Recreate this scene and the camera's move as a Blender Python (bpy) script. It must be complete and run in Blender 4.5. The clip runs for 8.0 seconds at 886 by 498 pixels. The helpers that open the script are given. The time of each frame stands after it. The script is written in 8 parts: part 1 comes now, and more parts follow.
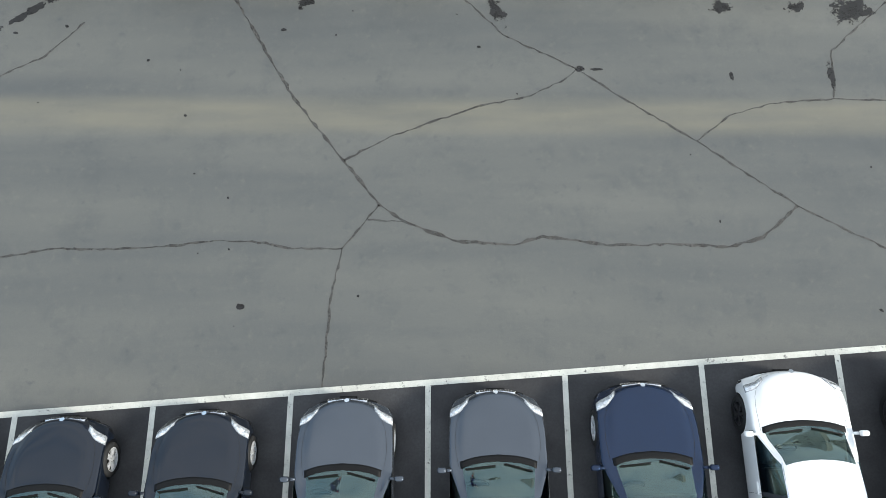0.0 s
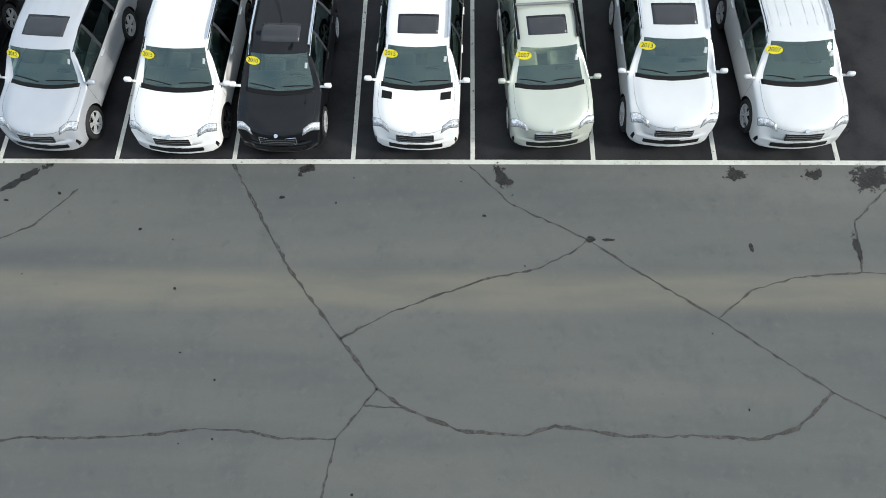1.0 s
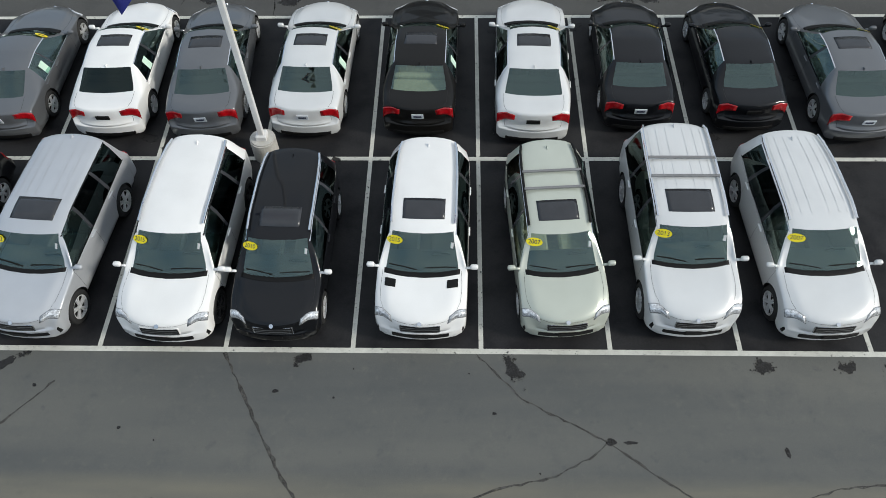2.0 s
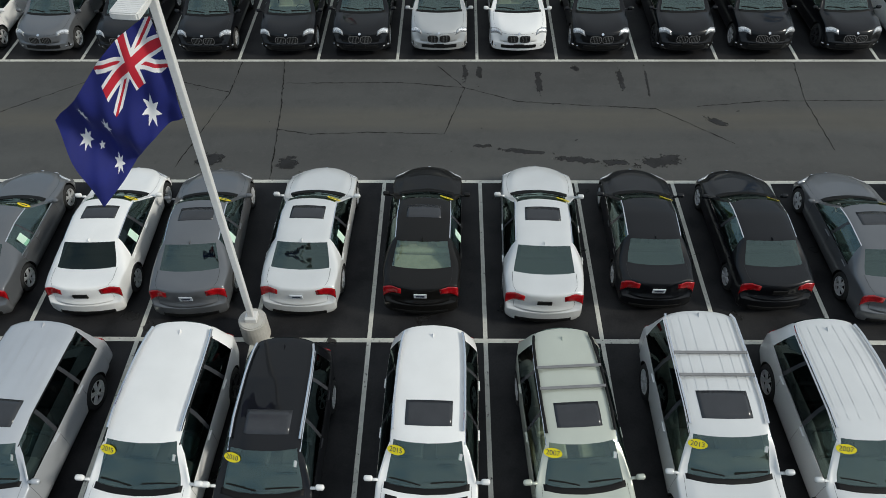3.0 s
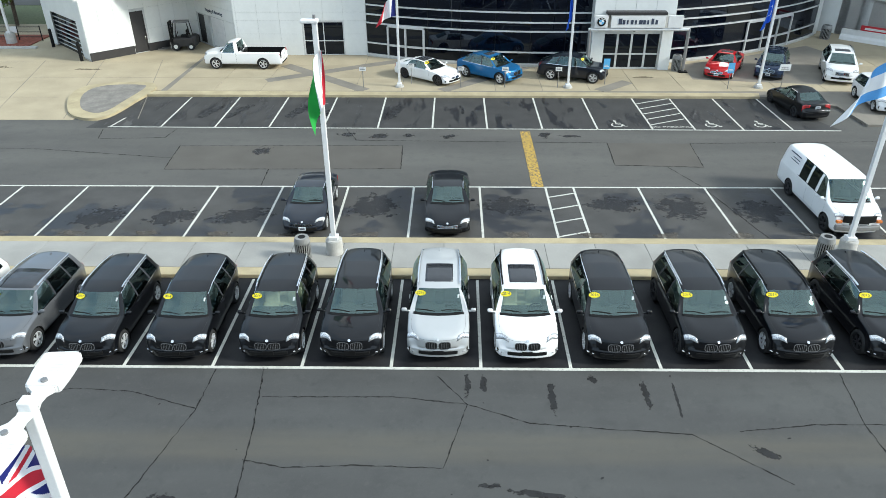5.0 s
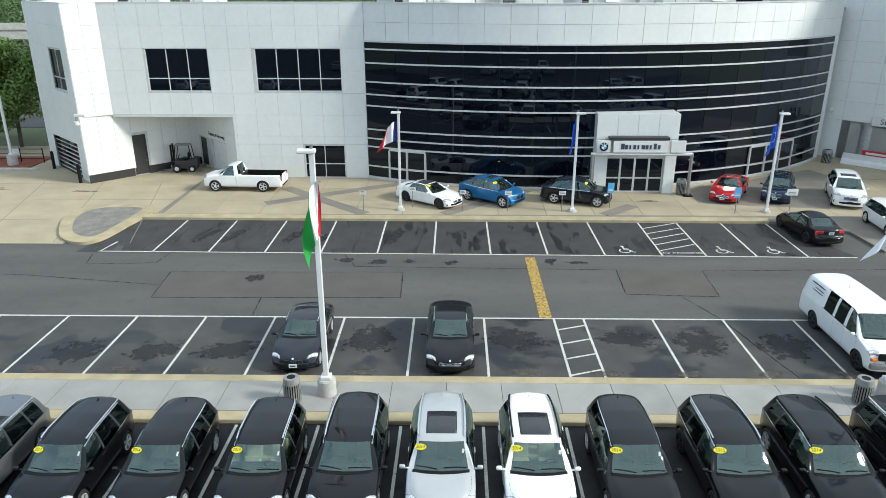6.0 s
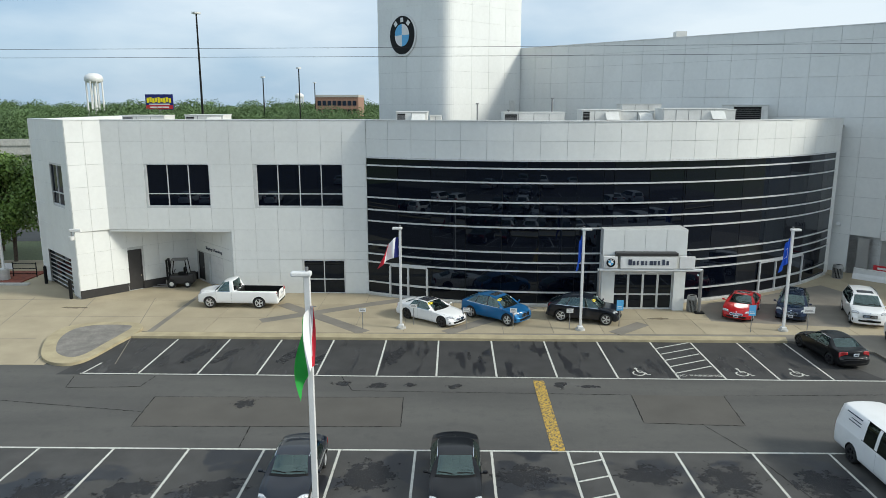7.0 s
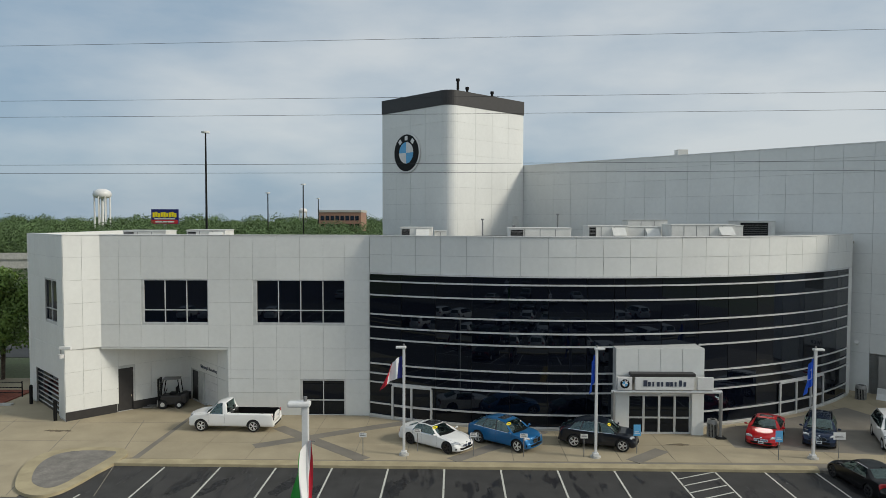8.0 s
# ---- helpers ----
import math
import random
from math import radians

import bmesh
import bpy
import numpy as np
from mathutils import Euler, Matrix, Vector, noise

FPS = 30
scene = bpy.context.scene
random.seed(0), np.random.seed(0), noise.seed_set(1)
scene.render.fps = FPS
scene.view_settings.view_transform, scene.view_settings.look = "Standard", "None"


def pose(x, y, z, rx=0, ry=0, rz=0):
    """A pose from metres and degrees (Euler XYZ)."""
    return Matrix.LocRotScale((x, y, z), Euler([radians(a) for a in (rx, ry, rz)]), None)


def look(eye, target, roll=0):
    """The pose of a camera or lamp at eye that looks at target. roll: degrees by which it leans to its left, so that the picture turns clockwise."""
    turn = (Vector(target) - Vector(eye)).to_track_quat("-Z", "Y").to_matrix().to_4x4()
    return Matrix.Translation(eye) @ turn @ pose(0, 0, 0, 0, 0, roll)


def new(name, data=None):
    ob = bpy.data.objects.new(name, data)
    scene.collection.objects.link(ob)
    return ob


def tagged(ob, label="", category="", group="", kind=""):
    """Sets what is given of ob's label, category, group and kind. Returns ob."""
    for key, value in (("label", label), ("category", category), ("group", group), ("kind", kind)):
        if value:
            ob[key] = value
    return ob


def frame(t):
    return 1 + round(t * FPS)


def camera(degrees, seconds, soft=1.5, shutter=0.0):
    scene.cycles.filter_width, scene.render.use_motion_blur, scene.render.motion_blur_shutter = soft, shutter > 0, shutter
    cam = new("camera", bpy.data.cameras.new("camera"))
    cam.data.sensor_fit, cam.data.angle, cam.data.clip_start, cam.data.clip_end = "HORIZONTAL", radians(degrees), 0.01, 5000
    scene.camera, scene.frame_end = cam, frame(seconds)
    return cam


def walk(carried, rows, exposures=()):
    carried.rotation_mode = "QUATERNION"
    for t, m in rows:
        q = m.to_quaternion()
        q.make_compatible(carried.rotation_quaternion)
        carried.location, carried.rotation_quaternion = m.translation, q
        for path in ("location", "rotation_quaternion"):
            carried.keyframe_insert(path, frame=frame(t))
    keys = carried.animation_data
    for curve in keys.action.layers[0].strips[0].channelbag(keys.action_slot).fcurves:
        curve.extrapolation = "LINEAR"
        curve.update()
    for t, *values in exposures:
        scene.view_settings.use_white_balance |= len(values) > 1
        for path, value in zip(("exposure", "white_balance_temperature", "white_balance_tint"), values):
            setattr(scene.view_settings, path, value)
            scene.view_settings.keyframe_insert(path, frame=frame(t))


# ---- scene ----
cam = camera(64.0, 8.0, soft=0.45)
PATH = [
    (0, (0.267, -0.718, 14.292), (0.239, -0.156, 12.372), -2.4),
    (0.1, (0.304, -0.499, 14.269), (0.267, 0.081, 12.355), -3.2),
    (0.5, (0.373, 0.311, 14.092), (0.324, 0.99, 12.211), -3.5),
    (1, (0.327, 1.181, 13.884), (0.276, 2.008, 12.063), -2.9),
    (1.5, (0.264, 2.122, 13.804), (0.212, 3.09, 12.055), -2.4),
    (1.7, (0.202, 2.529, 13.799), (0.151, 3.55, 12.08), -2.2),
    (2.8, (-0.17, 5.039, 13.806), (-0.195, 6.331, 12.281), -0.5),
    (3, (-0.217, 5.447, 13.805), (-0.242, 6.787, 12.32), -0.6),
    (3.5, (-0.253, 6.473, 13.768), (-0.28, 7.927, 12.395), -0.5),
    (3.7, (-0.268, 6.879, 13.759), (-0.294, 8.375, 12.433), -0.4),
    (4, (-0.27, 7.497, 13.744), (-0.295, 9.055, 12.491), -0.3),
    (4.1, (-0.263, 7.71, 13.746), (-0.29, 9.288, 12.519), -0.3),
    (4.4, (-0.227, 8.355, 13.767), (-0.253, 9.99, 12.615), -0.2),
    (4.5, (-0.22, 8.569, 13.773), (-0.248, 10.222, 12.648), -0.2),
    (4.7, (-0.222, 8.988, 13.803), (-0.249, 10.678, 12.734), -0.2),
    (5, (-0.241, 9.618, 13.868), (-0.269, 11.358, 12.881), -0.2),
    (5.2, (-0.262, 10.015, 13.876), (-0.291, 11.787, 12.948), -0.1),
    (6.5, (-0.443, 12.686, 13.752), (-0.473, 14.607, 13.197), 0.0),
    (7, (-0.546, 13.482, 13.768), (-0.577, 15.441, 13.366), 0.0),
    (7.3, (-0.627, 13.877, 13.81), (-0.659, 15.853, 13.502), -0.0),
    (7.5, (-0.695, 14.208, 13.818), (-0.728, 16.193, 13.573), 0.0),
    (7.8, (-0.812, 14.696, 13.818), (-0.85, 16.69, 13.666), 0.3),
    (8, (-0.893, 15.018, 13.818), (-0.926, 17.016, 13.732), 0.1),
]
walk(cam, [(t, look(eye, target, roll)) for t, eye, target, roll in PATH],
     [(0.0, 0.98, 6800, 7), (0.5, 0.73, 6780, 7), (1.0, 0.64, 6760, 7), (1.7, 0.33, 6800, 8), (2.8, -0.06, 6900, 6), (3.0, -0.06, 6900, 6), (3.5, 0.30, 6800, 5), (4.0, 0.64, 6650, 4), (4.5, 0.84, 6500, 3), (5.2, 1.00, 6450, 3),
      (6.5, 0.65, 6580, 4), (7.2, 0.36, 6800, 5), (8.0, -0.04, 7150, 7)])

# ---- world, sun, exposure ----
SUN_EL, SUN_AZ = 31.0, -14.0          # elevation; azimuth counted from +x towards +y
scene.view_settings.exposure = 0.0
world = bpy.data.worlds.new("sky_world")
scene.world = world
world.use_nodes = True
wn, wl = world.node_tree.nodes, world.node_tree.links
wn.clear()
w_out = wn.new("ShaderNodeOutputWorld")
w_bg = wn.new("ShaderNodeBackground")
w_sky = wn.new("ShaderNodeTexSky")
w_sky.sky_type = "NISHITA"
w_sky.sun_disc = False
w_sky.sun_elevation = radians(SUN_EL)
w_sky.sun_rotation = radians(90.0 - SUN_AZ)
w_sky.air_density, w_sky.dust_density, w_sky.ozone_density = 1.0, 1.0, 1.5
w_co = wn.new("ShaderNodeTexCoord")
w_map = wn.new("ShaderNodeMapping")
w_map.inputs["Scale"].default_value = (1.2, 1.2, 3.6)
w_noise = wn.new("ShaderNodeTexNoise")
w_noise.inputs["Scale"].default_value = 1.7
w_noise.inputs["Detail"].default_value = 7.0
w_noise.inputs["Roughness"].default_value = 0.52
w_ramp = wn.new("ShaderNodeValToRGB")
w_ramp.color_ramp.elements[0].position, w_ramp.color_ramp.elements[0].color = 0.36, (2.5, 3.6, 5.1, 1)
w_ramp.color_ramp.elements[1].position, w_ramp.color_ramp.elements[1].color = 0.66, (5.3, 5.9, 6.8, 1)
w_cloud = wn.new("ShaderNodeMix")
w_cloud.data_type = "RGBA"
w_cloud.inputs[0].default_value = 0.88
wl.new(w_co.outputs["Generated"], w_map.inputs["Vector"])
wl.new(w_map.outputs["Vector"], w_noise.inputs["Vector"])
w_sep = wn.new("ShaderNodeSeparateXYZ")
w_lean = wn.new("ShaderNodeMath")
w_lean.operation = "MULTIPLY_ADD"
w_lean.inputs[1].default_value = 0.17
wl.new(w_co.outputs["Generated"], w_sep.inputs[0])
wl.new(w_sep.outputs["X"], w_lean.inputs[0])
w_up = wn.new("ShaderNodeMath")
w_up.operation = "MULTIPLY_ADD"
w_up.inputs[1].default_value = 0.18
wl.new(w_sep.outputs["Z"], w_up.inputs[0])
wl.new(w_noise.outputs["Fac"], w_up.inputs[2])
wl.new(w_up.outputs[0], w_lean.inputs[2])
wl.new(w_lean.outputs[0], w_ramp.inputs["Fac"])
wl.new(w_ramp.outputs["Color"], w_cloud.inputs[7])
wl.new(w_sky.outputs["Color"], w_cloud.inputs[6])
wl.new(w_cloud.outputs[2], w_bg.inputs["Color"])
w_bg.inputs["Strength"].default_value = 0.114
wl.new(w_bg.outputs["Background"], w_out.inputs["Surface"])

sun_data = bpy.data.lights.new("sun", "SUN")
sun_data.energy = 2.3
sun_data.angle = radians(10.0)
sun_data.color = (1.0, 0.97, 0.92)
sun = new("sun", sun_data)
_sd = Vector((math.cos(radians(SUN_EL)) * math.cos(radians(SUN_AZ)), math.cos(radians(SUN_EL)) * math.sin(radians(SUN_AZ)), math.sin(radians(SUN_EL))))
sun.matrix_world = look(_sd * 200, (0, 0, 0))

# ---- materials ----
MATS = {}


def mat(name, color, rough=0.6, metal=0.0, var=0.12, scale=3.0, fine=60.0, bump=0.0, coat=0.0, spec=0.5, stretch=(1, 1, 1), tint=None, rnd=0.0):
    """A surface with variation at two scales, fine relief, and an optional second tint for its blotches."""
    if name in MATS:
        return MATS[name]
    m = bpy.data.materials.new(name)
    m.use_nodes = True
    nt = m.node_tree
    b = nt.nodes["Principled BSDF"]
    b.inputs["Roughness"].default_value = rough
    b.inputs["Metallic"].default_value = metal
    b.inputs["Coat Weight"].default_value = coat
    b.inputs["Coat Roughness"].default_value = 0.03
    b.inputs["Specular IOR Level"].default_value = spec
    geo = nt.nodes.new("ShaderNodeNewGeometry")
    mp = nt.nodes.new("ShaderNodeMapping")
    mp.inputs["Scale"].default_value = stretch
    nt.links.new(geo.outputs["Position"], mp.inputs["Vector"])
    n1 = nt.nodes.new("ShaderNodeTexNoise")
    n1.inputs["Scale"].default_value = scale
    n1.inputs["Detail"].default_value = 6.0
    n2 = nt.nodes.new("ShaderNodeTexNoise")
    n2.inputs["Scale"].default_value = fine
    n2.inputs["Detail"].default_value = 7.0
    n2.inputs["Roughness"].default_value = 0.7
    nt.links.new(mp.outputs["Vector"], n1.inputs["Vector"])
    nt.links.new(geo.outputs["Position"], n2.inputs["Vector"])
    mix = nt.nodes.new("ShaderNodeMix")
    mix.data_type = "RGBA"
    r1 = nt.nodes.new("ShaderNodeValToRGB")
    r1.color_ramp.elements[0].position, r1.color_ramp.elements[1].position = 0.32, 0.68
    nt.links.new(n1.outputs["Fac"], r1.inputs["Fac"])
    nt.links.new(r1.outputs["Color"], mix.inputs[0])
    c = Vector(color)
    lo = c * (1 - var) if tint is None else Vector(tint)
    mix.inputs[6].default_value = (*lo, 1)
    mix.inputs[7].default_value = (*[min(1.0, v * (1 + var)) for v in color], 1)
    hsv = nt.nodes.new("ShaderNodeHueSaturation")
    mr = nt.nodes.new("ShaderNodeMapRange")
    mr.inputs["From Min"].default_value, mr.inputs["From Max"].default_value = 0.3, 0.7
    mr.inputs["To Min"].default_value, mr.inputs["To Max"].default_value = 1 - var, 1 + var
    nt.links.new(n2.outputs["Fac"], mr.inputs["Value"])
    nt.links.new(mix.outputs[2], hsv.inputs["Color"])
    if rnd > 0:
        oi = nt.nodes.new("ShaderNodeObjectInfo")
        m2 = nt.nodes.new("ShaderNodeMapRange")
        m2.inputs["To Min"].default_value, m2.inputs["To Max"].default_value = 1 - rnd, 1 + rnd
        nt.links.new(oi.outputs["Random"], m2.inputs["Value"])
        mu = nt.nodes.new("ShaderNodeMath")
        mu.operation = "MULTIPLY"
        nt.links.new(mr.outputs["Result"], mu.inputs[0])
        nt.links.new(m2.outputs["Result"], mu.inputs[1])
        nt.links.new(mu.outputs[0], hsv.inputs["Value"])
    else:
        nt.links.new(mr.outputs["Result"], hsv.inputs["Value"])
    nt.links.new(hsv.outputs["Color"], b.inputs["Base Color"])
    if bump > 0:
        bp = nt.nodes.new("ShaderNodeBump")
        bp.inputs["Strength"].default_value = bump
        bp.inputs["Distance"].default_value = 0.01
        nt.links.new(n2.outputs["Fac"], bp.inputs["Height"])
        nt.links.new(bp.outputs["Normal"], b.inputs["Normal"])
    MATS[name] = m
    return m


def glass_mat(name, tint, gloss):
    """Tinted car glass: lets the cabin show through, with a mirror layer by Fresnel."""
    m = bpy.data.materials.new(name)
    m.use_nodes = True
    nt = m.node_tree
    nt.nodes.clear()
    out = nt.nodes.new("ShaderNodeOutputMaterial")
    tr = nt.nodes.new("ShaderNodeBsdfTransparent")
    tr.inputs["Color"].default_value = (*tint, 1)
    gl = nt.nodes.new("ShaderNodeBsdfGlossy")
    gl.inputs["Roughness"].default_value = 0.03
    gl.inputs["Color"].default_value = (0.72, 0.95, 0.91, 1)
    fr = nt.nodes.new("ShaderNodeFresnel")
    fr.inputs["IOR"].default_value = gloss
    mx = nt.nodes.new("ShaderNodeMixShader")
    nt.links.new(fr.outputs["Fac"], mx.inputs["Fac"])
    nt.links.new(tr.outputs[0], mx.inputs[1])
    nt.links.new(gl.outputs[0], mx.inputs[2])
    nt.links.new(mx.outputs[0], out.inputs["Surface"])
    return m


def worn_paint(name, color, under, wear=0.42):
    """Road paint that has rubbed through to the asphalt in specks."""
    m = mat(name, color, 0.7, var=0.10, scale=4.0, fine=40)
    nt = m.node_tree
    b = nt.nodes["Principled BSDF"]
    src = b.inputs["Base Color"].links[0].from_socket
    geo = nt.nodes.new("ShaderNodeNewGeometry")
    n = nt.nodes.new("ShaderNodeTexNoise")
    n.inputs["Scale"].default_value, n.inputs["Detail"].default_value, n.inputs["Roughness"].default_value = 9.0, 8.0, 0.75
    nt.links.new(geo.outputs["Position"], n.inputs["Vector"])
    r = nt.nodes.new("ShaderNodeValToRGB")
    r.color_ramp.elements[0].position, r.color_ramp.elements[1].position = wear - 0.03, wear + 0.04
    nt.links.new(n.outputs["Fac"], r.inputs["Fac"])
    mx = nt.nodes.new("ShaderNodeMix")
    mx.data_type = "RGBA"
    mx.inputs[6].default_value = (*under, 1)
    nt.links.new(r.outputs["Color"], mx.inputs[0])
    nt.links.new(src, mx.inputs[7])
    nt.links.new(mx.outputs[2], b.inputs["Base Color"])
    return m


M_AISLE = mat("aisle_asphalt", (0.118, 0.118, 0.108), 0.85, var=0.11, scale=0.42, fine=55, bump=0.3, stretch=(0.20, 1.5, 1), tint=(0.086, 0.091, 0.091), spec=0.35)
M_AISLE2 = mat("dark_aisle_asphalt", (0.073, 0.074, 0.071), 0.8, var=0.12, scale=0.35, fine=50, bump=0.3, stretch=(0.25, 1.3, 1), tint=(0.056, 0.056, 0.055), spec=0.35)
M_AISLE3 = mat("far_aisle_asphalt", (0.099, 0.096, 0.088), 0.85, var=0.11, scale=0.3, fine=40, bump=0.3, stretch=(0.25, 1.2, 1), tint=(0.074, 0.072, 0.068), spec=0.35)
M_STALL = mat("sealed_asphalt", (0.026, 0.026, 0.027), 0.62, var=0.22, scale=1.1, fine=22, bump=0.25, tint=(0.008, 0.008, 0.010), spec=0.2)
M_STALL2 = mat("worn_sealed_asphalt", (0.047, 0.046, 0.046), 0.62, var=0.18, scale=0.5, fine=22, bump=0.25, stretch=(1, 0.7, 1), tint=(0.019, 0.020, 0.023), spec=0.3)
M_STALL0 = mat("greying_sealed_asphalt", (0.042, 0.042, 0.044), 0.6, var=0.2, scale=0.9, fine=22, bump=0.25, tint=(0.020, 0.020, 0.022), spec=0.3)


def wet_asphalt(name, dry, wet, scale, stretch, edge=0.5, turn=0.0):
    """Worn asphalt with sharp-edged damp blotches that are darker and smoother than the dry ground."""
    m = mat(name, dry, 0.75, var=0.16, scale=0.9, fine=22, bump=0.25, spec=0.3)
    nt = m.node_tree
    b = nt.nodes["Principled BSDF"]
    src = b.inputs["Base Color"].links[0].from_socket
    geo = nt.nodes.new("ShaderNodeNewGeometry")
    mp = nt.nodes.new("ShaderNodeMapping")
    mp.inputs["Scale"].default_value = stretch
    mp.inputs["Rotation"].default_value = (0, 0, radians(turn))
    nz = nt.nodes.new("ShaderNodeTexNoise")
    nz.inputs["Scale"].default_value = scale
    nz.inputs["Detail"].default_value = 9.0
    nz.inputs["Roughness"].default_value = 0.58
    rp = nt.nodes.new("ShaderNodeValToRGB")
    rp.color_ramp.elements[0].position, rp.color_ramp.elements[1].position = edge - 0.012, edge + 0.03
    mx = nt.nodes.new("ShaderNodeMix")
    mx.data_type = "RGBA"
    mx.inputs[7].default_value = (*wet, 1)
    rg = nt.nodes.new("ShaderNodeMapRange")
    rg.inputs["To Min"].default_value, rg.inputs["To Max"].default_value = 0.75, 0.38
    nt.links.new(geo.outputs["Position"], mp.inputs["Vector"])
    nt.links.new(mp.outputs["Vector"], nz.inputs["Vector"])
    nt.links.new(nz.outputs["Fac"], rp.inputs["Fac"])
    nt.links.new(rp.outputs["Color"], mx.inputs[0])
    nt.links.new(src, mx.inputs[6])
    nt.links.new(mx.outputs[2], b.inputs["Base Color"])
    nt.links.new(rp.outputs["Color"], rg.inputs["Value"])
    nt.links.new(rg.outputs["Result"], b.inputs["Roughness"])
    return m


M_STALLW = wet_asphalt("damp_worn_asphalt", (0.066, 0.064, 0.061), (0.022, 0.023, 0.027), 0.42, (0.75, 1.0, 1), 0.53)
M_STALLF = wet_asphalt("streaked_worn_asphalt", (0.047, 0.046, 0.045), (0.022, 0.022, 0.024), 0.85, (1.5, 0.33, 1), 0.56, 28)
M_PATCH = mat("asphalt_patch", (0.085, 0.078, 0.068), 0.85, var=0.1, scale=0.6, fine=45, bump=0.25)


def stain_mat(name, color, rough, grain=4.0, edge=0.40, strength=0.9):
    """A thin damp film with a ragged, feathered rim: the ground shows through where it ends."""
    m = mat(name, color, rough, var=0.25, scale=3, fine=30, spec=0.25)
    nt = m.node_tree
    b = nt.nodes["Principled BSDF"]
    out = nt.nodes["Material Output"]
    at = nt.nodes.new("ShaderNodeAttribute")
    at.attribute_name = "wet"
    geo = nt.nodes.new("ShaderNodeNewGeometry")
    nz = nt.nodes.new("ShaderNodeTexNoise")
    nz.inputs["Scale"].default_value, nz.inputs["Detail"].default_value, nz.inputs["Roughness"].default_value = grain, 9.0, 0.68
    nt.links.new(geo.outputs["Position"], nz.inputs["Vector"])
    ad = nt.nodes.new("ShaderNodeMath")
    ad.operation = "MULTIPLY_ADD"
    ad.inputs[1].default_value = 2.6
    nt.links.new(nz.outputs["Fac"], ad.inputs[0])
    nt.links.new(at.outputs["Fac"], ad.inputs[2])
    mr = nt.nodes.new("ShaderNodeMapRange")
    mr.interpolation_type = "SMOOTHSTEP"
    mr.inputs["From Min"].default_value, mr.inputs["From Max"].default_value = 1.3 + edge, 1.48 + edge
    mr.inputs["To Max"].default_value = strength
    nt.links.new(ad.outputs[0], mr.inputs["Value"])
    tr = nt.nodes.new("ShaderNodeBsdfTransparent")
    mx = nt.nodes.new("ShaderNodeMixShader")
    nt.links.new(mr.outputs["Result"], mx.inputs["Fac"])
    nt.links.new(tr.outputs[0], mx.inputs[1])
    nt.links.new(b.outputs[0], mx.inputs[2])
    nt.links.new(mx.outputs[0], out.inputs["Surface"])
    return m


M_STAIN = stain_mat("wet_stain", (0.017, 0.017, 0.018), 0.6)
M_DAMP = stain_mat("faint_damp_stain", (0.024, 0.025, 0.028), 0.6, 2.2, strength=0.8)
M_TIDE = stain_mat("pale_tide_mark", (0.088, 0.079, 0.068), 0.85, 3.0, strength=0.75)
M_CONCSTAIN = stain_mat("brown_concrete_stain", (0.16, 0.13, 0.09), 0.85, 1.6, strength=0.7)
M_CRACKD = mat("dark_crack", (0.020, 0.019, 0.018), 0.8, var=0.3, scale=3, fine=30, spec=0.2)
M_CRACK = mat("crack_sealant", (0.050, 0.047, 0.043), 0.8, var=0.35, scale=3, fine=30)


def broken(m, scale=3.5, lo=0.36, hi=0.56, least=0.25):
    """Lets the ground show through where a sealed crack has closed or worn away."""
    nt = m.node_tree
    geo = nt.nodes.new("ShaderNodeNewGeometry")
    nz = nt.nodes.new("ShaderNodeTexNoise")
    nz.inputs["Scale"].default_value, nz.inputs["Detail"].default_value, nz.inputs["Roughness"].default_value = scale, 8.0, 0.7
    nt.links.new(geo.outputs["Position"], nz.inputs["Vector"])
    mr = nt.nodes.new("ShaderNodeMapRange")
    mr.inputs["From Min"].default_value, mr.inputs["From Max"].default_value, mr.inputs["To Min"].default_value = lo, hi, least
    nt.links.new(nz.outputs["Fac"], mr.inputs["Value"])
    nt.links.new(mr.outputs["Result"], nt.nodes["Principled BSDF"].inputs["Alpha"])


M_SEAL = mat("worn_crack_sealant", (0.056, 0.053, 0.049), 0.8, var=0.35, scale=3, fine=30)
broken(M_SEAL)
broken(M_CRACKD)
M_LINE = worn_paint("white_road_paint", (0.54, 0.54, 0.49), (0.06, 0.06, 0.06), 0.38)
M_YELLOW = worn_paint("yellow_road_paint", (0.50, 0.32, 0.05), (0.08, 0.075, 0.07), 0.475)
M_CONC = mat("plaza_concrete", (0.355, 0.300, 0.205), 0.85, var=0.10, scale=0.5, fine=30, bump=0.15, rnd=0.05)
M_CONC_D = mat("dark_concrete_band", (0.20, 0.18, 0.15), 0.85, var=0.10, scale=0.8, fine=30, bump=0.15)
M_WALK = mat("sidewalk_concrete", (0.29, 0.285, 0.265), 0.85, var=0.10, scale=0.8, fine=30, bump=0.15, rnd=0.06)
M_KERB = mat("tan_kerb_concrete", (0.38, 0.32, 0.20), 0.85, var=0.14, scale=1.2, fine=30, bump=0.15)
M_ISLAND = mat("island_pavers", (0.20, 0.185, 0.165), 0.85, var=0.2, scale=1.5, fine=8, bump=0.3)
M_BASECONC = mat("pole_base_concrete", (0.45, 0.44, 0.41), 0.8, var=0.12, scale=3, fine=30, bump=0.15)
M_WALL = mat("white_metal_panel", (0.70, 0.71, 0.69), 0.42, var=0.035, scale=0.4, fine=3, rnd=0.018, stretch=(1, 1, 0.4))
M_JOINT = mat("panel_joint_grey", (0.50, 0.51, 0.50), 0.7, var=0.1)
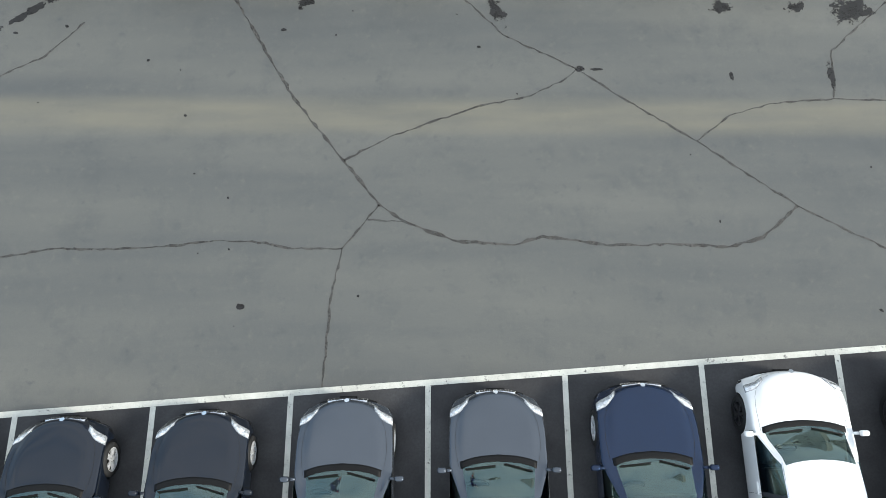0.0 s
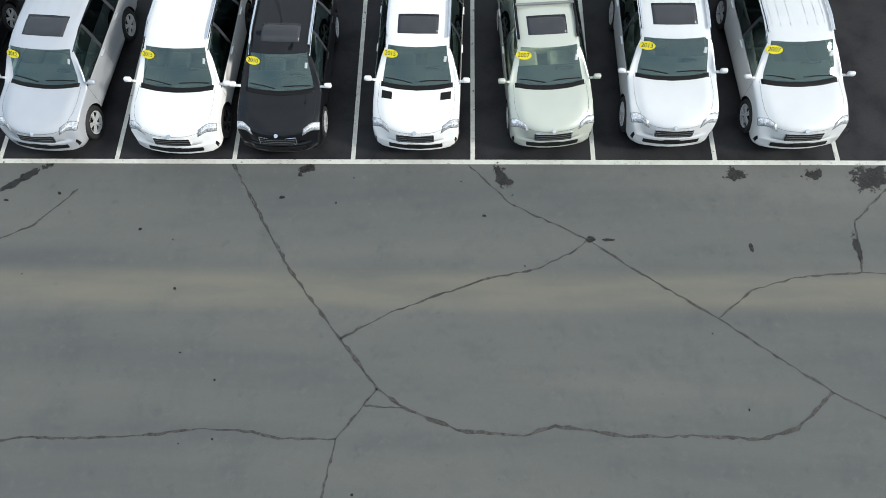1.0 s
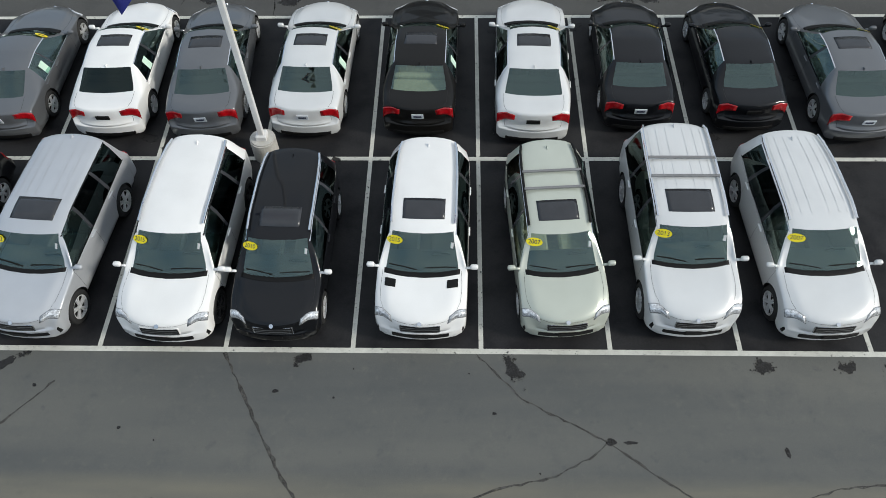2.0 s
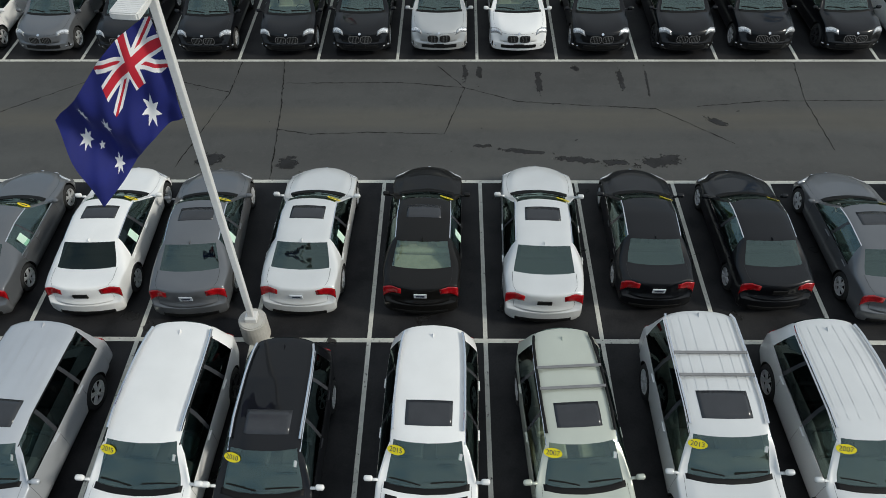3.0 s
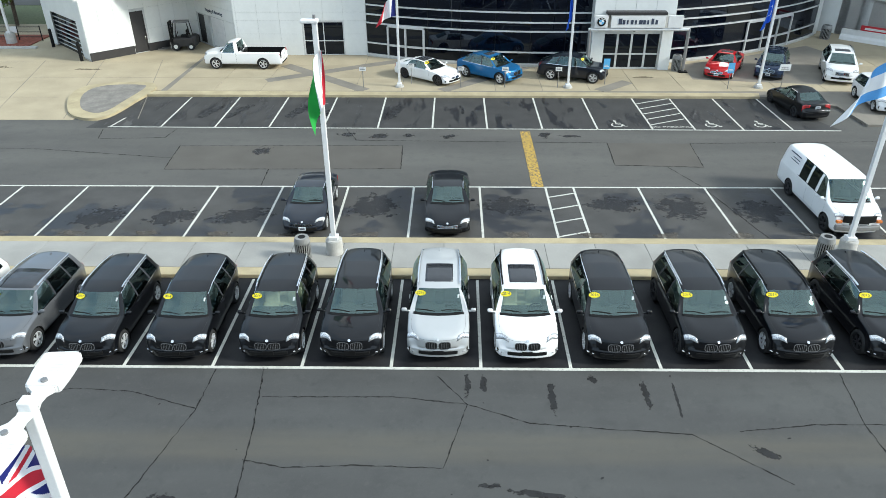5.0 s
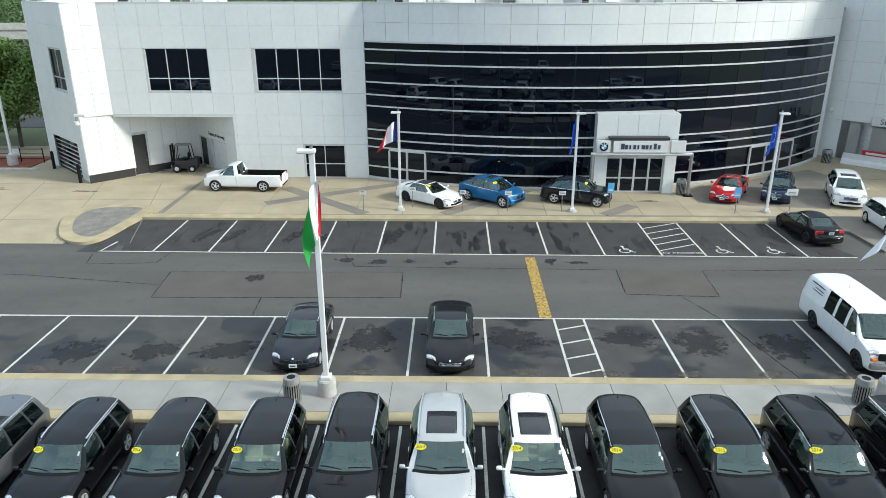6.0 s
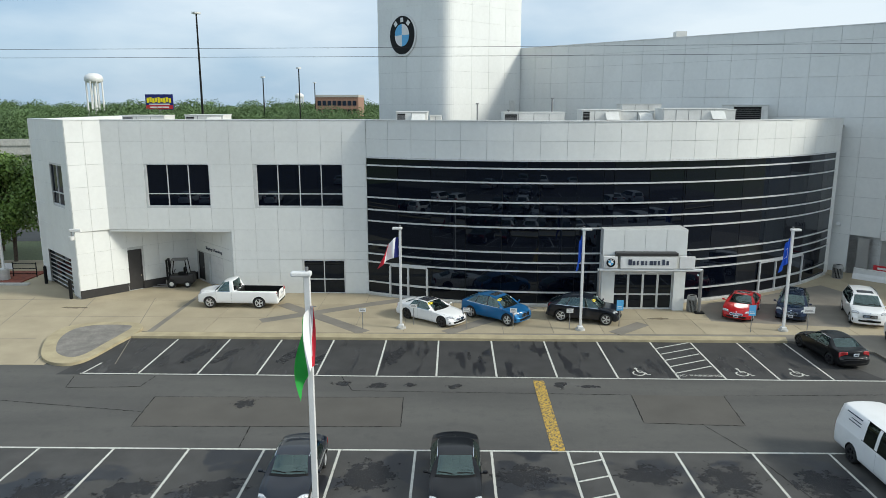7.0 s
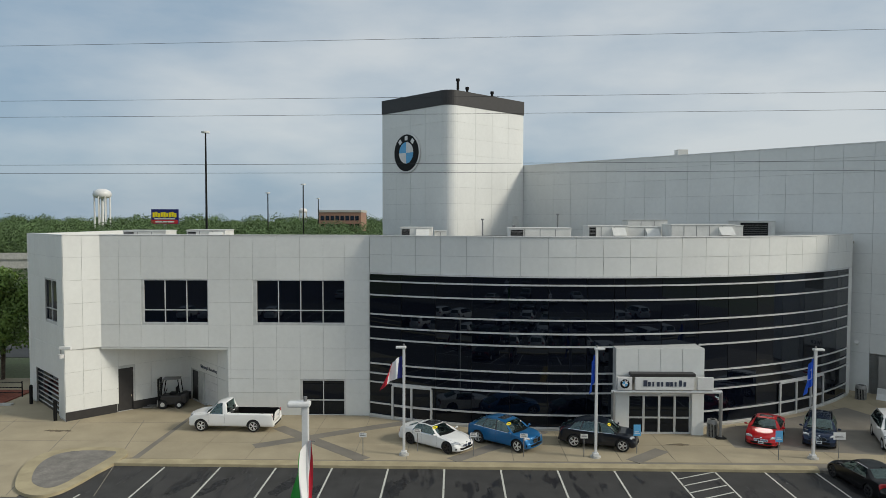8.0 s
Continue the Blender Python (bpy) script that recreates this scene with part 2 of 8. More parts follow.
M_DARKBAND = mat("charcoal_panel", (0.028, 0.026, 0.026), 0.5, var=0.1)
M_BLACKGLASS = mat("black_curtain_glass", (0.002, 0.003, 0.007), 0.008, var=0.1, scale=0.2)
M_BLACKGLASS.node_tree.nodes["Principled BSDF"].inputs["IOR"].default_value = 1.5
M_BLACKGLASS.node_tree.nodes["Principled BSDF"].inputs["Specular Tint"].default_value = (0.72, 0.85, 1.0, 1)
M_MULLION = mat("silver_mullion", (0.62, 0.63, 0.63), 0.35, metal=0.3, var=0.05)
M_WHITE = mat("white_enamel", (0.68, 0.68, 0.67), 0.35, var=0.05, scale=2, fine=15)
M_ROOF = mat("roof_membrane", (0.33, 0.32, 0.30), 0.8, var=0.12, scale=0.4, fine=10)
M_RTU = mat("rooftop_unit_metal", (0.66, 0.66, 0.63), 0.5, var=0.08, scale=1.5, fine=10)
M_GREY = mat("grey_metal", (0.25, 0.25, 0.25), 0.45, metal=0.5, var=0.1)
M_DARK = mat("black_plastic", (0.007, 0.007, 0.007), 0.55, var=0.15, scale=6, spec=0.2)
M_CHROME = mat("chrome", (0.75, 0.76, 0.78), 0.14, metal=1.0, var=0.04)
M_TYRE = mat("tyre_rubber", (0.014, 0.014, 0.014), 0.75, var=0.2, scale=10)
M_RIM = mat("silver_alloy", (0.80, 0.81, 0.82), 0.28, metal=0.45, var=0.06)
M_RIMD = mat("dark_alloy", (0.06, 0.06, 0.065), 0.35, metal=0.6, var=0.06)
M_LAMP = mat("headlamp_lens", (0.30, 0.31, 0.32), 0.10, metal=0.3, var=0.35, scale=14, fine=40, coat=1.0)
M_REFL = mat("headlamp_reflector", (0.62, 0.64, 0.66), 0.2, metal=0.35, var=0.45, scale=16, fine=30, coat=1.0)
M_TAIL = mat("red_tail_lens", (0.34, 0.004, 0.008), 0.15, var=0.25, scale=12, coat=1.0)
M_AMBER = mat("amber_lens", (0.6, 0.16, 0.02), 0.2, var=0.1, coat=1.0)
M_PLATE = mat("plate_white", (0.62, 0.66, 0.70), 0.5, var=0.05)
M_BARS = mat("dark_lettering", (0.03, 0.04, 0.07), 0.6, var=0.1)
M_STICKER = mat("yellow_sticker", (0.85, 0.70, 0.01), 0.45, var=0.04)
M_PAPER = mat("pale_green_paper", (0.55, 0.75, 0.62), 0.7, var=0.05)
M_INT_D = mat("dark_cabin_trim", (0.04, 0.042, 0.043), 0.7, var=0.15, scale=8)
M_INT_B = mat("beige_leather", (0.52, 0.47, 0.36), 0.6, var=0.1, scale=8)
M_GLASS = glass_mat("tinted_car_glass", (0.46, 0.63, 0.57), 2.2)
M_GLASS_R = glass_mat("green_rear_glass", (0.20, 0.29, 0.26), 2.1)
M_GLASS_D = glass_mat("privacy_car_glass", (0.06, 0.065, 0.07), 1.5)
M_SUNROOF = mat("sunroof_glass", (0.035, 0.037, 0.042), 0.22, var=0.1)
M_SEAM = mat("shut_line_shadow", (0.010, 0.010, 0.010), 0.8, var=0.1)
M_GRASS = mat("grass_and_earth", (0.09, 0.13, 0.045), 0.9, var=0.3, scale=0.05, fine=4, bump=0.3, tint=(0.13, 0.12, 0.08))
M_LEAF = mat("leaf_green", (0.11, 0.18, 0.035), 0.6, var=0.4, scale=0.8, fine=6)
M_FARLEAF = mat("far_leaf_green", (0.074, 0.128, 0.044), 0.8, var=0.25, scale=0.10, fine=0.8)
M_BARK = mat("bark", (0.10, 0.075, 0.055), 0.9, var=0.3, scale=5, bump=0.4)
M_MULCH = mat("red_mulch", (0.22, 0.06, 0.035), 0.9, var=0.3, scale=5, bump=0.4)
M_BRICK = mat("far_brick", (0.30, 0.17, 0.12), 0.8, var=0.12, scale=2)
M_BLUEF = mat("flag_navy", (0.004, 0.010, 0.135), 0.75, var=0.12, scale=2)
M_REDF = mat("flag_red", (0.50, 0.012, 0.03), 0.75, var=0.08, scale=2)
M_WHITEF = mat("flag_white", (0.80, 0.80, 0.80), 0.75, var=0.05, scale=2)
M_GREENF = mat("flag_green", (0.015, 0.30, 0.04), 0.75, var=0.1, scale=2)
M_ROYALF = mat("flag_royal_blue", (0.012, 0.10, 0.56), 0.75, var=0.1, scale=2)
M_SKYF = mat("flag_sky_blue", (0.10, 0.33, 0.68), 0.75, var=0.1, scale=2)
M_SIGNBLUE = mat("sign_blue", (0.10, 0.38, 0.66), 0.5, var=0.05)
M_SIGNRED = mat("banner_red", (0.50, 0.02, 0.03), 0.6, var=0.06)
M_WIRE = mat("cable_black", (0.02, 0.02, 0.022), 0.6, var=0.1)


def wheel_lane(m, y0, half, tan):
    """A tan, worn wheel lane along x, broken up by noise."""
    nt = m.node_tree
    b = nt.nodes["Principled BSDF"]
    src = b.inputs["Base Color"].links[0].from_socket
    geo = nt.nodes.new("ShaderNodeNewGeometry")
    sep = nt.nodes.new("ShaderNodeSeparateXYZ")
    nt.links.new(geo.outputs["Position"], sep.inputs[0])
    mr = nt.nodes.new("ShaderNodeMapRange")
    mr.interpolation_type = "SMOOTHSTEP"
    ab = nt.nodes.new("ShaderNodeMath")
    ab.operation = "SUBTRACT"
    ab.inputs[1].default_value = y0
    a2 = nt.nodes.new("ShaderNodeMath")
    a2.operation = "ABSOLUTE"
    nt.links.new(sep.outputs["Y"], ab.inputs[0])
    nt.links.new(ab.outputs[0], a2.inputs[0])
    nt.links.new(a2.outputs[0], mr.inputs["Value"])
    mr.inputs["From Min"].default_value, mr.inputs["From Max"].default_value = half * 0.3, half
    mr.inputs["To Min"].default_value, mr.inputs["To Max"].default_value = 1.0, 0.0
    n = nt.nodes.new("ShaderNodeTexNoise")
    n.inputs["Scale"].default_value, n.inputs["Detail"].default_value = 1.6, 9.0
    mp = nt.nodes.new("ShaderNodeMapping")
    mp.inputs["Scale"].default_value = (0.25, 1.6, 1)
    nt.links.new(geo.outputs["Position"], mp.inputs["Vector"])
    nt.links.new(mp.outputs["Vector"], n.inputs["Vector"])
    mu = nt.nodes.new("ShaderNodeMath")
    mu.operation = "MULTIPLY"
    nt.links.new(mr.outputs["Result"], mu.inputs[0])
    nt.links.new(n.outputs["Fac"], mu.inputs[1])
    mx = nt.nodes.new("ShaderNodeMix")
    mx.data_type = "RGBA"
    mx.inputs[7].default_value = (*tan, 1)
    nt.links.new(mu.outputs[0], mx.inputs[0])
    nt.links.new(src, mx.inputs[6])
    nt.links.new(mx.outputs[2], b.inputs["Base Color"])


def mottle(m, pale, dark):
    """Pale worn specks and small dark blots at a hand's width, over the larger bands."""
    nt = m.node_tree
    b = nt.nodes["Principled BSDF"]
    geo = nt.nodes.new("ShaderNodeNewGeometry")
    src = b.inputs["Base Color"].links[0].from_socket
    for scale, lo, hi, tone, amount in ((1.1, 0.50, 0.70, dark, 0.45), (4.5, 0.56, 0.72, pale, 0.32), (2.6, 0.60, 0.74, dark, 0.7), (30.0, 0.60, 0.70, pale, 0.5)):
        n = nt.nodes.new("ShaderNodeTexNoise")
        n.inputs["Scale"].default_value, n.inputs["Detail"].default_value, n.inputs["Roughness"].default_value = scale, 5.0, 0.7
        nt.links.new(geo.outputs["Position"], n.inputs["Vector"])
        r = nt.nodes.new("ShaderNodeMapRange")
        r.inputs["From Min"].default_value, r.inputs["From Max"].default_value, r.inputs["To Max"].default_value = lo, hi, amount
        nt.links.new(n.outputs["Fac"], r.inputs["Value"])
        mx = nt.nodes.new("ShaderNodeMix")
        mx.data_type = "RGBA"
        mx.inputs[7].default_value = (*tone, 1)
        nt.links.new(r.outputs["Result"], mx.inputs[0])
        nt.links.new(src, mx.inputs[6])
        src = mx.outputs[2]
    nt.links.new(src, b.inputs["Base Color"])


mottle(M_AISLE, (0.158, 0.155, 0.136), (0.074, 0.080, 0.082))
mottle(M_AISLE2, (0.102, 0.099, 0.090), (0.045, 0.046, 0.046))
mottle(M_AISLE3, (0.130, 0.122, 0.108), (0.062, 0.062, 0.060))
mottle(M_STALL, (0.033, 0.032, 0.031), (0.009, 0.009, 0.010))
wheel_lane(M_AISLE, 6.55, 0.6, (0.185, 0.172, 0.132))
wheel_lane(M_AISLE2, 23.4, 0.8, (0.10, 0.092, 0.074))


def paint(name, color, metal=0.0, rough=0.32, coat=0.75):
    return mat("car_paint_" + name, color, rough, metal=metal, var=0.035, scale=1.5, fine=400, coat=coat, spec=0.10)


P_BLACK = paint("black", (0.004, 0.0045, 0.006), coat=0.62)
P_BLACKBLUE = paint("blue_black", (0.005, 0.008, 0.015), coat=0.95)
P_GREY = paint("grey", (0.068, 0.080, 0.098), 0.5, rough=0.26, coat=0.9)
P_SPACE = paint("space_grey", (0.145, 0.152, 0.162), 0.45, rough=0.28)
P_NAVY = paint("navy", (0.007, 0.020, 0.054), 0.5, rough=0.26)
P_WHITE = paint("white", (0.80, 0.80, 0.79))
P_SILVER = paint("silver", (0.48, 0.49, 0.49), 0.4)
P_SILVERW = paint("pale_silver", (0.66, 0.67, 0.67), 0.2)
P_ICE = paint("ice_silver", (0.50, 0.52, 0.55), 0.35, rough=0.28)
P_PALEGREEN = paint("pale_green", (0.52, 0.55, 0.48), 0.3)
P_BLUE = paint("bright_blue", (0.010, 0.13, 0.32), 0.25)
P_RED = paint("red", (0.42, 0.008, 0.012), 0.1)
P_BROWNBLACK = paint("brown_black", (0.007, 0.0065, 0.006), coat=0.4)


# ---- mesh helpers ----
def mesh_from(bm, name, materials, smooth=False):
    me = bpy.data.meshes.new(name)
    bm.to_mesh(me)
    bm.free()
    for m in (materials if isinstance(materials, (list, tuple)) else [materials]):
        me.materials.append(m)
    if smooth:
        me.polygons.foreach_set("use_smooth", [True] * len(me.polygons))
    return me


def put(name, me, parent=None, m=None, label="", category="", group="", kind=""):
    ob = new(name, me)
    if parent is not None:
        ob.parent = parent
    if m is not None:
        ob.matrix_basis = m
    return tagged(ob, label, category, group, kind)


def part(name, bm, material, parent, label="", smooth=False, m=None):
    return put(name, mesh_from(bm, name, material, smooth), parent, m, label)


def structure(name, bm, material, label="", smooth=False, category=""):
    return put(name, mesh_from(bm, name, material, smooth), label=label, category=category, kind="structure")


def thing(name, label, category, m=None, group=""):
    ob = new(name)
    ob.empty_display_size = 0.2
    if m is not None:
        ob.matrix_basis = m
    return tagged(ob, label, category, group)


def box(x0, x1, y0, y1, z0, z1, bevel=0.0, bm=None, m=None):
    bm = bm or bmesh.new()
    r = bmesh.ops.create_cube(bm, size=1.0)
    vs = r["verts"]
    bmesh.ops.scale(bm, vec=(x1 - x0, y1 - y0, z1 - z0), verts=vs)
    bmesh.ops.translate(bm, vec=((x0 + x1) / 2, (y0 + y1) / 2, (z0 + z1) / 2), verts=vs)
    if bevel > 0:
        es = list({e for v in vs for e in v.link_edges})
        g = bmesh.ops.bevel(bm, geom=es, offset=bevel, segments=2, affect="EDGES", profile=0.5)
        vs = list({v for f in g["faces"] for v in f.verts} | {v for v in vs if v.is_valid})
    if m is not None:
        bmesh.ops.transform(bm, matrix=m, verts=vs)
    return bm


def cyl(r, z0, z1, seg=20, r2=None, bm=None, m=None):
    bm = bm or bmesh.new()
    g = bmesh.ops.create_cone(bm, cap_ends=True, segments=seg, radius1=r, radius2=r if r2 is None else r2, depth=z1 - z0)
    bmesh.ops.translate(bm, vec=(0, 0, (z0 + z1) / 2), verts=g["verts"])
    if m is not None:
        bmesh.ops.transform(bm, matrix=m, verts=g["verts"])
    return bm


def tube(points, r, seg=8, bm=None):
    """A round bar along a line of points."""
    bm = bm or bmesh.new()
    pts = [Vector(p) for p in points]
    rings = []
    for i, p in enumerate(pts):
        d = (pts[min(i + 1, len(pts) - 1)] - pts[max(i - 1, 0)]).normalized()
        a = d.orthogonal().normalized() if abs(d.z) > 0.95 else d.cross(Vector((0, 0, 1))).normalized()
        b = d.cross(a)
        rings.append([bm.verts.new(p + (a * math.cos(2 * math.pi * k / seg) + b * math.sin(2 * math.pi * k / seg)) * r) for k in range(seg)])
    for a, b in zip(rings, rings[1:]):
        for k in range(seg):
            bm.faces.new((a[k], a[(k + 1) % seg], b[(k + 1) % seg], b[k]))
    bm.faces.new(rings[0][::-1])
    bm.faces.new(rings[-1])
    return bm


def sheet(x0, x1, y0, y1, z, thick=0.004, bm=None):
    return box(x0, x1, y0, y1, z - thick, z, bm=bm)


def prism(poly, z0, z1, bm=None):
    """A flat plate or block over a ground outline."""
    bm = bm or bmesh.new()
    lo = [bm.verts.new((x, y, z0)) for x, y in poly]
    hi = [bm.verts.new((x, y, z1)) for x, y in poly]
    n = len(poly)
    fs = [bm.faces.new(hi), bm.faces.new(lo[::-1])]
    for i in range(n):
        fs.append(bm.faces.new((lo[i], lo[(i + 1) % n], hi[(i + 1) % n], hi[i])))
    bmesh.ops.recalc_face_normals(bm, faces=fs)
    return bm


def text_mesh(body, size, name, material, thick=0.002):
    cu = bpy.data.curves.new(name, "FONT")
    cu.body, cu.size, cu.align_x, cu.align_y, cu.extrude = body, size, "CENTER", "CENTER", thick
    ob = bpy.data.objects.new(name, cu)
    scene.collection.objects.link(ob)
    dg = bpy.context.evaluated_depsgraph_get()
    me = bpy.data.meshes.new_from_object(ob.evaluated_get(dg))
    bpy.data.objects.remove(ob)
    bpy.data.curves.remove(cu)
    me.materials.clear()
    me.materials.append(material)
    return me


# ---- ground ----
structure("ground", sheet(-1600, 1600, -300, 3000, -0.03, 0.2), M_GRASS, "grassy open land reaching to the horizon", category="ground")
structure("parking_lot", sheet(-70, 70, -140, 66, 0.0, 0.02), M_AISLE3, "worn grey-brown asphalt parking lot", category="pavement")
structure("road", sheet(-75, 70, -0.2, 9.66, 0.004), M_AISLE, "pale grey asphalt aisle with sealed cracks", category="road")
structure("road", sheet(-75, 70, 20.5, 26.66, 0.004), M_AISLE2, "dark grey asphalt aisle with sealed cracks", category="road")
structure("pavement", sheet(-70, 70, 9.66, 20.5, 0.004), M_STALL, "black sealed asphalt parking stalls", category="pavement")
structure("pavement", sheet(-70, 70, 26.66, 31.82, 0.004), M_STALL, "black sealed asphalt parking stalls", category="pavement")
structure("pavement", sheet(-60, 45, 34.75, 39.94, 0.004), M_STALLW, "patchy worn black asphalt parking stalls", category="pavement")
structure("pavement", prism([(-21.2, 47.9), (21.5, 47.62), (19.2, 53.4), (-20.0, 53.72)], 0.0, 0.005), M_STALLF, "patchy worn black asphalt parking stalls", category="pavement")
structure("pavement", prism([(-40, -2.66), (40, 4.02), (40, -70), (-40, -70)], 0.0, 0.008), M_STALL0, "black sealed asphalt parking stalls", category="pavement")

LINES = []


def line(x0, y0, x1, y1, w=0.10, z=0.011, material=None, group="stall lines"):
    d = Vector((x1 - x0, y1 - y0, 0))
    me_bm = box(-w / 2, w / 2, 0, d.length, -0.003, 0.0)
    ob = put("parking_line", mesh_from(me_bm, "parking_line", material or M_LINE), m=pose(x0, y0, z, 0, 0, math.degrees(math.atan2(-d.x, d.y))), kind="structure", group=group,
             label="worn white painted line on asphalt" if material is None else "chipped yellow painted strip on asphalt", category="road marking")
    LINES.append(ob)
    return ob


def row0_y(x):
    return 0.69 + (x + 0.21) * 0.0834


line(-40, row0_y(-40), 40, row0_y(40), 0.12, 0.014)
for k in range(-8, 10):
    x = -0.21 + 2.72 * k
    line(x, row0_y(x) - 0.06, x + 0.06, row0_y(x) - 5.4, 0.11, 0.0145)
line(-40, 9.66, 40, 9.66, 0.12)
line(-40, 15.0, 40, 15.0, 0.12)
line(-40, 20.5, 40, 20.5, 0.12)
for k in range(-12, 13):
    line(0.58 + 2.735 * k, 9.72, 0.58 + 2.735 * k, 14.94)
    line(0.58 + 2.735 * k, 15.06, 0.58 + 2.735 * k, 20.44)
line(-45, 26.65, 45, 26.65, 0.12)
for k in range(-14, 15):
    line(0.63 + 2.748 * k, 26.71, 0.66 + 2.748 * k, 31.74)
line(-40, 39.95, 40, 39.95, 0.11)
for k in range(-9, 11):
    x = -2.08 + 3.07 * k
    if x > 5:
        x += 1.33 - 0.08
    line(x, 39.89, x, 34.8)
line(5.36, 39.89, 5.36, 34.8)
for k in range(4):
    line(4.08, 35.1 + 1.25 * k, 5.32, 35.55 + 1.25 * k, 0.09)
line(-20.0, 48.05, 21.4, 47.62, 0.11)
for k in range(13):
    x = -16.96 + 3.105 * k
    if x < 11.2:
        line(x, 48.0 - 0.0103 * (x + 17), x, 53.55, 0.10)
for x in (13.35, 16.05, 18.8):
    line(x, 47.75, x, 53.4, 0.10)
line(-19.9, 48.0, -19.6, 49.6, 0.10)
for k in range(5):
    line(10.95, 48.5 + 0.95 * k, 13.25, 49.6 + 0.95 * k, 0.09)
line(3.75, 47.4, 3.72, 39.95, 0.55, 0.012, M_YELLOW, "painted strips")
yt = put("parking_marking", text_mesh("NO PARKING", 0.42, "parking_marking", M_LINE), m=pose(12.1, 47.72, 0.0) @ Matrix.Diagonal((0.95, 0.85, 1, 1)), kind="structure", label="white painted words on the asphalt", category="road marking")
yt.location.z = 0.014
yt.location.y = 48.2


def wheelchair(x, y):
    """A painted access symbol: round wheel, body and seat strokes."""
    bm = bmesh.new()
    n = 20
    for k in range(n):
        a0, a1 = math.radians(130 + 280 * k / n), math.radians(130 + 280 * (k + 1) / n)
        bm.faces.new([bm.verts.new((r * math.cos(a), r * math.sin(a), 0)) for r, a in ((0.34, a0), (0.45, a0), (0.45, a1), (0.34, a1))])
    for (ax, ay, bx, by) in ((-0.05, 0.75, 0.0, 0.2), (0.0, 0.2, 0.4, 0.2), (0.4, 0.2, 0.6, -0.25), (0.6, -0.25, 0.78, -0.2), (0.0, 0.45, 0.32, 0.42)):
        d = Vector((bx - ax, by - ay)).normalized() * 0.055
        bm.faces.new([bm.verts.new(p) for p in ((ax - d.y, ay + d.x, 0), (ax + d.y, ay - d.x, 0), (bx + d.y, by - d.x, 0), (bx - d.y, by + d.x, 0))])
    bm.faces.new([bm.verts.new((-0.07 + 0.13 * math.cos(2 * math.pi * k / 12), 0.92 + 0.13 * math.sin(2 * math.pi * k / 12), 0)) for k in range(12)])
    put("access_symbol", mesh_from(bm, "access_symbol", M_LINE), m=pose(x, y, 0.012, 0, 0, -4) @ Matrix.Diagonal((0.74, 0.74, 1, 1)), kind="structure", label="white painted wheelchair symbol on asphalt", category="road marking")


for x in (9.1, 14.45, 17.25):
    wheelchair(x, 48.5)


def crack(points, w=0.042, z=0.0085, seed=1, material=None):
    """A wandering sealed crack along a few corner points."""
    rng = random.Random(seed)
    pts = []
    for (ax, ay), (bx, by) in zip(points, points[1:]):
        n = max(2, int(math.hypot(bx - ax, by - ay) / 0.13))
        for k in range(n):
            f = k / n
            j = 0.018 if 0 < k else 0.0
            pts.append(Vector((ax + (bx - ax) * f + rng.uniform(-j, j), ay + (by - ay) * f + rng.uniform(-j, j), z)))
    pts.append(Vector((*points[-1], z)))
    bm = bmesh.new()
    prev = None
    for i, p in enumerate(pts):
        d = (pts[min(i + 1, len(pts) - 1)] - pts[max(0, i - 1)]).normalized()
        nrm = Vector((-d.y, d.x, 0)) * w * rng.uniform(0.15, 0.72)
        cur = (bm.verts.new(p + nrm), bm.verts.new(p - nrm))
        if prev:
            bm.faces.new((prev[0], prev[1], cur[1], cur[0]))
        prev = cur
    return put("crack", mesh_from(bm, "crack", material or M_SEAL), kind="structure", label="dark sealed crack wandering across asphalt", category="crack")


STAINS = {}


def stain(x, y, rx, ry, z=0.0085, material=None, rot=0.0):
    """A thin damp stain; its film thins out from the middle to a ragged rim."""
    n = 12
    pts = [(2.8 * i / n - 1.4, 2.8 * j / n - 1.4) for i in range(n + 1) for j in range(n + 1)]
    me = bpy.data.meshes.new("stain")
    me.from_pydata([(a * rx, b * ry, 0) for a, b in pts], [], [(i * (n + 1) + j, (i + 1) * (n + 1) + j, (i + 1) * (n + 1) + j + 1, i * (n + 1) + j + 1) for i in range(n) for j in range(n)])
    wet = me.attributes.new("wet", "FLOAT", "POINT")
    wet.data.foreach_set("value", [max(-0.6, 1.15 - 1.15 * math.hypot(a, b)) for a, b in pts])
    me.materials.append(material or M_STAIN)
    STAINS["n"] = STAINS.get("n", 0) + 1
    ob = put("stain", me, m=pose(x, y, z + 0.00003 * STAINS["n"], 0, 0, rot), kind="structure", label="dark damp stain on the asphalt", category="stain")
    ob.visible_shadow = False
    return ob


# ---- kerbs, walks, plaza ----
structure("kerb", box(-60, 60, 31.82, 32.36, -0.02, 0.155, 0.03), M_KERB, "tan concrete kerb beside the stalls", category="kerb")
structure("kerb", box(-60, 60, 34.30, 34.75, -0.02, 0.155, 0.03), M_KERB, "tan concrete kerb beside the stalls", category="kerb")
walk_base = structure("sidewalk", box(-60, 60, 32.36, 34.30, -0.02, 0.135), M_CRACK, "grey concrete sidewalk between two rows of stalls", category="sidewalk")
slab_me = mesh_from(box(-0.985, 0.985, -0.96, 0.96, -0.02, 0.0, 0.008), "slab", M_WALK)
for k in range(-20, 21):
    put("slab", slab_me, walk_base, pose(0.4 + 1.985 * k, 33.33, 0.153))

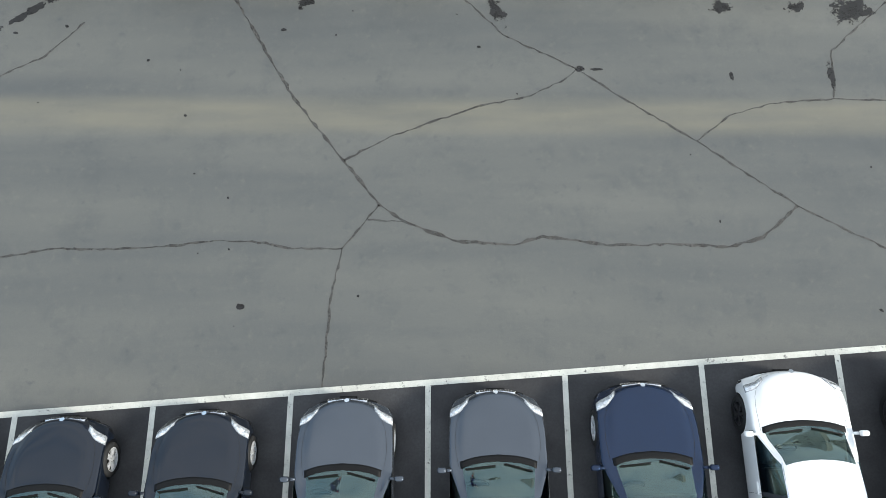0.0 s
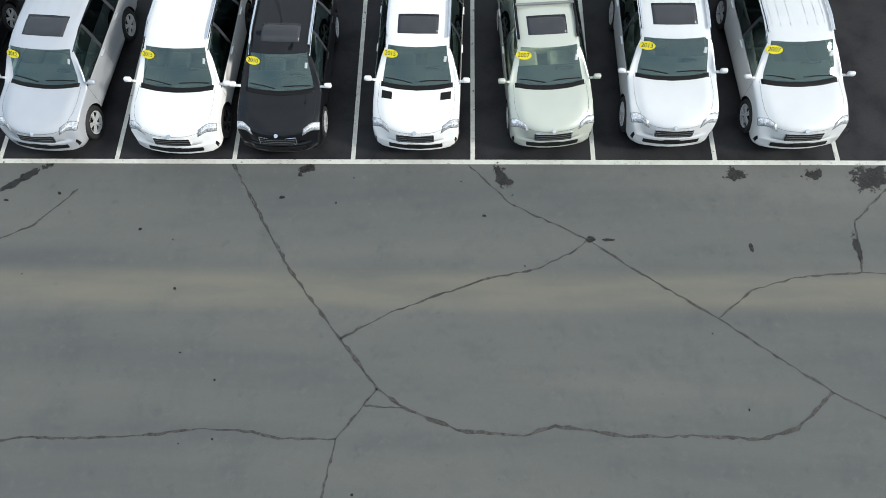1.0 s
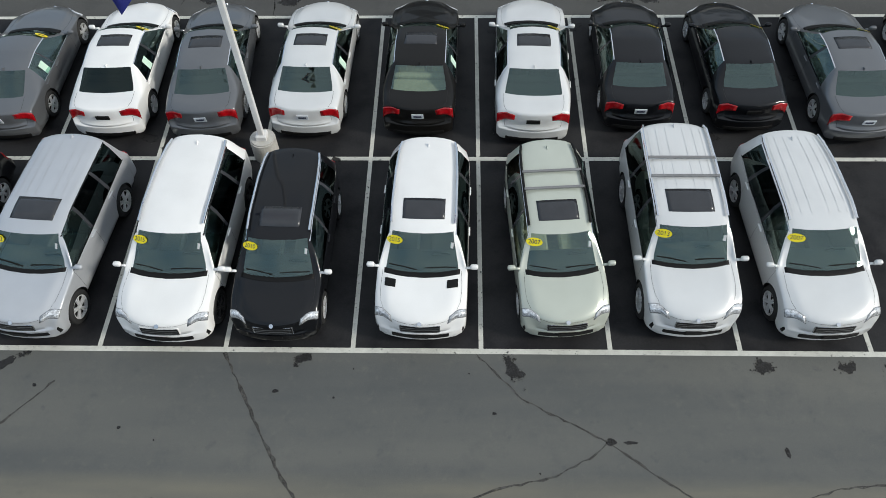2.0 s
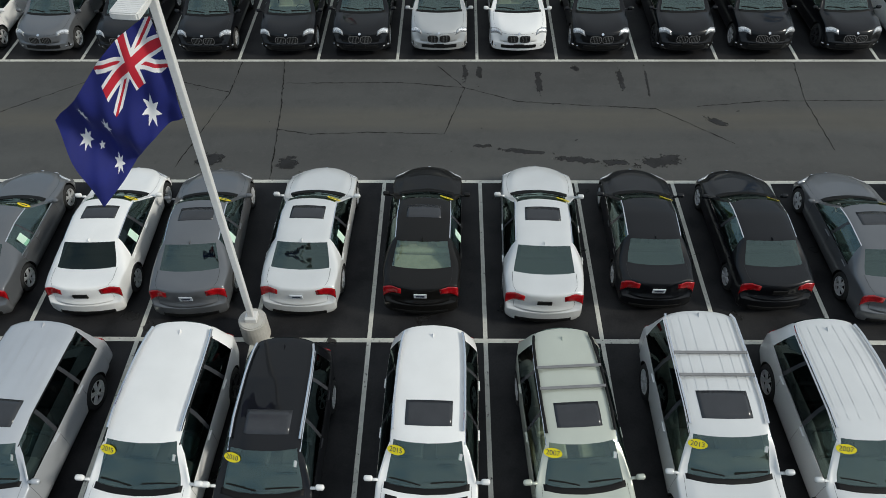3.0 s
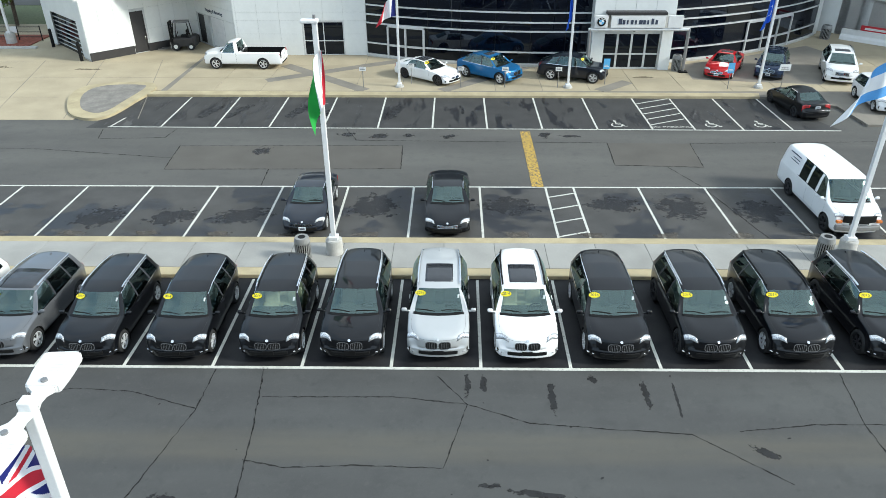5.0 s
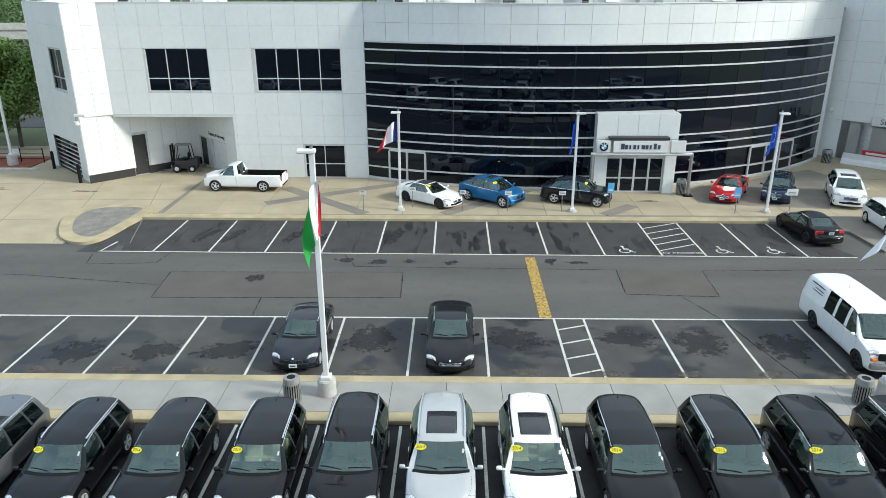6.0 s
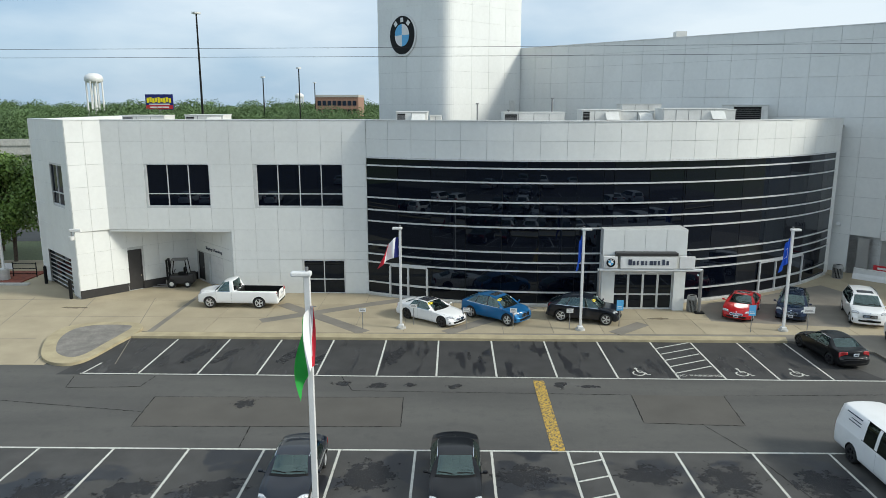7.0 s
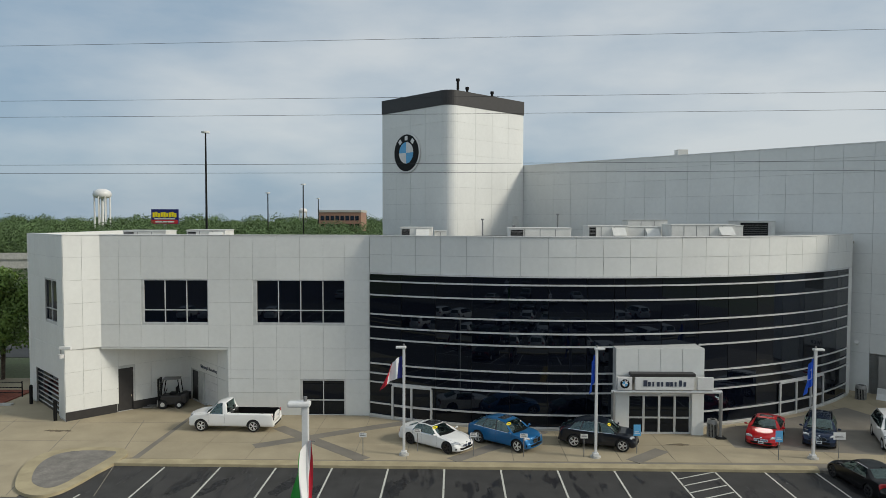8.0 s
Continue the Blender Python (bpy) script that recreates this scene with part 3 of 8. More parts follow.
plaza = structure("plaza", prism([(-19.3, 54.1), (-18.9, 53.74), (19.2, 53.42), (23.0, 51.6), (23.2, 48.3), (45, 48.2), (45, 75), (-18.9, 75)], -0.02, 0.135), M_CONC_D, "tan concrete plaza in front of the showroom", category="plaza")
structure("kerb", prism([(-20.0, 53.68), (19.0, 53.38), (19.2, 54.1), (-19.6, 54.47)], 0.0, 0.158), M_KERB, "tan concrete kerb along the plaza", category="kerb")
structure("driveway", prism([(-60, 49.2), (-22.6, 49.2), (-22.3, 51.2), (-22.3, 55.0), (-19.3, 55.0), (-19, 75), (-60, 75)], -0.01, 0.02), M_CONC, "stained tan concrete driveway", category="driveway")


def smooth_ring(points, n=6):
    """A rounded closed outline through a few points."""
    out = []
    q = [Vector(p) for p in points]
    for i in range(len(q)):
        a, b, c, d = q[i - 1], q[i], q[(i + 1) % len(q)], q[(i + 2) % len(q)]
        for k in range(n):
            t = k / n
            out.append(tuple(0.5 * (2 * b + (c - a) * t + (2 * a - 5 * b + 4 * c - d) * t * t + (3 * b - a - 3 * c + d) * t ** 3)))
    return out


isl = [(-24.65, 53.2), (-23.5, 50.6), (-22.5, 49.45), (-21.4, 49.05), (-20.65, 49.5), (-20.3, 50.8), (-20.1, 52.4), (-19.85, 53.9), (-19.9, 55.4), (-20.8, 56.3), (-23.2, 56.3), (-24.7, 55.3)]
structure("kerb", prism(smooth_ring(isl), 0.0, 0.16), M_KERB, "rounded tan concrete kerb round an island", category="kerb")
structure("island", prism(smooth_ring([(-23.9, 53.4), (-23.0, 51.2), (-22.1, 50.25), (-21.35, 50.05), (-20.98, 50.7), (-20.8, 52.2), (-20.6, 54.0), (-20.55, 55.3), (-21.0, 55.75), (-22.8, 55.75), (-23.85, 55.05)]), 0.05, 0.168), M_ISLAND, "grey-brown paved traffic island", category="island")

# ---- showroom building ----
AC, AR = Vector((6.92, 91.35)), 31.0
ROOF = 12.62
A0 = math.atan2(63.5 - AC.y, -6.75 - AC.x)
A1 = math.atan2(70.79 - AC.y, 30.3 - AC.x)


def arc_pt(a, r=AR):
    return Vector((AC.x + r * math.cos(a), AC.y + r * math.sin(a)))


def arc_strip(a0, a1, r0, r1, z0, z1, n=24, bm=None):
    """A curved bar or wall between two radii."""
    bm = bm or bmesh.new()
    prev = None
    first = None
    for k in range(n + 1):
        a = a0 + (a1 - a0) * k / n
        p, q = arc_pt(a, r0), arc_pt(a, r1)
        cur = [bm.verts.new((p.x, p.y, z0)), bm.verts.new((q.x, q.y, z0)), bm.verts.new((q.x, q.y, z1)), bm.verts.new((p.x, p.y, z1))]
        if prev:
            for i in range(4):
                bm.faces.new((prev[i], prev[(i + 1) % 4], cur[(i + 1) % 4], cur[i]))
        else:
            first = cur
        prev = cur
    bm.faces.new(first)
    bm.faces.new(prev[::-1])
    bmesh.ops.recalc_face_normals(bm, faces=bm.faces[:])
    return bm


def wall_slab(p, q, z0, z1, depth, holes=()):
    """A thick wall from p to q (seen from the right of the way p to q), with rectangular openings (u0, u1, z0, z1) through it."""
    p, q = Vector(p), Vector(q)
    d = (q - p)
    ln = d.length
    us = sorted({0.0, ln, *[h[0] for h in holes], *[h[1] for h in holes]})
    zs = sorted({z0, z1, *[h[2] for h in holes], *[h[3] for h in holes]})
    bm = bmesh.new()
    for u0, u1 in zip(us, us[1:]):
        for a, b in zip(zs, zs[1:]):
            mu, mz = (u0 + u1) / 2, (a + b) / 2
            if any(h[0] < mu < h[1] and h[2] < mz < h[3] for h in holes):
                continue
            box(u0, u1, 0, depth, a, b, bm=bm)
    bmesh.ops.remove_doubles(bm, verts=bm.verts[:], dist=0.001)
    return bm, pose(p.x, p.y, 0, 0, 0, math.degrees(math.atan2(d.y, d.x)))


PANEL_CACHE = {}


def panel_mesh(w, h):
    key = (round(w, 2), round(h, 2))
    if key not in PANEL_CACHE:
        PANEL_CACHE[key] = mesh_from(box(0.008, key[0] - 0.008, -0.03, 0.0, 0.008, key[1] - 0.008, 0.005), "panel", M_WALL)
    return PANEL_CACHE[key]


def panelled_wall(name, p, q, z0, z1, us, zs, holes=(), depth=0.35, label=""):
    """A wall of white metal panels: a grey backing wall, with each panel a piece in front of it."""
    bm, m = wall_slab(p, q, z0, z1, depth, holes)
    w = put(name, mesh_from(bm, name, M_JOINT), m=m, kind="structure", label=label, category="wall")
    for u0, u1 in zip(us, us[1:]):
        for a, b in zip(zs, zs[1:]):
            mu, mz = (u0 + u1) / 2, (a + b) / 2
            if b - a < 0.1 or u1 - u0 < 0.1 or any(h[0] - 0.05 < mu < h[1] + 0.05 and h[2] - 0.05 < mz < h[3] + 0.05 for h in holes):
                continue
            put("panel", panel_mesh(u1 - u0, b - a), w, pose(u0, -0.002, a))
    return w


def window_unit(name, p, q, u0, u1, z0, z1, cols, split, parent=None, recess=0.10, label="dark tinted window in silver frame"):
    """A framed window: outer frame, mullions and one pane of dark glass for each light."""
    p, q = Vector(p), Vector(q)
    d = q - p
    m = pose(p.x, p.y, 0, 0, 0, math.degrees(math.atan2(d.y, d.x)))
    w = new(name)
    w.matrix_basis = m
    tagged(w, label, "window", kind="structure")
    fr = bmesh.new()
    for a, b, c, e in ((u0, u1, z0, z0 + 0.06), (u0, u1, z1 - 0.06, z1), (u0, u0 + 0.06, z0 + 0.06, z1 - 0.06), (u1 - 0.06, u1, z0 + 0.06, z1 - 0.06)):
        box(a, b, recess - 0.08, recess + 0.06, c, e, bm=fr)
    part("window_frame", fr, M_MULLION, w)
    zsplit = [z0, *split, z1]
    for k in range(1, cols):
        u = u0 + (u1 - u0) * k / cols
        part("mullion", box(u - 0.03, u + 0.03, recess - 0.06, recess + 0.05, z0 + 0.06, z1 - 0.06), M_MULLION, w)
    for z in split:
        part("transom", box(u0 + 0.06, u1 - 0.06, recess - 0.055, recess + 0.045, z - 0.035, z + 0.035), M_MULLION, w)
    for k in range(cols):
        for a, b in zip(zsplit, zsplit[1:]):
            ua, ub = u0 + (u1 - u0) * k / cols, u0 + (u1 - u0) * (k + 1) / cols
            part("pane", box(ua + 0.02, ub - 0.02, recess, recess + 0.02, a + 0.02, b - 0.02), M_BLACKGLASS, w)
    return w


PA, PB, PC, PI, PR, PD = (-33.0, 67.9), (-27.22, 62.1), (-25.45, 63.6), (-21.0, 68.35), (-16.6, 63.6), (-6.75, 63.6)
ZS = [4.85, 6.42, 8.0, 9.57, 11.13, ROOF]
ZLOW = [0.14, 1.72, 3.3, 4.85]
# front wall: upper storey over the recess, and full height to the curtain wall
ux = [0.0, 1.31, 2.86, 4.41, 5.93, 7.5, 9.04, 10.62, 12.25, 13.88, 15.5, 17.0, 18.70]
WINA = (2.98, 7.51, 6.54, 9.57)
WINB = (10.84, 17.01, 6.54, 9.57)
panelled_wall("wall_front_upper", PC, PD, 4.85, ROOF, ux, ZS, [WINA, WINB], label="white metal panel wall of the upper storey")
uxl = [u - 8.85 for u in ux if u > 8.9]
DOORW = (13.96 - 8.85, 16.98 - 8.85, 0.14, 2.62)
panelled_wall("wall_front_lower", PR, PD, 0.0, 4.849, [0.0, *uxl], [0.14, 1.72, 2.68, 3.3, 4.85], [DOORW], label="white metal panel wall at ground level")
window_unit("window_1", PC, PD, *WINA, 3, [7.45])
window_unit("window_2", PC, PD, *WINB, 4, [7.45])
window_unit("window_3", PR, PD, *DOORW, 2, [1.2])
# slanted walls of the west end
lab = math.hypot(PB[0] - PA[0], PB[1] - PA[1])
ABW = (3.9, 6.9, 6.55, 9.5)
ABG = (0.9, 6.9, 0.0, 2.75)
panelled_wall("wall_west", PA, PB, 0.0, ROOF, [0, 1.37, 2.73, 4.1, 5.46, 6.82, lab], [0.14, 2.75, 4.85, 6.42, 8.0, 9.57, 11.13, ROOF], [ABW, ABG], label="white metal panel wall of the west end")
window_unit("window_4", PA, PB, *ABW, 2, [7.45])
lbi = math.hypot(PI[0] - PB[0], PI[1] - PB[1])
lbc = math.hypot(PC[0] - PB[0], PC[1] - PB[1])
DOORR = (3.4, 4.5, 0.05, 3.1)
panelled_wall("wall_recess", PB, PI, 0.0, 4.85, [0, 1.16, 2.32, 3.48, 4.64, 5.8, 6.96, 8.12, lbi], [0.62, 1.72, 3.3, 4.85], [DOORR], label="white metal panel wall with a black base strip")
panelled_wall("wall_corner_upper", PB, PC, 4.851, ROOF, [0, lbc / 2, lbc], ZS, label="sunlit white panel corner of the upper storey")
lir = math.hypot(PR[0] - PI[0], PR[1] - PI[1])
DOORS = (0.35, 1.35, 0.14, 2.35)
GAR = (2.2, 4.7, 0.14, 2.4)
panelled_wall("wall_receiving", PI, PR, 0.0, 4.849, [0, 1.6, 3.2, 4.8, lir], [0.14, 2.45, 3.3, 4.85], [DOORS, GAR], label="white panel wall of the receiving bay")


def along(p, q):
    d = Vector(q) - Vector(p)
    return pose(p[0], p[1], 0, 0, 0, math.degrees(math.atan2(d.y, d.x)))


bs = structure("baseboard", box(0, 3.36, -0.05, 0.0, 0.02, 0.62), M_DARKBAND, "black base strip of the wall")
bs.matrix_basis = along(PB, PI)
bs = structure("baseboard", box(4.5, lbi - 0.05, -0.05, 0.0, 0.02, 0.62), M_DARKBAND, "black base strip of the wall")
bs.matrix_basis = along(PB, PI)


def flat_door(name, p, q, rect, material, label, handle=True):
    m = along(p, q)
    d = new(name)
    d.matrix_basis = m
    tagged(d, label, "door", kind="structure")
    u0, u1, z0, z1 = rect
    fr = bmesh.new()
    box(u0, u0 + 0.06, -0.01, 0.12, z0, z1, bm=fr)
    box(u1 - 0.06, u1, -0.01, 0.12, z0, z1, bm=fr)
    box(u0 + 0.06, u1 - 0.06, -0.01, 0.12, z1 - 0.06, z1, bm=fr)
    part("door_frame", fr, material, d)
    part("door_leaf", box(u0 + 0.065, u1 - 0.065, 0.03, 0.08, z0, z1 - 0.065, 0.01), material, d)
    if handle:
        part("door_handle", box(u1 - 0.17, u1 - 0.11, -0.03, 0.03, z0 + 0.95, z0 + 1.12, 0.01), M_CHROME, d)
    return d


flat_door("door_1", PB, PI, DOORR, M_DARKBAND, "closed black steel service door")
flat_door("door_2", PI, PR, DOORS, M_DARKBAND, "closed black steel side door")


def shutter_door(name, p, q, rect, material, slat, label, proud=None, gap=0.0):
    d = new(name)
    d.matrix_basis = along(p, q)
    tagged(d, label, "garage door", kind="structure")
    u0, u1, z0, z1 = rect
    part("backing", box(u0, u1, 0.22, 0.26, z0, z1), M_BLACKGLASS, d)
    z = z0
    while z < z1 - 0.05:
        part("slat", box(u0 + 0.02, u1 - 0.02, 0.16, 0.21, z + gap, min(z + slat, z1) - 0.012, 0.008), material, d)
        z += slat
    return d


shutter_door("door_3", PA, PB, ABG, M_MULLION, 0.34, "closed roller door with glazed silver sections", gap=0.26)
shutter_door("door_4", PI, PR, GAR, M_WHITE, 0.56, "closed white sectional garage door")
sg = put("wall_lettering", text_mesh("Shipping & Receiving", 0.34, "wall_lettering", M_BARS, 0.01), m=along(PI, PR) @ pose(3.3, -0.045, 2.85, 90), kind="structure", label="dark lettering on the white wall", category="lettering")
# soffit over the recess, roof, parapet cap
structure("soffit", prism([PC, (PR[0], PR[1]), (PI[0], PI[1])], 4.70, 4.84), M_WALL, "white soffit over the receiving bay")

# curtain wall
BARS = [(10.06, 0.08), (9.54, 0.10), (8.60, 0.10), (7.28, 0.10), (6.40, 0.10), (5.59, 0.10), (3.88, 0.10), (3.21, 0.10), (2.60, 0.10), (1.15, 0.10), (0.30, 0.14)]
GA1 = math.atan2(70.15 - AC.y, 29.6 - AC.x)
EN0, EN1 = math.atan2(60.4 - AC.y, 9.37 - AC.x), math.atan2(61.4 - AC.y, 15.1 - AC.x)
curtain = new("window_5")
tagged(curtain, "tall curved curtain wall of black reflective glass with silver rails", "window", kind="structure")


def arc_spans(z):
    return [(A0, GA1)] if z > 5.65 else [(A0, EN0), (EN1, GA1)]


for z, h in BARS:
    for a0, a1 in arc_spans(z + 0.0):
        part("rail", arc_strip(a0, a1, AR + 0.02, AR + 0.10, z - h / 2, z + h / 2, 28), M_MULLION, curtain)
NCOL = 16
edges = sorted({*[A0 + (GA1 - A0) * k / NCOL for k in range(NCOL + 1)], EN0, EN1})
levels = [10.1, 9.54, 8.60, 7.28, 6.40, 5.59, 3.88, 3.21, 2.60, 1.15, 0.30]
rngp = random.Random(4)
for b, a in zip(levels, levels[1:]):
    for e0, e1 in zip(edges, edges[1:]):
        if e1 - e0 < 0.004 or (b < 5.65 and e0 >= EN0 - 0.001 and e1 <= EN1 + 0.001):
            continue
        p, q = arc_pt(e0 + 0.0006, AR - 0.02), arc_pt(e1 - 0.0006, AR - 0.02)
        tilt = rngp.uniform(-0.006, 0.006)
        bm = bmesh.new()
        vs = [bm.verts.new(v) for v in ((p.x, p.y, a + 0.01), (q.x, q.y, a + 0.01), (q.x, q.y + tilt, b - 0.01), (p.x, p.y + tilt, b - 0.01))]
        f = bm.faces.new(vs)
        g = bmesh.ops.extrude_face_region(bm, geom=[f])
        bmesh.ops.translate(bm, vec=(-0.0, 0.03, 0), verts=[v for v in g["geom"] if isinstance(v, bmesh.types.BMVert)])
        bmesh.ops.recalc_face_normals(bm, faces=bm.faces[:])
        part("pane", bm, M_BLACKGLASS, curtain)
structure("wall_curtain_back", arc_strip(A0, GA1, AR - 0.30, AR - 0.12, 0.0, 10.1, 32), M_DARKBAND, "dark wall behind the curtain glass")
structure("wall_curtain_sill", arc_strip(A0, GA1, AR - 0.1, AR + 0.14, 0.1, 0.26, 32), M_BASECONC, "low concrete sill under the curtain wall")
# curved parapet over the glass, with its panels
par = structure("wall_parapet", arc_strip(A0, A1, AR - 0.4, AR - 0.03, 10.1, ROOF, 40), M_JOINT, "curved white panel parapet over the curtain wall", category="wall")
na = 23
for k in range(na):
    e0, e1 = A0 + (A1 - A0) * k / na, A0 + (A1 - A0) * (k + 1) / na
    for a, b in ((10.1, 11.35), (11.35, ROOF)):
        part("panel", arc_strip(e0 + 0.0004, e1 - 0.0004, AR - 0.03, AR, a + 0.012, b - 0.012, 3), M_WALL, par)
part("panel", arc_strip(GA1, A1, AR - 0.35, AR, 0.1, 5.0, 3), M_WALL, par)
part("panel", arc_strip(GA1, A1, AR - 0.35, AR, 5.02, 10.08, 3), M_WALL, par)


def glazed_door(name, a0, a1, lights):
    """Silver-framed doors set into the curtain wall."""
    d = new(name)
    tagged(d, "silver-framed glazed double door in the curtain wall", "door", kind="structure")
    part("door_frame", arc_strip(a0, a1, AR + 0.03, AR + 0.16, 2.42, 2.56, 4), M_MULLION, d)
    for k in range(lights + 1):
        a = a0 + (a1 - a0) * k / lights
        part("door_post", arc_strip(a - 0.0022, a + 0.0022, AR + 0.03, AR + 0.15, 0.15, 2.42, 1), M_MULLION, d)
    for k in range(lights):
        e0, e1 = a0 + (a1 - a0) * (k + 0.06) / lights, a0 + (a1 - a0) * (k + 0.94) / lights
        part("pane", arc_strip(e0, e1, AR + 0.05, AR + 0.07, 0.2, 2.40, 2), M_BLACKGLASS, d)
        part("door_rail", arc_strip(e0, e1, AR + 0.06, AR + 0.13, 1.05, 1.2, 2), M_MULLION, d)


def ang(x):
    return -math.acos((x - AC.x) / AR)


glazed_door("door_5", ang(-5.05), ang(-2.4), 2)
glazed_door("door_6", ang(21.6), ang(26.0), 3)

# entrance portal
PX0, PX1, PYF = 9.30, 14.85, 59.55
portal = structure("wall_portal", box(PX0, PX1, PYF + 0.03, 61.6, 3.95, 5.66), M_JOINT, "white panelled entrance portal", category="wall")
pw = (PX1 - PX0) / 4
for k in range(4):
    part("panel", box(PX0 + pw * k + 0.012, PX0 + pw * (k + 1) - 0.012, PYF, PYF + 0.03, 3.96, 5.65, 0.005), M_WALL, portal)
part("panel", box(PX0, PX0 + 0.85, PYF + 0.001, 61.4, 0.1, 3.94), M_WALL, portal)
part("panel", box(PX1 - 0.75, PX1, PYF + 0.001, 61.4, 0.1, 3.94), M_WALL, portal)
ent = new("door_7")
tagged(ent, "silver automatic glass entrance doors with wide transom", "door", kind="structure")
part("transom", box(10.16, 14.09, PYF + 0.25, PYF + 0.45, 2.66, 3.94), M_MULLION, ent)
part("number_panel", box(11.6, 12.9, PYF + 0.22, PYF + 0.25, 3.3, 3.62), M_BARS, ent, "dark number panel")
for k in range(3):
    part("number_bar", box(11.95 + 0.22 * k, 12.08 + 0.22 * k, PYF + 0.2, PYF + 0.22, 3.36, 3.56), M_WHITE, ent)
part("sensor", cyl(0.12, -0.04, 0.04, 14, m=pose(12.2, PYF + 0.2, 2.85, 90)), M_DARK, ent)
for k in range(4):
    a, b = 10.16 + 0.9825 * k, 10.16 + 0.9825 * (k + 1)
    fr = bmesh.new()
    for c, e in ((a, a + 0.07), (b - 0.07, b)):
        box(c, e, PYF + 0.28, PYF + 0.40, 0.14, 2.66, bm=fr)
    box(a + 0.07, b - 0.07, PYF + 0.28, PYF + 0.40, 2.56, 2.66, bm=fr)
    box(a + 0.07, b - 0.07, PYF + 0.28, PYF + 0.40, 0.14, 0.26, bm=fr)
    box(a + 0.07, b - 0.07, PYF + 0.28, PYF + 0.40, 1.14, 1.24, bm=fr)
    lf = part("door_leaf", fr, M_MULLION, ent)
    part("pane", box(a + 0.06, b - 0.06, PYF + 0.33, PYF + 0.36, 0.2, 2.6), M_BLACKGLASS, lf)
# sign beam on two posts
beam = thing("entrance_sign", "white dealership sign on a steel beam over the entrance", "sign")
part("beam", tube([(8.9, 59.0, 3.05), (15.75, 59.0, 3.05)], 0.11, 12), M_MULLION, beam)
for x in (9.0, 15.7):
    part("post", cyl(0.11, 0.14, 3.1, 16, m=pose(x, 59.0, 0)), M_GREY, beam)
    part("foot", box(x - 0.3, x + 0.3, 58.7, 59.3, 0.14, 0.24, 0.03), M_DARK, beam)
part("sign_board", box(10.35, 14.0, 58.86, 59.06, 3.18, 3.98, 0.02), M_WHITE, beam)
part("canopy", box(10.1, 14.1, 58.9, 59.6, 4.0, 4.2, 0.02), M_DARKBAND, beam)
part("end_board", box(9.25, 10.15, 58.86, 59.06, 3.18, 3.98, 0.02), M_WHITE, beam)
part("end_board", box(14.2, 15.2, 58.86, 59.06, 3.18, 3.98, 0.02), M_WHITE, beam)
for k, w in enumerate((0.30, 0.22, 0.15, 0.22, 0.15, 0.30, 0.22, 0.15, 0.22, 0.2)):
    x = 10.85 + 0.275 * k
    part("name_bar", box(x, x + w * 0.8, 58.84, 58.86, 3.42, 3.80 if k in (0, 8) else 3.70), M_BARS, beam, "dark grey name bar")


def roundel(parent, r, m):
    """A round badge: pale rim, black ring, blue and white quarters."""
    part("rim", cyl(r * 1.06, -0.10, 0.0, 48, m=m), M_WHITE, parent)
    part("ring", cyl(r * 0.96, 0.0, 0.03, 48, m=m), M_DARK, parent, "black ring")
    for k in range(4):
        bm = bmesh.new()
        a0 = math.pi / 2 * k
        lo = [bm.verts.new((0, 0, 0.05))] + [bm.verts.new((r * 0.56 * math.cos(a0 + math.pi / 2 * i / 10), r * 0.56 * math.sin(a0 + math.pi / 2 * i / 10), 0.05)) for i in range(11)]
        f = bm.faces.new(lo)
        g = bmesh.ops.extrude_face_region(bm, geom=[f])
        bmesh.ops.translate(bm, vec=(0, 0, -0.02), verts=[v for v in g["geom"] if isinstance(v, bmesh.types.BMVert)])
        bmesh.ops.recalc_face_normals(bm, faces=bm.faces[:])
        bmesh.ops.transform(bm, matrix=m, verts=bm.verts[:])
        part("quarter", bm, M_SIGNBLUE if k % 2 else M_WHITE, parent, "blue quarter" if k % 2 else "white quarter")
    for k in (-1, 0, 1):
        a = math.radians(90 - 40 * k)
        mm = m @ pose(r * 0.76 * math.cos(a), r * 0.76 * math.sin(a), 0.03, 0, 0, -40 * k)
        part("letter_bar", box(-r * 0.11, r * 0.11, -r * 0.11, r * 0.11, 0, 0.012, m=mm), M_WHITE, parent)


sign_badge = thing("sign_badge", "small round badge on the white sign end", "badge")
roundel(sign_badge, 0.30, pose(9.7, 58.84, 3.58, 90))

# roof
roof_bm = prism([PC, PB, PA, (-33.0, 86), (31.0, 86), (30.6, 71.4), *[tuple(arc_pt(A1 + (A0 - A1) * k / 20, AR - 0.4)) for k in range(21)], (-6.75, 63.95)], 11.9, 12.1)
structure("roof", roof_bm, M_ROOF, "grey flat roof membrane", category="roof")
for p, q in ((PA, PB), (PB, PC), (PC, PD)):
    ln = (Vector(q) - Vector(p)).length
    c = structure("parapet_cap", box(-0.02, ln + 0.02, -0.06, 0.40, ROOF, ROOF + 0.06, 0.01), M_WHITE, "white metal parapet cap")
    c.matrix_basis = along(p, q)
structure("parapet_cap", arc_strip(A0, A1, AR - 0.45, AR + 0.05, ROOF, ROOF + 0.06, 40), M_WHITE, "white metal parapet cap")
structure("wall_west_side", box(-33.2, -32.85, 68.0, 86, 0, ROOF), M_WALL, "plain white side wall")

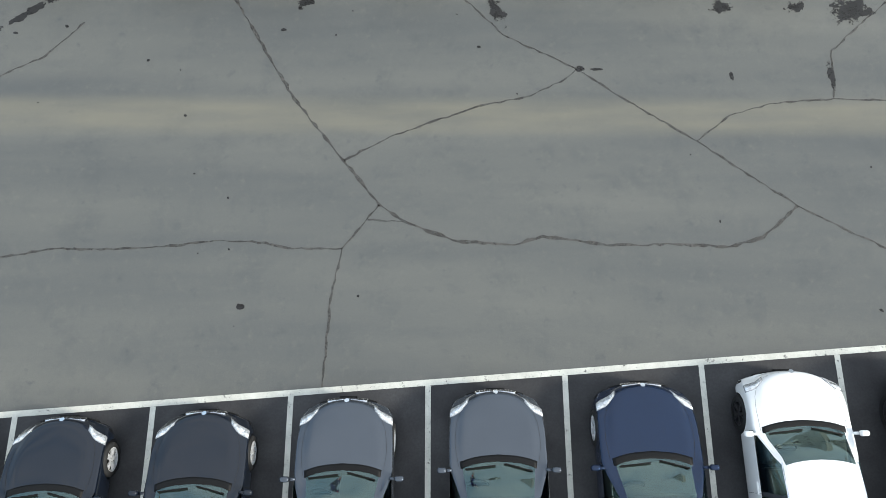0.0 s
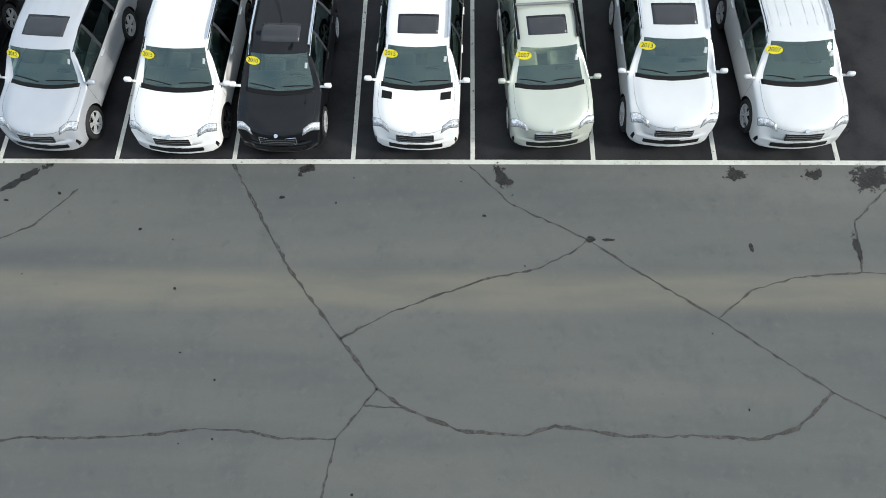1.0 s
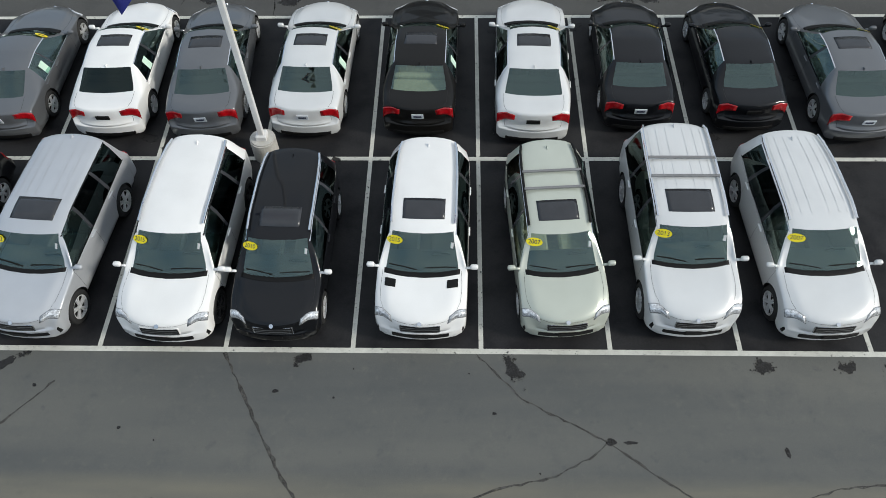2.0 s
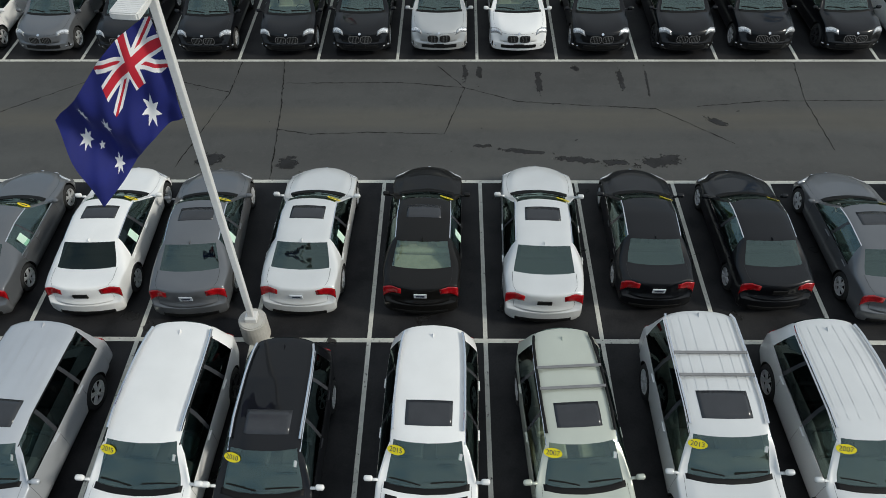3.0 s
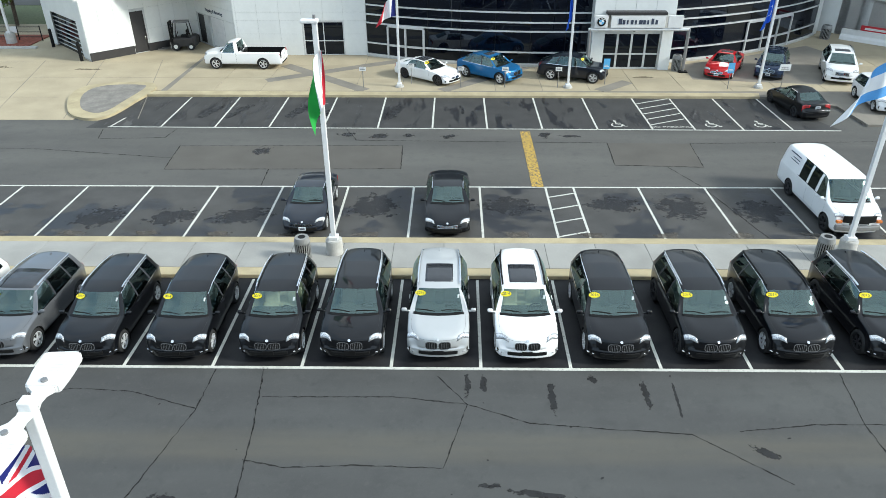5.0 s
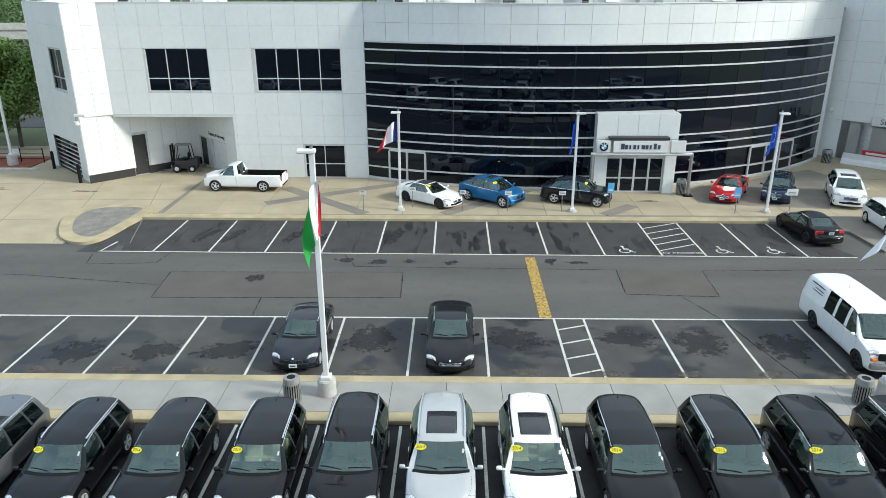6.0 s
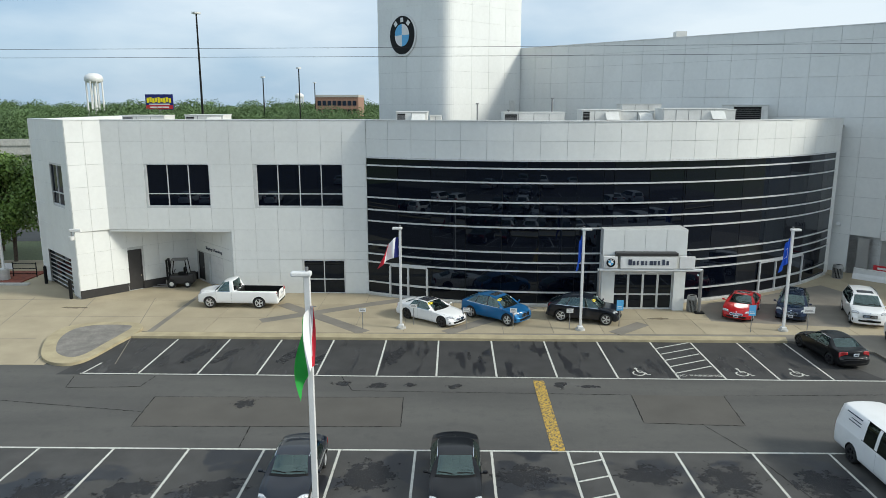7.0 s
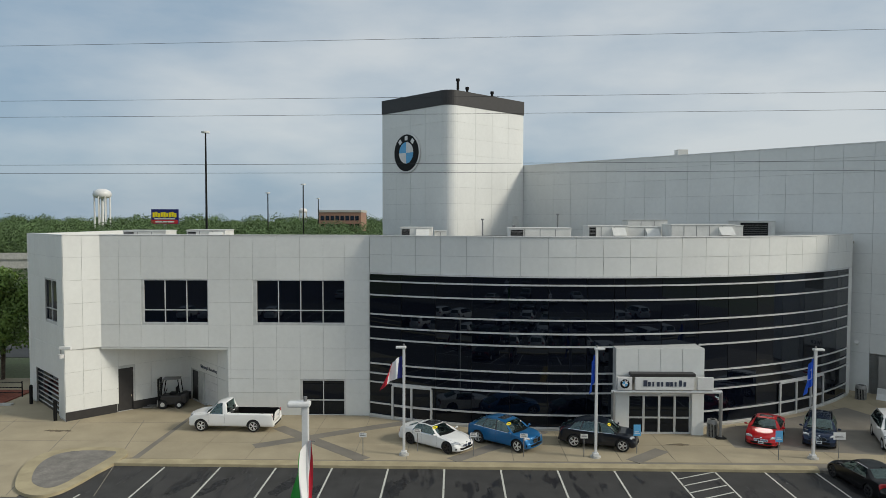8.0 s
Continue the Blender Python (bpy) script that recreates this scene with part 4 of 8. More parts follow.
# tall east wing (45 degrees) and tower
WA, WB = (6.8, 95.7), (44.0, 58.5)
lw = math.hypot(WB[0] - WA[0], WB[1] - WA[1])
WINGTOP = 19.75
wing_z = [0.1, 3.3, 4.85, 6.42, 8.0, 9.57, 11.13, 12.7, 14.3, 15.9, 17.5, 18.7, WINGTOP]
wing_u = [2.2 * k for k in range(int(lw / 2.2) + 1)] + [lw]


def wu(x):
    """Distance along the wing wall for a world x."""
    return (x - WA[0]) * math.sqrt(2)


W1 = (wu(33.45), wu(36.3), 7.55, 9.52)
W2 = (wu(33.75), wu(36.7), 11.6, 13.9)
WD = (wu(32.15), wu(32.75), 0.1, 3.1)
WG = (wu(33.35), wu(37.6), 0.1, 3.0)
panelled_wall("wall_wing", WA, WB, 0.0, WINGTOP, wing_u, wing_z, [W1, W2, WD, WG], label="tall white panel wall of the service wing")
window_unit("window_6", WA, WB, *W1, 2, [])
window_unit("window_7", WA, WB, *W2, 2, [])
window_unit("door_8", WA, WB, *WD, 1, [2.35], label="glazed service entry door in a silver frame")
shutter_door("door_9", WA, WB, WG, M_DARKBAND, 0.32, "closed glazed roller door of the service entry", gap=0.26)
cap = structure("parapet_cap", box(0, lw, -0.06, 0.5, WINGTOP, WINGTOP + 0.08), M_WHITE, "white metal parapet cap")
cap.matrix_basis = along(WA, WB)
svc = put("service_sign", mesh_from(box(0, 3.2, -0.2, 0.0, 0, 0.75, 0.02), "service_sign", M_WHITE), m=along(WA, WB) @ pose(wu(33.3), -0.04, 3.15), label="white sign board over the roller door", category="sign")
put("lettering", text_mesh("Service", 0.62, "lettering", M_BARS, 0.01), svc, pose(1.5, -0.21, 0.36, 90))
body = prism([WA, WB, (60, 74), (24, 112), (12, 112)], 0, WINGTOP - 0.4)
structure("wing_block", body, M_ROOF, "roof and rear of the service wing", category="building")
structure("mech_box", box(20.4, 21.4, 83.5, 84.5, WINGTOP - 0.4, WINGTOP + 0.7), M_RTU, "small box on the wing roof")

TZ = 25.4


def tower_outline(inset=0.0, rr=1.2):
    """A square tower turned by 45 degrees, with one rounded corner towards the front."""
    c = Vector((-1.46, 87.2))
    e = Vector((0.7071, 0.7071))
    f = Vector((-0.7071, 0.7071))
    pts = []
    for k in range(9):
        a = math.pi / 2 * k / 8
        pts.append(tuple(c + e * (rr - (rr - inset) * math.sin(a)) + f * (rr - (rr - inset) * math.cos(a))))
    w, d = 11.7, 10.7
    pts += [tuple(c + f * (d - inset) + e * inset), tuple(c + f * (d - inset) + e * (w - inset)), tuple(c + e * (w - inset) + f * inset)]
    return pts


tower = thing("tower", "tall white panelled tower with a charcoal top band", "tower")
part("wall", prism(tower_outline(0.03), 10, TZ), M_JOINT, tower)
zt = [12.0 + 1.675 * k for k in range(9)]
out = tower_outline(0.0)
for a, b in zip(zt, zt[1:]):
    part("corner_panel", prism(out[:9] + [tuple(Vector(out[4]) + Vector((0, 1.0)))], a + 0.012, b - 0.012), M_WALL, tower)
cw = Vector((-1.46, 87.2))
for fdir, ln, rot in (((-0.7071, 0.7071), 10.7, 135), ((0.7071, 0.7071), 11.7, 45)):
    fd = Vector(fdir)
    n = 4
    for a, b in zip(zt, zt[1:]):
        for k in range(n):
            u0, u1 = 1.2 + (ln - 1.2) * k / n, 1.2 + (ln - 1.2) * (k + 1) / n
            if rot == 45:
                p = cw + fd * u0
                put("panel", panel_mesh(u1 - u0, b - a), tower, pose(p.x, p.y, a, 0, 0, 45) @ pose(0, 0.03, 0))
            else:
                p = cw + fd * u1
                put("panel", panel_mesh(u1 - u0, b - a), tower, pose(p.x, p.y, a, 0, 0, -45) @ pose(0, 0.03, 0))
part("top_band", prism(tower_outline(-0.05), TZ, TZ + 1.5), M_DARKBAND, tower, "charcoal metal top band")
for x, y, h in ((-0.6, 90.0, 1.5), (0.4, 91.5, 0.9), (3.2, 94.2, 0.9)):
    part("vent_pipe", cyl(0.14, TZ + 1.4, TZ + 1.5 + h, 12, m=pose(x, y, 0)), M_DARK, tower)
    part("vent_cap", cyl(0.2, TZ + 1.5 + h - 0.2, TZ + 1.55 + h, 12, m=pose(x, y, 0)), M_DARK, tower)
part("door", box(9.9, 10.9, -0.06, 0.0, 12.1, 14.1, m=pose(-1.46, 87.2, 0, 0, 0, 45)), M_RTU, tower)
badge = thing("tower_badge", "large round badge with blue and white quarters on the tower", "badge")
bq = Vector((-6.02, 91.76)) + Vector((-0.7071, -0.7071)) * 0.14
roundel(badge, 2.05, pose(bq.x, bq.y, 20.87, 90, 0, -45))

# ---- vehicles ----
# Each kind: length, width, wheel radius, axle places as shares of the length, floor height, and stations
# (share of length along the roof line, its height, roof half-width share; the same for the belt line).
KINDS = {
    "sedan": dict(L=4.88, W=1.86, r=0.345, ax=(0.175, 0.785), zs=0.20, ws=(4, 5), rw=(9, 10), wins=((5, 6), (7, 8)), lamp_t=(12.10, 12.92), plate_s=12.62, st=[
        (0.004, 0.5, 0.62, 0.006, 0.44, 0.86), (0.020, 0.68, 0.74, 0.038, 0.61, 0.95), (0.1, 0.8, 0.8, 0.11, 0.74, 0.96), (0.2, 0.885, 0.83, 0.2, 0.82, 0.977),
        (0.285, 0.965, 0.78, 0.285, 0.89, 0.98), (0.425, 1.4, 0.69, 0.315, 0.925, 0.98), (0.545, 1.455, 0.705, 0.53, 0.945, 0.98), (0.562, 1.455, 0.705, 0.548, 0.945, 0.98),
        (0.7, 1.41, 0.70, 0.745, 0.97, 0.98), (0.735, 1.385, 0.70, 0.8, 0.98, 0.98), (0.855, 1.075, 0.80, 0.86, 0.98, 0.965), (0.925, 1.06, 0.80, 0.925, 0.965, 0.94),
        (0.972, 1.03, 0.72, 0.964, 0.94, 0.93), (0.985, 0.70, 0.76, 0.985, 0.64, 0.93), (0.998, 0.60, 0.74, 0.998, 0.55, 0.90)]),
    "suv": dict(bow=(0.20, 0.14), L=4.88, W=1.93, r=0.39, ax=(0.178, 0.778), zs=0.26, ws=(4, 5), rw=(11, 12), wins=((5, 6), (7, 8), (9, 10)), lamp_t=(11.9, 12.9), st=[
        (0.004, 0.62, 0.66, 0.006, 0.55, 0.88), (0.016, 0.93, 0.78, 0.030, 0.83, 0.965), (0.075, 1.045, 0.82, 0.09, 0.96, 0.972), (0.155, 1.10, 0.84, 0.16, 1.02, 0.98),
        (0.235, 1.14, 0.84, 0.235, 1.06, 0.98), (0.37, 1.66, 0.715, 0.262, 1.08, 0.98), (0.505, 1.74, 0.725, 0.49, 1.1, 0.98), (0.522, 1.74, 0.725, 0.508, 1.1, 0.98),
        (0.7, 1.73, 0.715, 0.715, 1.125, 0.98), (0.717, 1.725, 0.715, 0.733, 1.13, 0.98), (0.85, 1.675, 0.675, 0.86, 1.15, 0.955), (0.925, 1.63, 0.615, 0.915, 1.15, 0.91),
        (0.972, 1.16, 0.62, 0.955, 1.1, 0.87), (0.986, 0.98, 0.62, 0.975, 0.92, 0.82), (0.998, 0.66, 0.54, 0.994, 0.6, 0.66)]),
    "boxy": dict(bow=(0.21, 0.12), L=4.85, W=1.95, r=0.385, ax=(0.17, 0.765), zs=0.28, ws=(4, 5), rw=(11, 12), wins=((5, 6), (7, 8), (9, 10)), lamp_t=(11.9, 12.9), st=[
        (0.004, 0.66, 0.62, 0.004, 0.6, 0.8), (0.016, 0.94, 0.74, 0.025, 0.86, 0.92), (0.09, 1.06, 0.8, 0.09, 1, 0.97), (0.18, 1.11, 0.83, 0.18, 1.05, 0.98),
        (0.25, 1.15, 0.83, 0.25, 1.09, 0.98), (0.36, 1.72, 0.75, 0.27, 1.11, 0.98), (0.505, 1.79, 0.76, 0.49, 1.11, 0.98), (0.522, 1.79, 0.76, 0.508, 1.11, 0.98),
        (0.705, 1.79, 0.76, 0.71, 1.12, 0.98), (0.722, 1.785, 0.76, 0.728, 1.12, 0.98), (0.9, 1.76, 0.745, 0.9, 1.13, 0.975), (0.94, 1.72, 0.68, 0.935, 1.13, 0.94),
        (0.978, 1.18, 0.76, 0.972, 1.1, 0.94), (0.99, 0.98, 0.76, 0.988, 0.92, 0.91), (0.998, 0.62, 0.68, 0.998, 0.56, 0.84)]),
    "coupe": dict(L=4.85, W=1.88, r=0.345, ax=(0.178, 0.768), zs=0.17, ws=(4, 5), rw=(9, 10), wins=((5, 6), (7, 8)), lamp_t=(12.10, 12.92), plate_s=12.62, st=[
        (0.004, 0.46, 0.54, 0.004, 0.4, 0.82), (0.022, 0.64, 0.68, 0.036, 0.57, 0.93), (0.1, 0.77, 0.73, 0.11, 0.71, 0.95), (0.2, 0.85, 0.79, 0.2, 0.79, 0.975),
        (0.305, 0.925, 0.78, 0.305, 0.85, 0.98), (0.445, 1.31, 0.64, 0.335, 0.885, 0.98), (0.575, 1.355, 0.64, 0.57, 0.9, 0.98), (0.585, 1.353, 0.64, 0.58, 0.9, 0.98),
        (0.69, 1.3, 0.63, 0.72, 0.94, 0.98), (0.72, 1.28, 0.62, 0.78, 0.96, 0.98), (0.865, 1, 0.66, 0.87, 0.93, 0.965), (0.93, 0.98, 0.7, 0.93, 0.91, 0.93),
        (0.972, 0.95, 0.70, 0.964, 0.87, 0.92), (0.985, 0.66, 0.74, 0.985, 0.6, 0.92), (0.998, 0.56, 0.72, 0.998, 0.51, 0.88)]),
    "van": dict(bow=(0.16, 0.06), L=5.69, W=2.02, r=0.37, ax=(0.155, 0.76), zs=0.28, ws=(4, 5), rw=(11, 12), wins=((5, 6), (7, 8), (9, 10)), lamp_t=(11.9, 13.0), st=[
        (0.004, 0.62, 0.66, 0.004, 0.56, 0.84), (0.012, 1, 0.72, 0.018, 0.92, 0.9), (0.06, 1.13, 0.76, 0.06, 1.06, 0.95), (0.11, 1.19, 0.79, 0.11, 1.13, 0.97),
        (0.16, 1.25, 0.8, 0.16, 1.2, 0.98), (0.275, 1.98, 0.79, 0.2, 1.22, 0.98), (0.34, 2.06, 0.8, 0.335, 1.22, 0.98), (0.37, 2.07, 0.8, 0.37, 1.22, 0.98),
        (0.49, 2.08, 0.8, 0.49, 1.22, 0.98), (0.52, 2.08, 0.8, 0.52, 1.22, 0.98), (0.64, 2.08, 0.8, 0.64, 1.22, 0.98), (0.975, 2.02, 0.78, 0.98, 1.22, 0.97),
        (0.988, 1.22, 0.8, 0.988, 1.18, 0.96), (0.993, 0.95, 0.8, 0.993, 0.9, 0.95), (0.998, 0.55, 0.75, 0.998, 0.5, 0.9)]),
    "pickup": dict(bow=(0.15, 0.03), L=5.70, W=2.0, r=0.39, ax=(0.17, 0.765), zs=0.34, ws=(4, 5), rw=(8, 9), wins=((5, 6),), lamp_t=(10.965, 11.5), st=[
        (0.004, 0.72, 0.66, 0.004, 0.66, 0.84), (0.012, 1.02, 0.74, 0.018, 0.95, 0.92), (0.08, 1.12, 0.79, 0.08, 1.06, 0.96), (0.16, 1.16, 0.82, 0.16, 1.1, 0.975),
        (0.225, 1.19, 0.81, 0.225, 1.13, 0.98), (0.325, 1.78, 0.72, 0.265, 1.15, 0.98), (0.405, 1.86, 0.73, 0.42, 1.15, 0.98), (0.43, 1.86, 0.73, 0.445, 1.15, 0.98),
        (0.455, 1.83, 0.72, 0.47, 1.15, 0.98), (0.478, 1.2, 0.84, 0.482, 1.15, 0.98), (0.49, 1.18, 0.9, 0.49, 1.14, 0.98), (0.99, 1.18, 0.9, 0.985, 1.12, 0.97),
        (0.998, 0.6, 0.8, 0.998, 0.55, 0.92)]),
}


def variant(base, **kw):
    k = dict(KINDS[base])
    sz = kw.pop("hscale", 1.0)
    k.update(kw)
    k["st"] = [(a, b * sz, c, d, e * sz, f) for a, b, c, d, e, f in k["st"]]
    return k


KINDS["compact_suv"] = variant("suv", L=4.62, W=1.88, r=0.36, hscale=0.965)
KINDS["crossover"] = variant("suv", L=4.78, W=1.86, r=0.36, hscale=0.96)
KINDS["big_suv"] = variant("boxy", L=5.0, W=1.97, r=0.40, hscale=1.045)
KINDS["long_suv"] = variant("suv", L=5.05, W=2.0, r=0.385, hscale=1.01)
KINDS["minivan"] = variant("suv", L=5.08, W=1.98, r=0.34, hscale=1.0, zs=0.2)
KINDS["small_sedan"] = variant("sedan", L=4.60, W=1.80, r=0.325, hscale=0.98)
KINDS["limousine"] = variant("sedan", L=5.12, W=1.90, r=0.36, hscale=1.02)
KINDS["hatch"] = variant("suv", L=4.45, W=1.82, r=0.335, hscale=0.87, zs=0.2)
KINDS["fastback_suv"] = variant("suv", L=4.72, W=1.90, r=0.38, hscale=0.95)
_fb = list(KINDS["fastback_suv"]["st"])
for i, (f, dz) in {8: (0.66, -0.02), 9: (0.675, -0.025), 10: (0.77, -0.10), 11: (0.80, -0.12), 12: (0.955, 0.0)}.items():
    a, b, c, d, e, g = _fb[i]
    _fb[i] = (f, b + dz, c, d - (0.0 if i > 10 else 0.02), e, g)
KINDS["fastback_suv"]["st"] = _fb

NV = 10


def pchip(xs, ys, x):
    """Smooth interpolation with no overshoot."""
    n = len(xs)
    h = np.diff(xs)
    d = np.diff(ys) / h
    m = np.zeros(n)
    for i in range(1, n - 1):
        if d[i - 1] * d[i] > 0:
            w1, w2 = 2 * h[i] + h[i - 1], h[i] + 2 * h[i - 1]
            m[i] = (w1 + w2) / (w1 / d[i - 1] + w2 / d[i])
    m[0], m[-1] = d[0], d[-1]
    i = int(min(max(np.searchsorted(xs, x, side="right") - 1, 0), n - 2))
    t = (x - xs[i]) / h[i]
    return float((2 * t ** 3 - 3 * t ** 2 + 1) * ys[i] + (t ** 3 - 2 * t ** 2 + t) * h[i] * m[i] + (-2 * t ** 3 + 3 * t ** 2) * ys[i + 1] + (t ** 3 - t ** 2) * h[i] * m[i + 1])


class Shell:
    """The outer skin of a vehicle: place(s, v, side) for station s (front to back) and section place v (roof middle to floor middle)."""

    def __init__(self, k):
        self.k = k
        self.n = len(k["st"])
        self.L, self.W = k["L"], k["W"]
        rows = []
        hw = self.W / 2
        for i, (ft, zt, xr, fb, zb, xb) in enumerate(k["st"]):
            yt, yb = self.L * (0.5 - ft), self.L * (0.5 - fb)
            glasshouse = k["ws"][0] < i < k["rw"][1]
            drop = 0.055 if glasshouse else 0.02
            xr, xb = xr * hw, xb * hw
            xm = min(hw, xb * 1.02)
            zs = k["zs"] + (0.05 if i in (0, self.n - 1) else 0.0)
            zm = zs + (zb - zs) * 0.58
            r0, r1 = k["rw"]
            bow = {0: 0.05, 1: 0.11, 2: 0.10, 3: 0.09, k["ws"][0]: 0.13, k["ws"][1]: 0.10, r0: -0.07, r1: -0.10}.get(i, -0.07 if i > r1 else 0.0)
            crease = 0.020 if i in (2, 3) else 0.0
            rows.append([(0, yt, zt), (xr * 0.45, yt - bow * 0.2, zt - drop * 0.12 + crease * 0.3), (xr * 0.80, yt - bow * 0.64, zt - drop * 0.42 + crease), (xr, yt - bow, zt - drop), (xb, yb, zb), (xb + 0.012, yb, zb - 0.05),
                         (xm, yb, zm), (xm - 0.008, yb, zs + (zm - zs) * 0.45), (xm - 0.05, yb, zs + 0.05), (xm - 0.13, yb, zs), (0, yb, zs)])
        self.rows = np.array(rows)
        self.si = np.arange(self.n, dtype=float)
        self.vi = np.arange(NV + 1, dtype=float)
        self.memo = {}
        self.bow_f, self.bow_r = k.get("bow", (0.27, 0.17))

    def bow(self, x, y):
        """How far the rounded ends fall back at x, for a place at y along the vehicle."""
        e = self.L / 2
        t = (y - (e - 0.95)) / 0.85 if y > 0 else (-y - (e - 0.65)) / 0.6
        t = min(max(t, 0.0), 1.0)
        w = (abs(x) / (self.W / 2)) ** 2.3 * t * t * (3 - 2 * t)
        return -self.bow_f * w if y > 0 else self.bow_r * w

    def bend(self, bm, y):
        """Bends a part that is fixed across the front or rear end."""
        for v in bm.verts:
            v.co.y += self.bow(v.co.x, y)
        return bm

    def place(self, s, v, side=1):
        key = (round(s, 4), round(v, 4))
        if key not in self.memo:
            cols = np.array([[pchip(self.si, self.rows[:, j, c], s) for c in range(3)] for j in self.cols(v)])
            js = np.array(self.cols(v), dtype=float)
            q = [pchip(js, cols[:, c], v) for c in range(3)]
            q[1] += self.bow(q[0], q[1])
            self.memo[key] = q
        p = self.memo[key]
        return Vector((p[0] * side, p[1], p[2]))

    def cols(self, v):
        a = int(min(max(math.floor(v), 0), NV - 1))
        return list(range(max(0, a - 1), min(NV, a + 2) + 1))

    def normal(self, s, v, side=1):
        e = 0.03
        a = self.place(min(s + e, self.n - 1), v, side) - self.place(max(s - e, 0), v, side)
        b = self.place(s, min(v + e, NV), side) - self.place(s, max(v - e, 0), side)
        nn = a.cross(b) * side
        if v < 0.05:
            nn.x = 0
        return nn.normalized() if nn.length > 1e-9 else Vector((0, 0, 1))

    def patch(self, s0, s1, v0, v1, off, side=1, ns=5, nv=4, thick=0.012, shape=None, both=False, bm=None):
        """A plate that lies on the skin; shape(i, j) may bend its outline."""
        bm = bm or bmesh.new()
        if both:
            nv *= 2
        for sd in (side,):
            top, low = [], []
            for i in range(ns + 1):
                rt, rl = [], []
                for j in range(nv + 1):
                    a, b = i / ns, j / nv
                    if shape:
                        a, b = shape(a, b)
                    s, v, hand = s0 + (s1 - s0) * a, v0 + (v1 - v0) * b, sd
                    if both:
                        v = v1 * (2 * b - 1)
                        v, hand = abs(v), 1 if v >= 0 else -1
                    p, nn = self.place(s, v, hand), self.normal(s, v, hand)
                    rt.append(bm.verts.new(p + nn * off))
                    rl.append(bm.verts.new(p + nn * (off - thick)))
                top.append(rt)
                low.append(rl)
            fs = []
            for i in range(ns):
                for j in range(nv):
                    fs.append(bm.faces.new((top[i][j], top[i][j + 1], top[i + 1][j + 1], top[i + 1][j])))
            edge = [(i, 0) for i in range(ns)] + [(ns, j) for j in range(nv)] + [(i, nv) for i in range(ns, 0, -1)] + [(0, j) for j in range(nv, 0, -1)]
            for (i, j), (i2, j2) in zip(edge, edge[1:] + edge[:1]):
                fs.append(bm.faces.new((top[i][j], top[i2][j2], low[i2][j2], low[i][j])))
            bmesh.ops.recalc_face_normals(bm, faces=fs)
            c = sum((f.calc_center_median() for f in fs[:ns * nv]), Vector()) / (ns * nv)
            nn = self.normal((s0 + s1) / 2, 0.02 if both else (v0 + v1) / 2, sd)
            if sum(f.normal.dot(nn) for f in fs[:ns * nv]) < 0:
                bmesh.ops.reverse_faces(bm, faces=fs)
        return bm

    def ribbon(self, pts, w, off=0.003, bm=None, sides=(1, -1)):
        """A thin strip on the skin along (s, v) places: shut lines, trims."""
        bm = bm or bmesh.new()
        for sd in sides:
            dense = []
            for (a, b), (c, d) in zip(pts, pts[1:]):
                n = 6
                dense += [(a + (c - a) * t / n, b + (d - b) * t / n) for t in range(n)]
            dense.append(pts[-1])
            q = [(self.place(s, v, sd), self.normal(s, v, sd)) for s, v in dense]
            prev = None
            for i, (p, nn) in enumerate(q):
                t = (q[min(i + 1, len(q) - 1)][0] - q[max(i - 1, 0)][0])
                b = t.cross(nn)
                b = b.normalized() * w / 2 if b.length > 1e-9 else Vector((w / 2, 0, 0))
                cur = (bm.verts.new(p + nn * off + b), bm.verts.new(p + nn * off - b))
                if prev:
                    bm.faces.new((prev[0], prev[1], cur[1], cur[0]))
                prev = cur
        return bm

    def line(self, pts, off, sd=1):
        dense = []
        for (a, b), (c, d) in zip(pts, pts[1:]):
            dense += [(a + (c - a) * t / 6, b + (d - b) * t / 6) for t in range(6)]
        dense.append(pts[-1])
        return [self.place(s, v, sd) + self.normal(s, v, sd) * off for s, v in dense]


def islands(bm):
    """The separate pieces of a mesh, each as a mesh of its own."""
    bm.faces.index_update()
    group, n = {}, 0
    for f in bm.faces:
        if f.index in group:
            continue
        todo = [f]
        group[f.index] = n
        while todo:
            g = todo.pop()
            for e in g.edges:
                for h in e.link_faces:
                    if h.index not in group:
                        group[h.index] = n
                        todo.append(h)
        n += 1
    res = []
    for k in range(n):
        c = bm.copy()
        c.faces.ensure_lookup_table()
        bmesh.ops.delete(c, geom=[c.faces[i] for i, q in group.items() if q != k], context="FACES")
        me = bpy.data.meshes.new("skin_piece")
        c.to_mesh(me)
        c.free()
        res.append(me)
    bm.free()
    return res


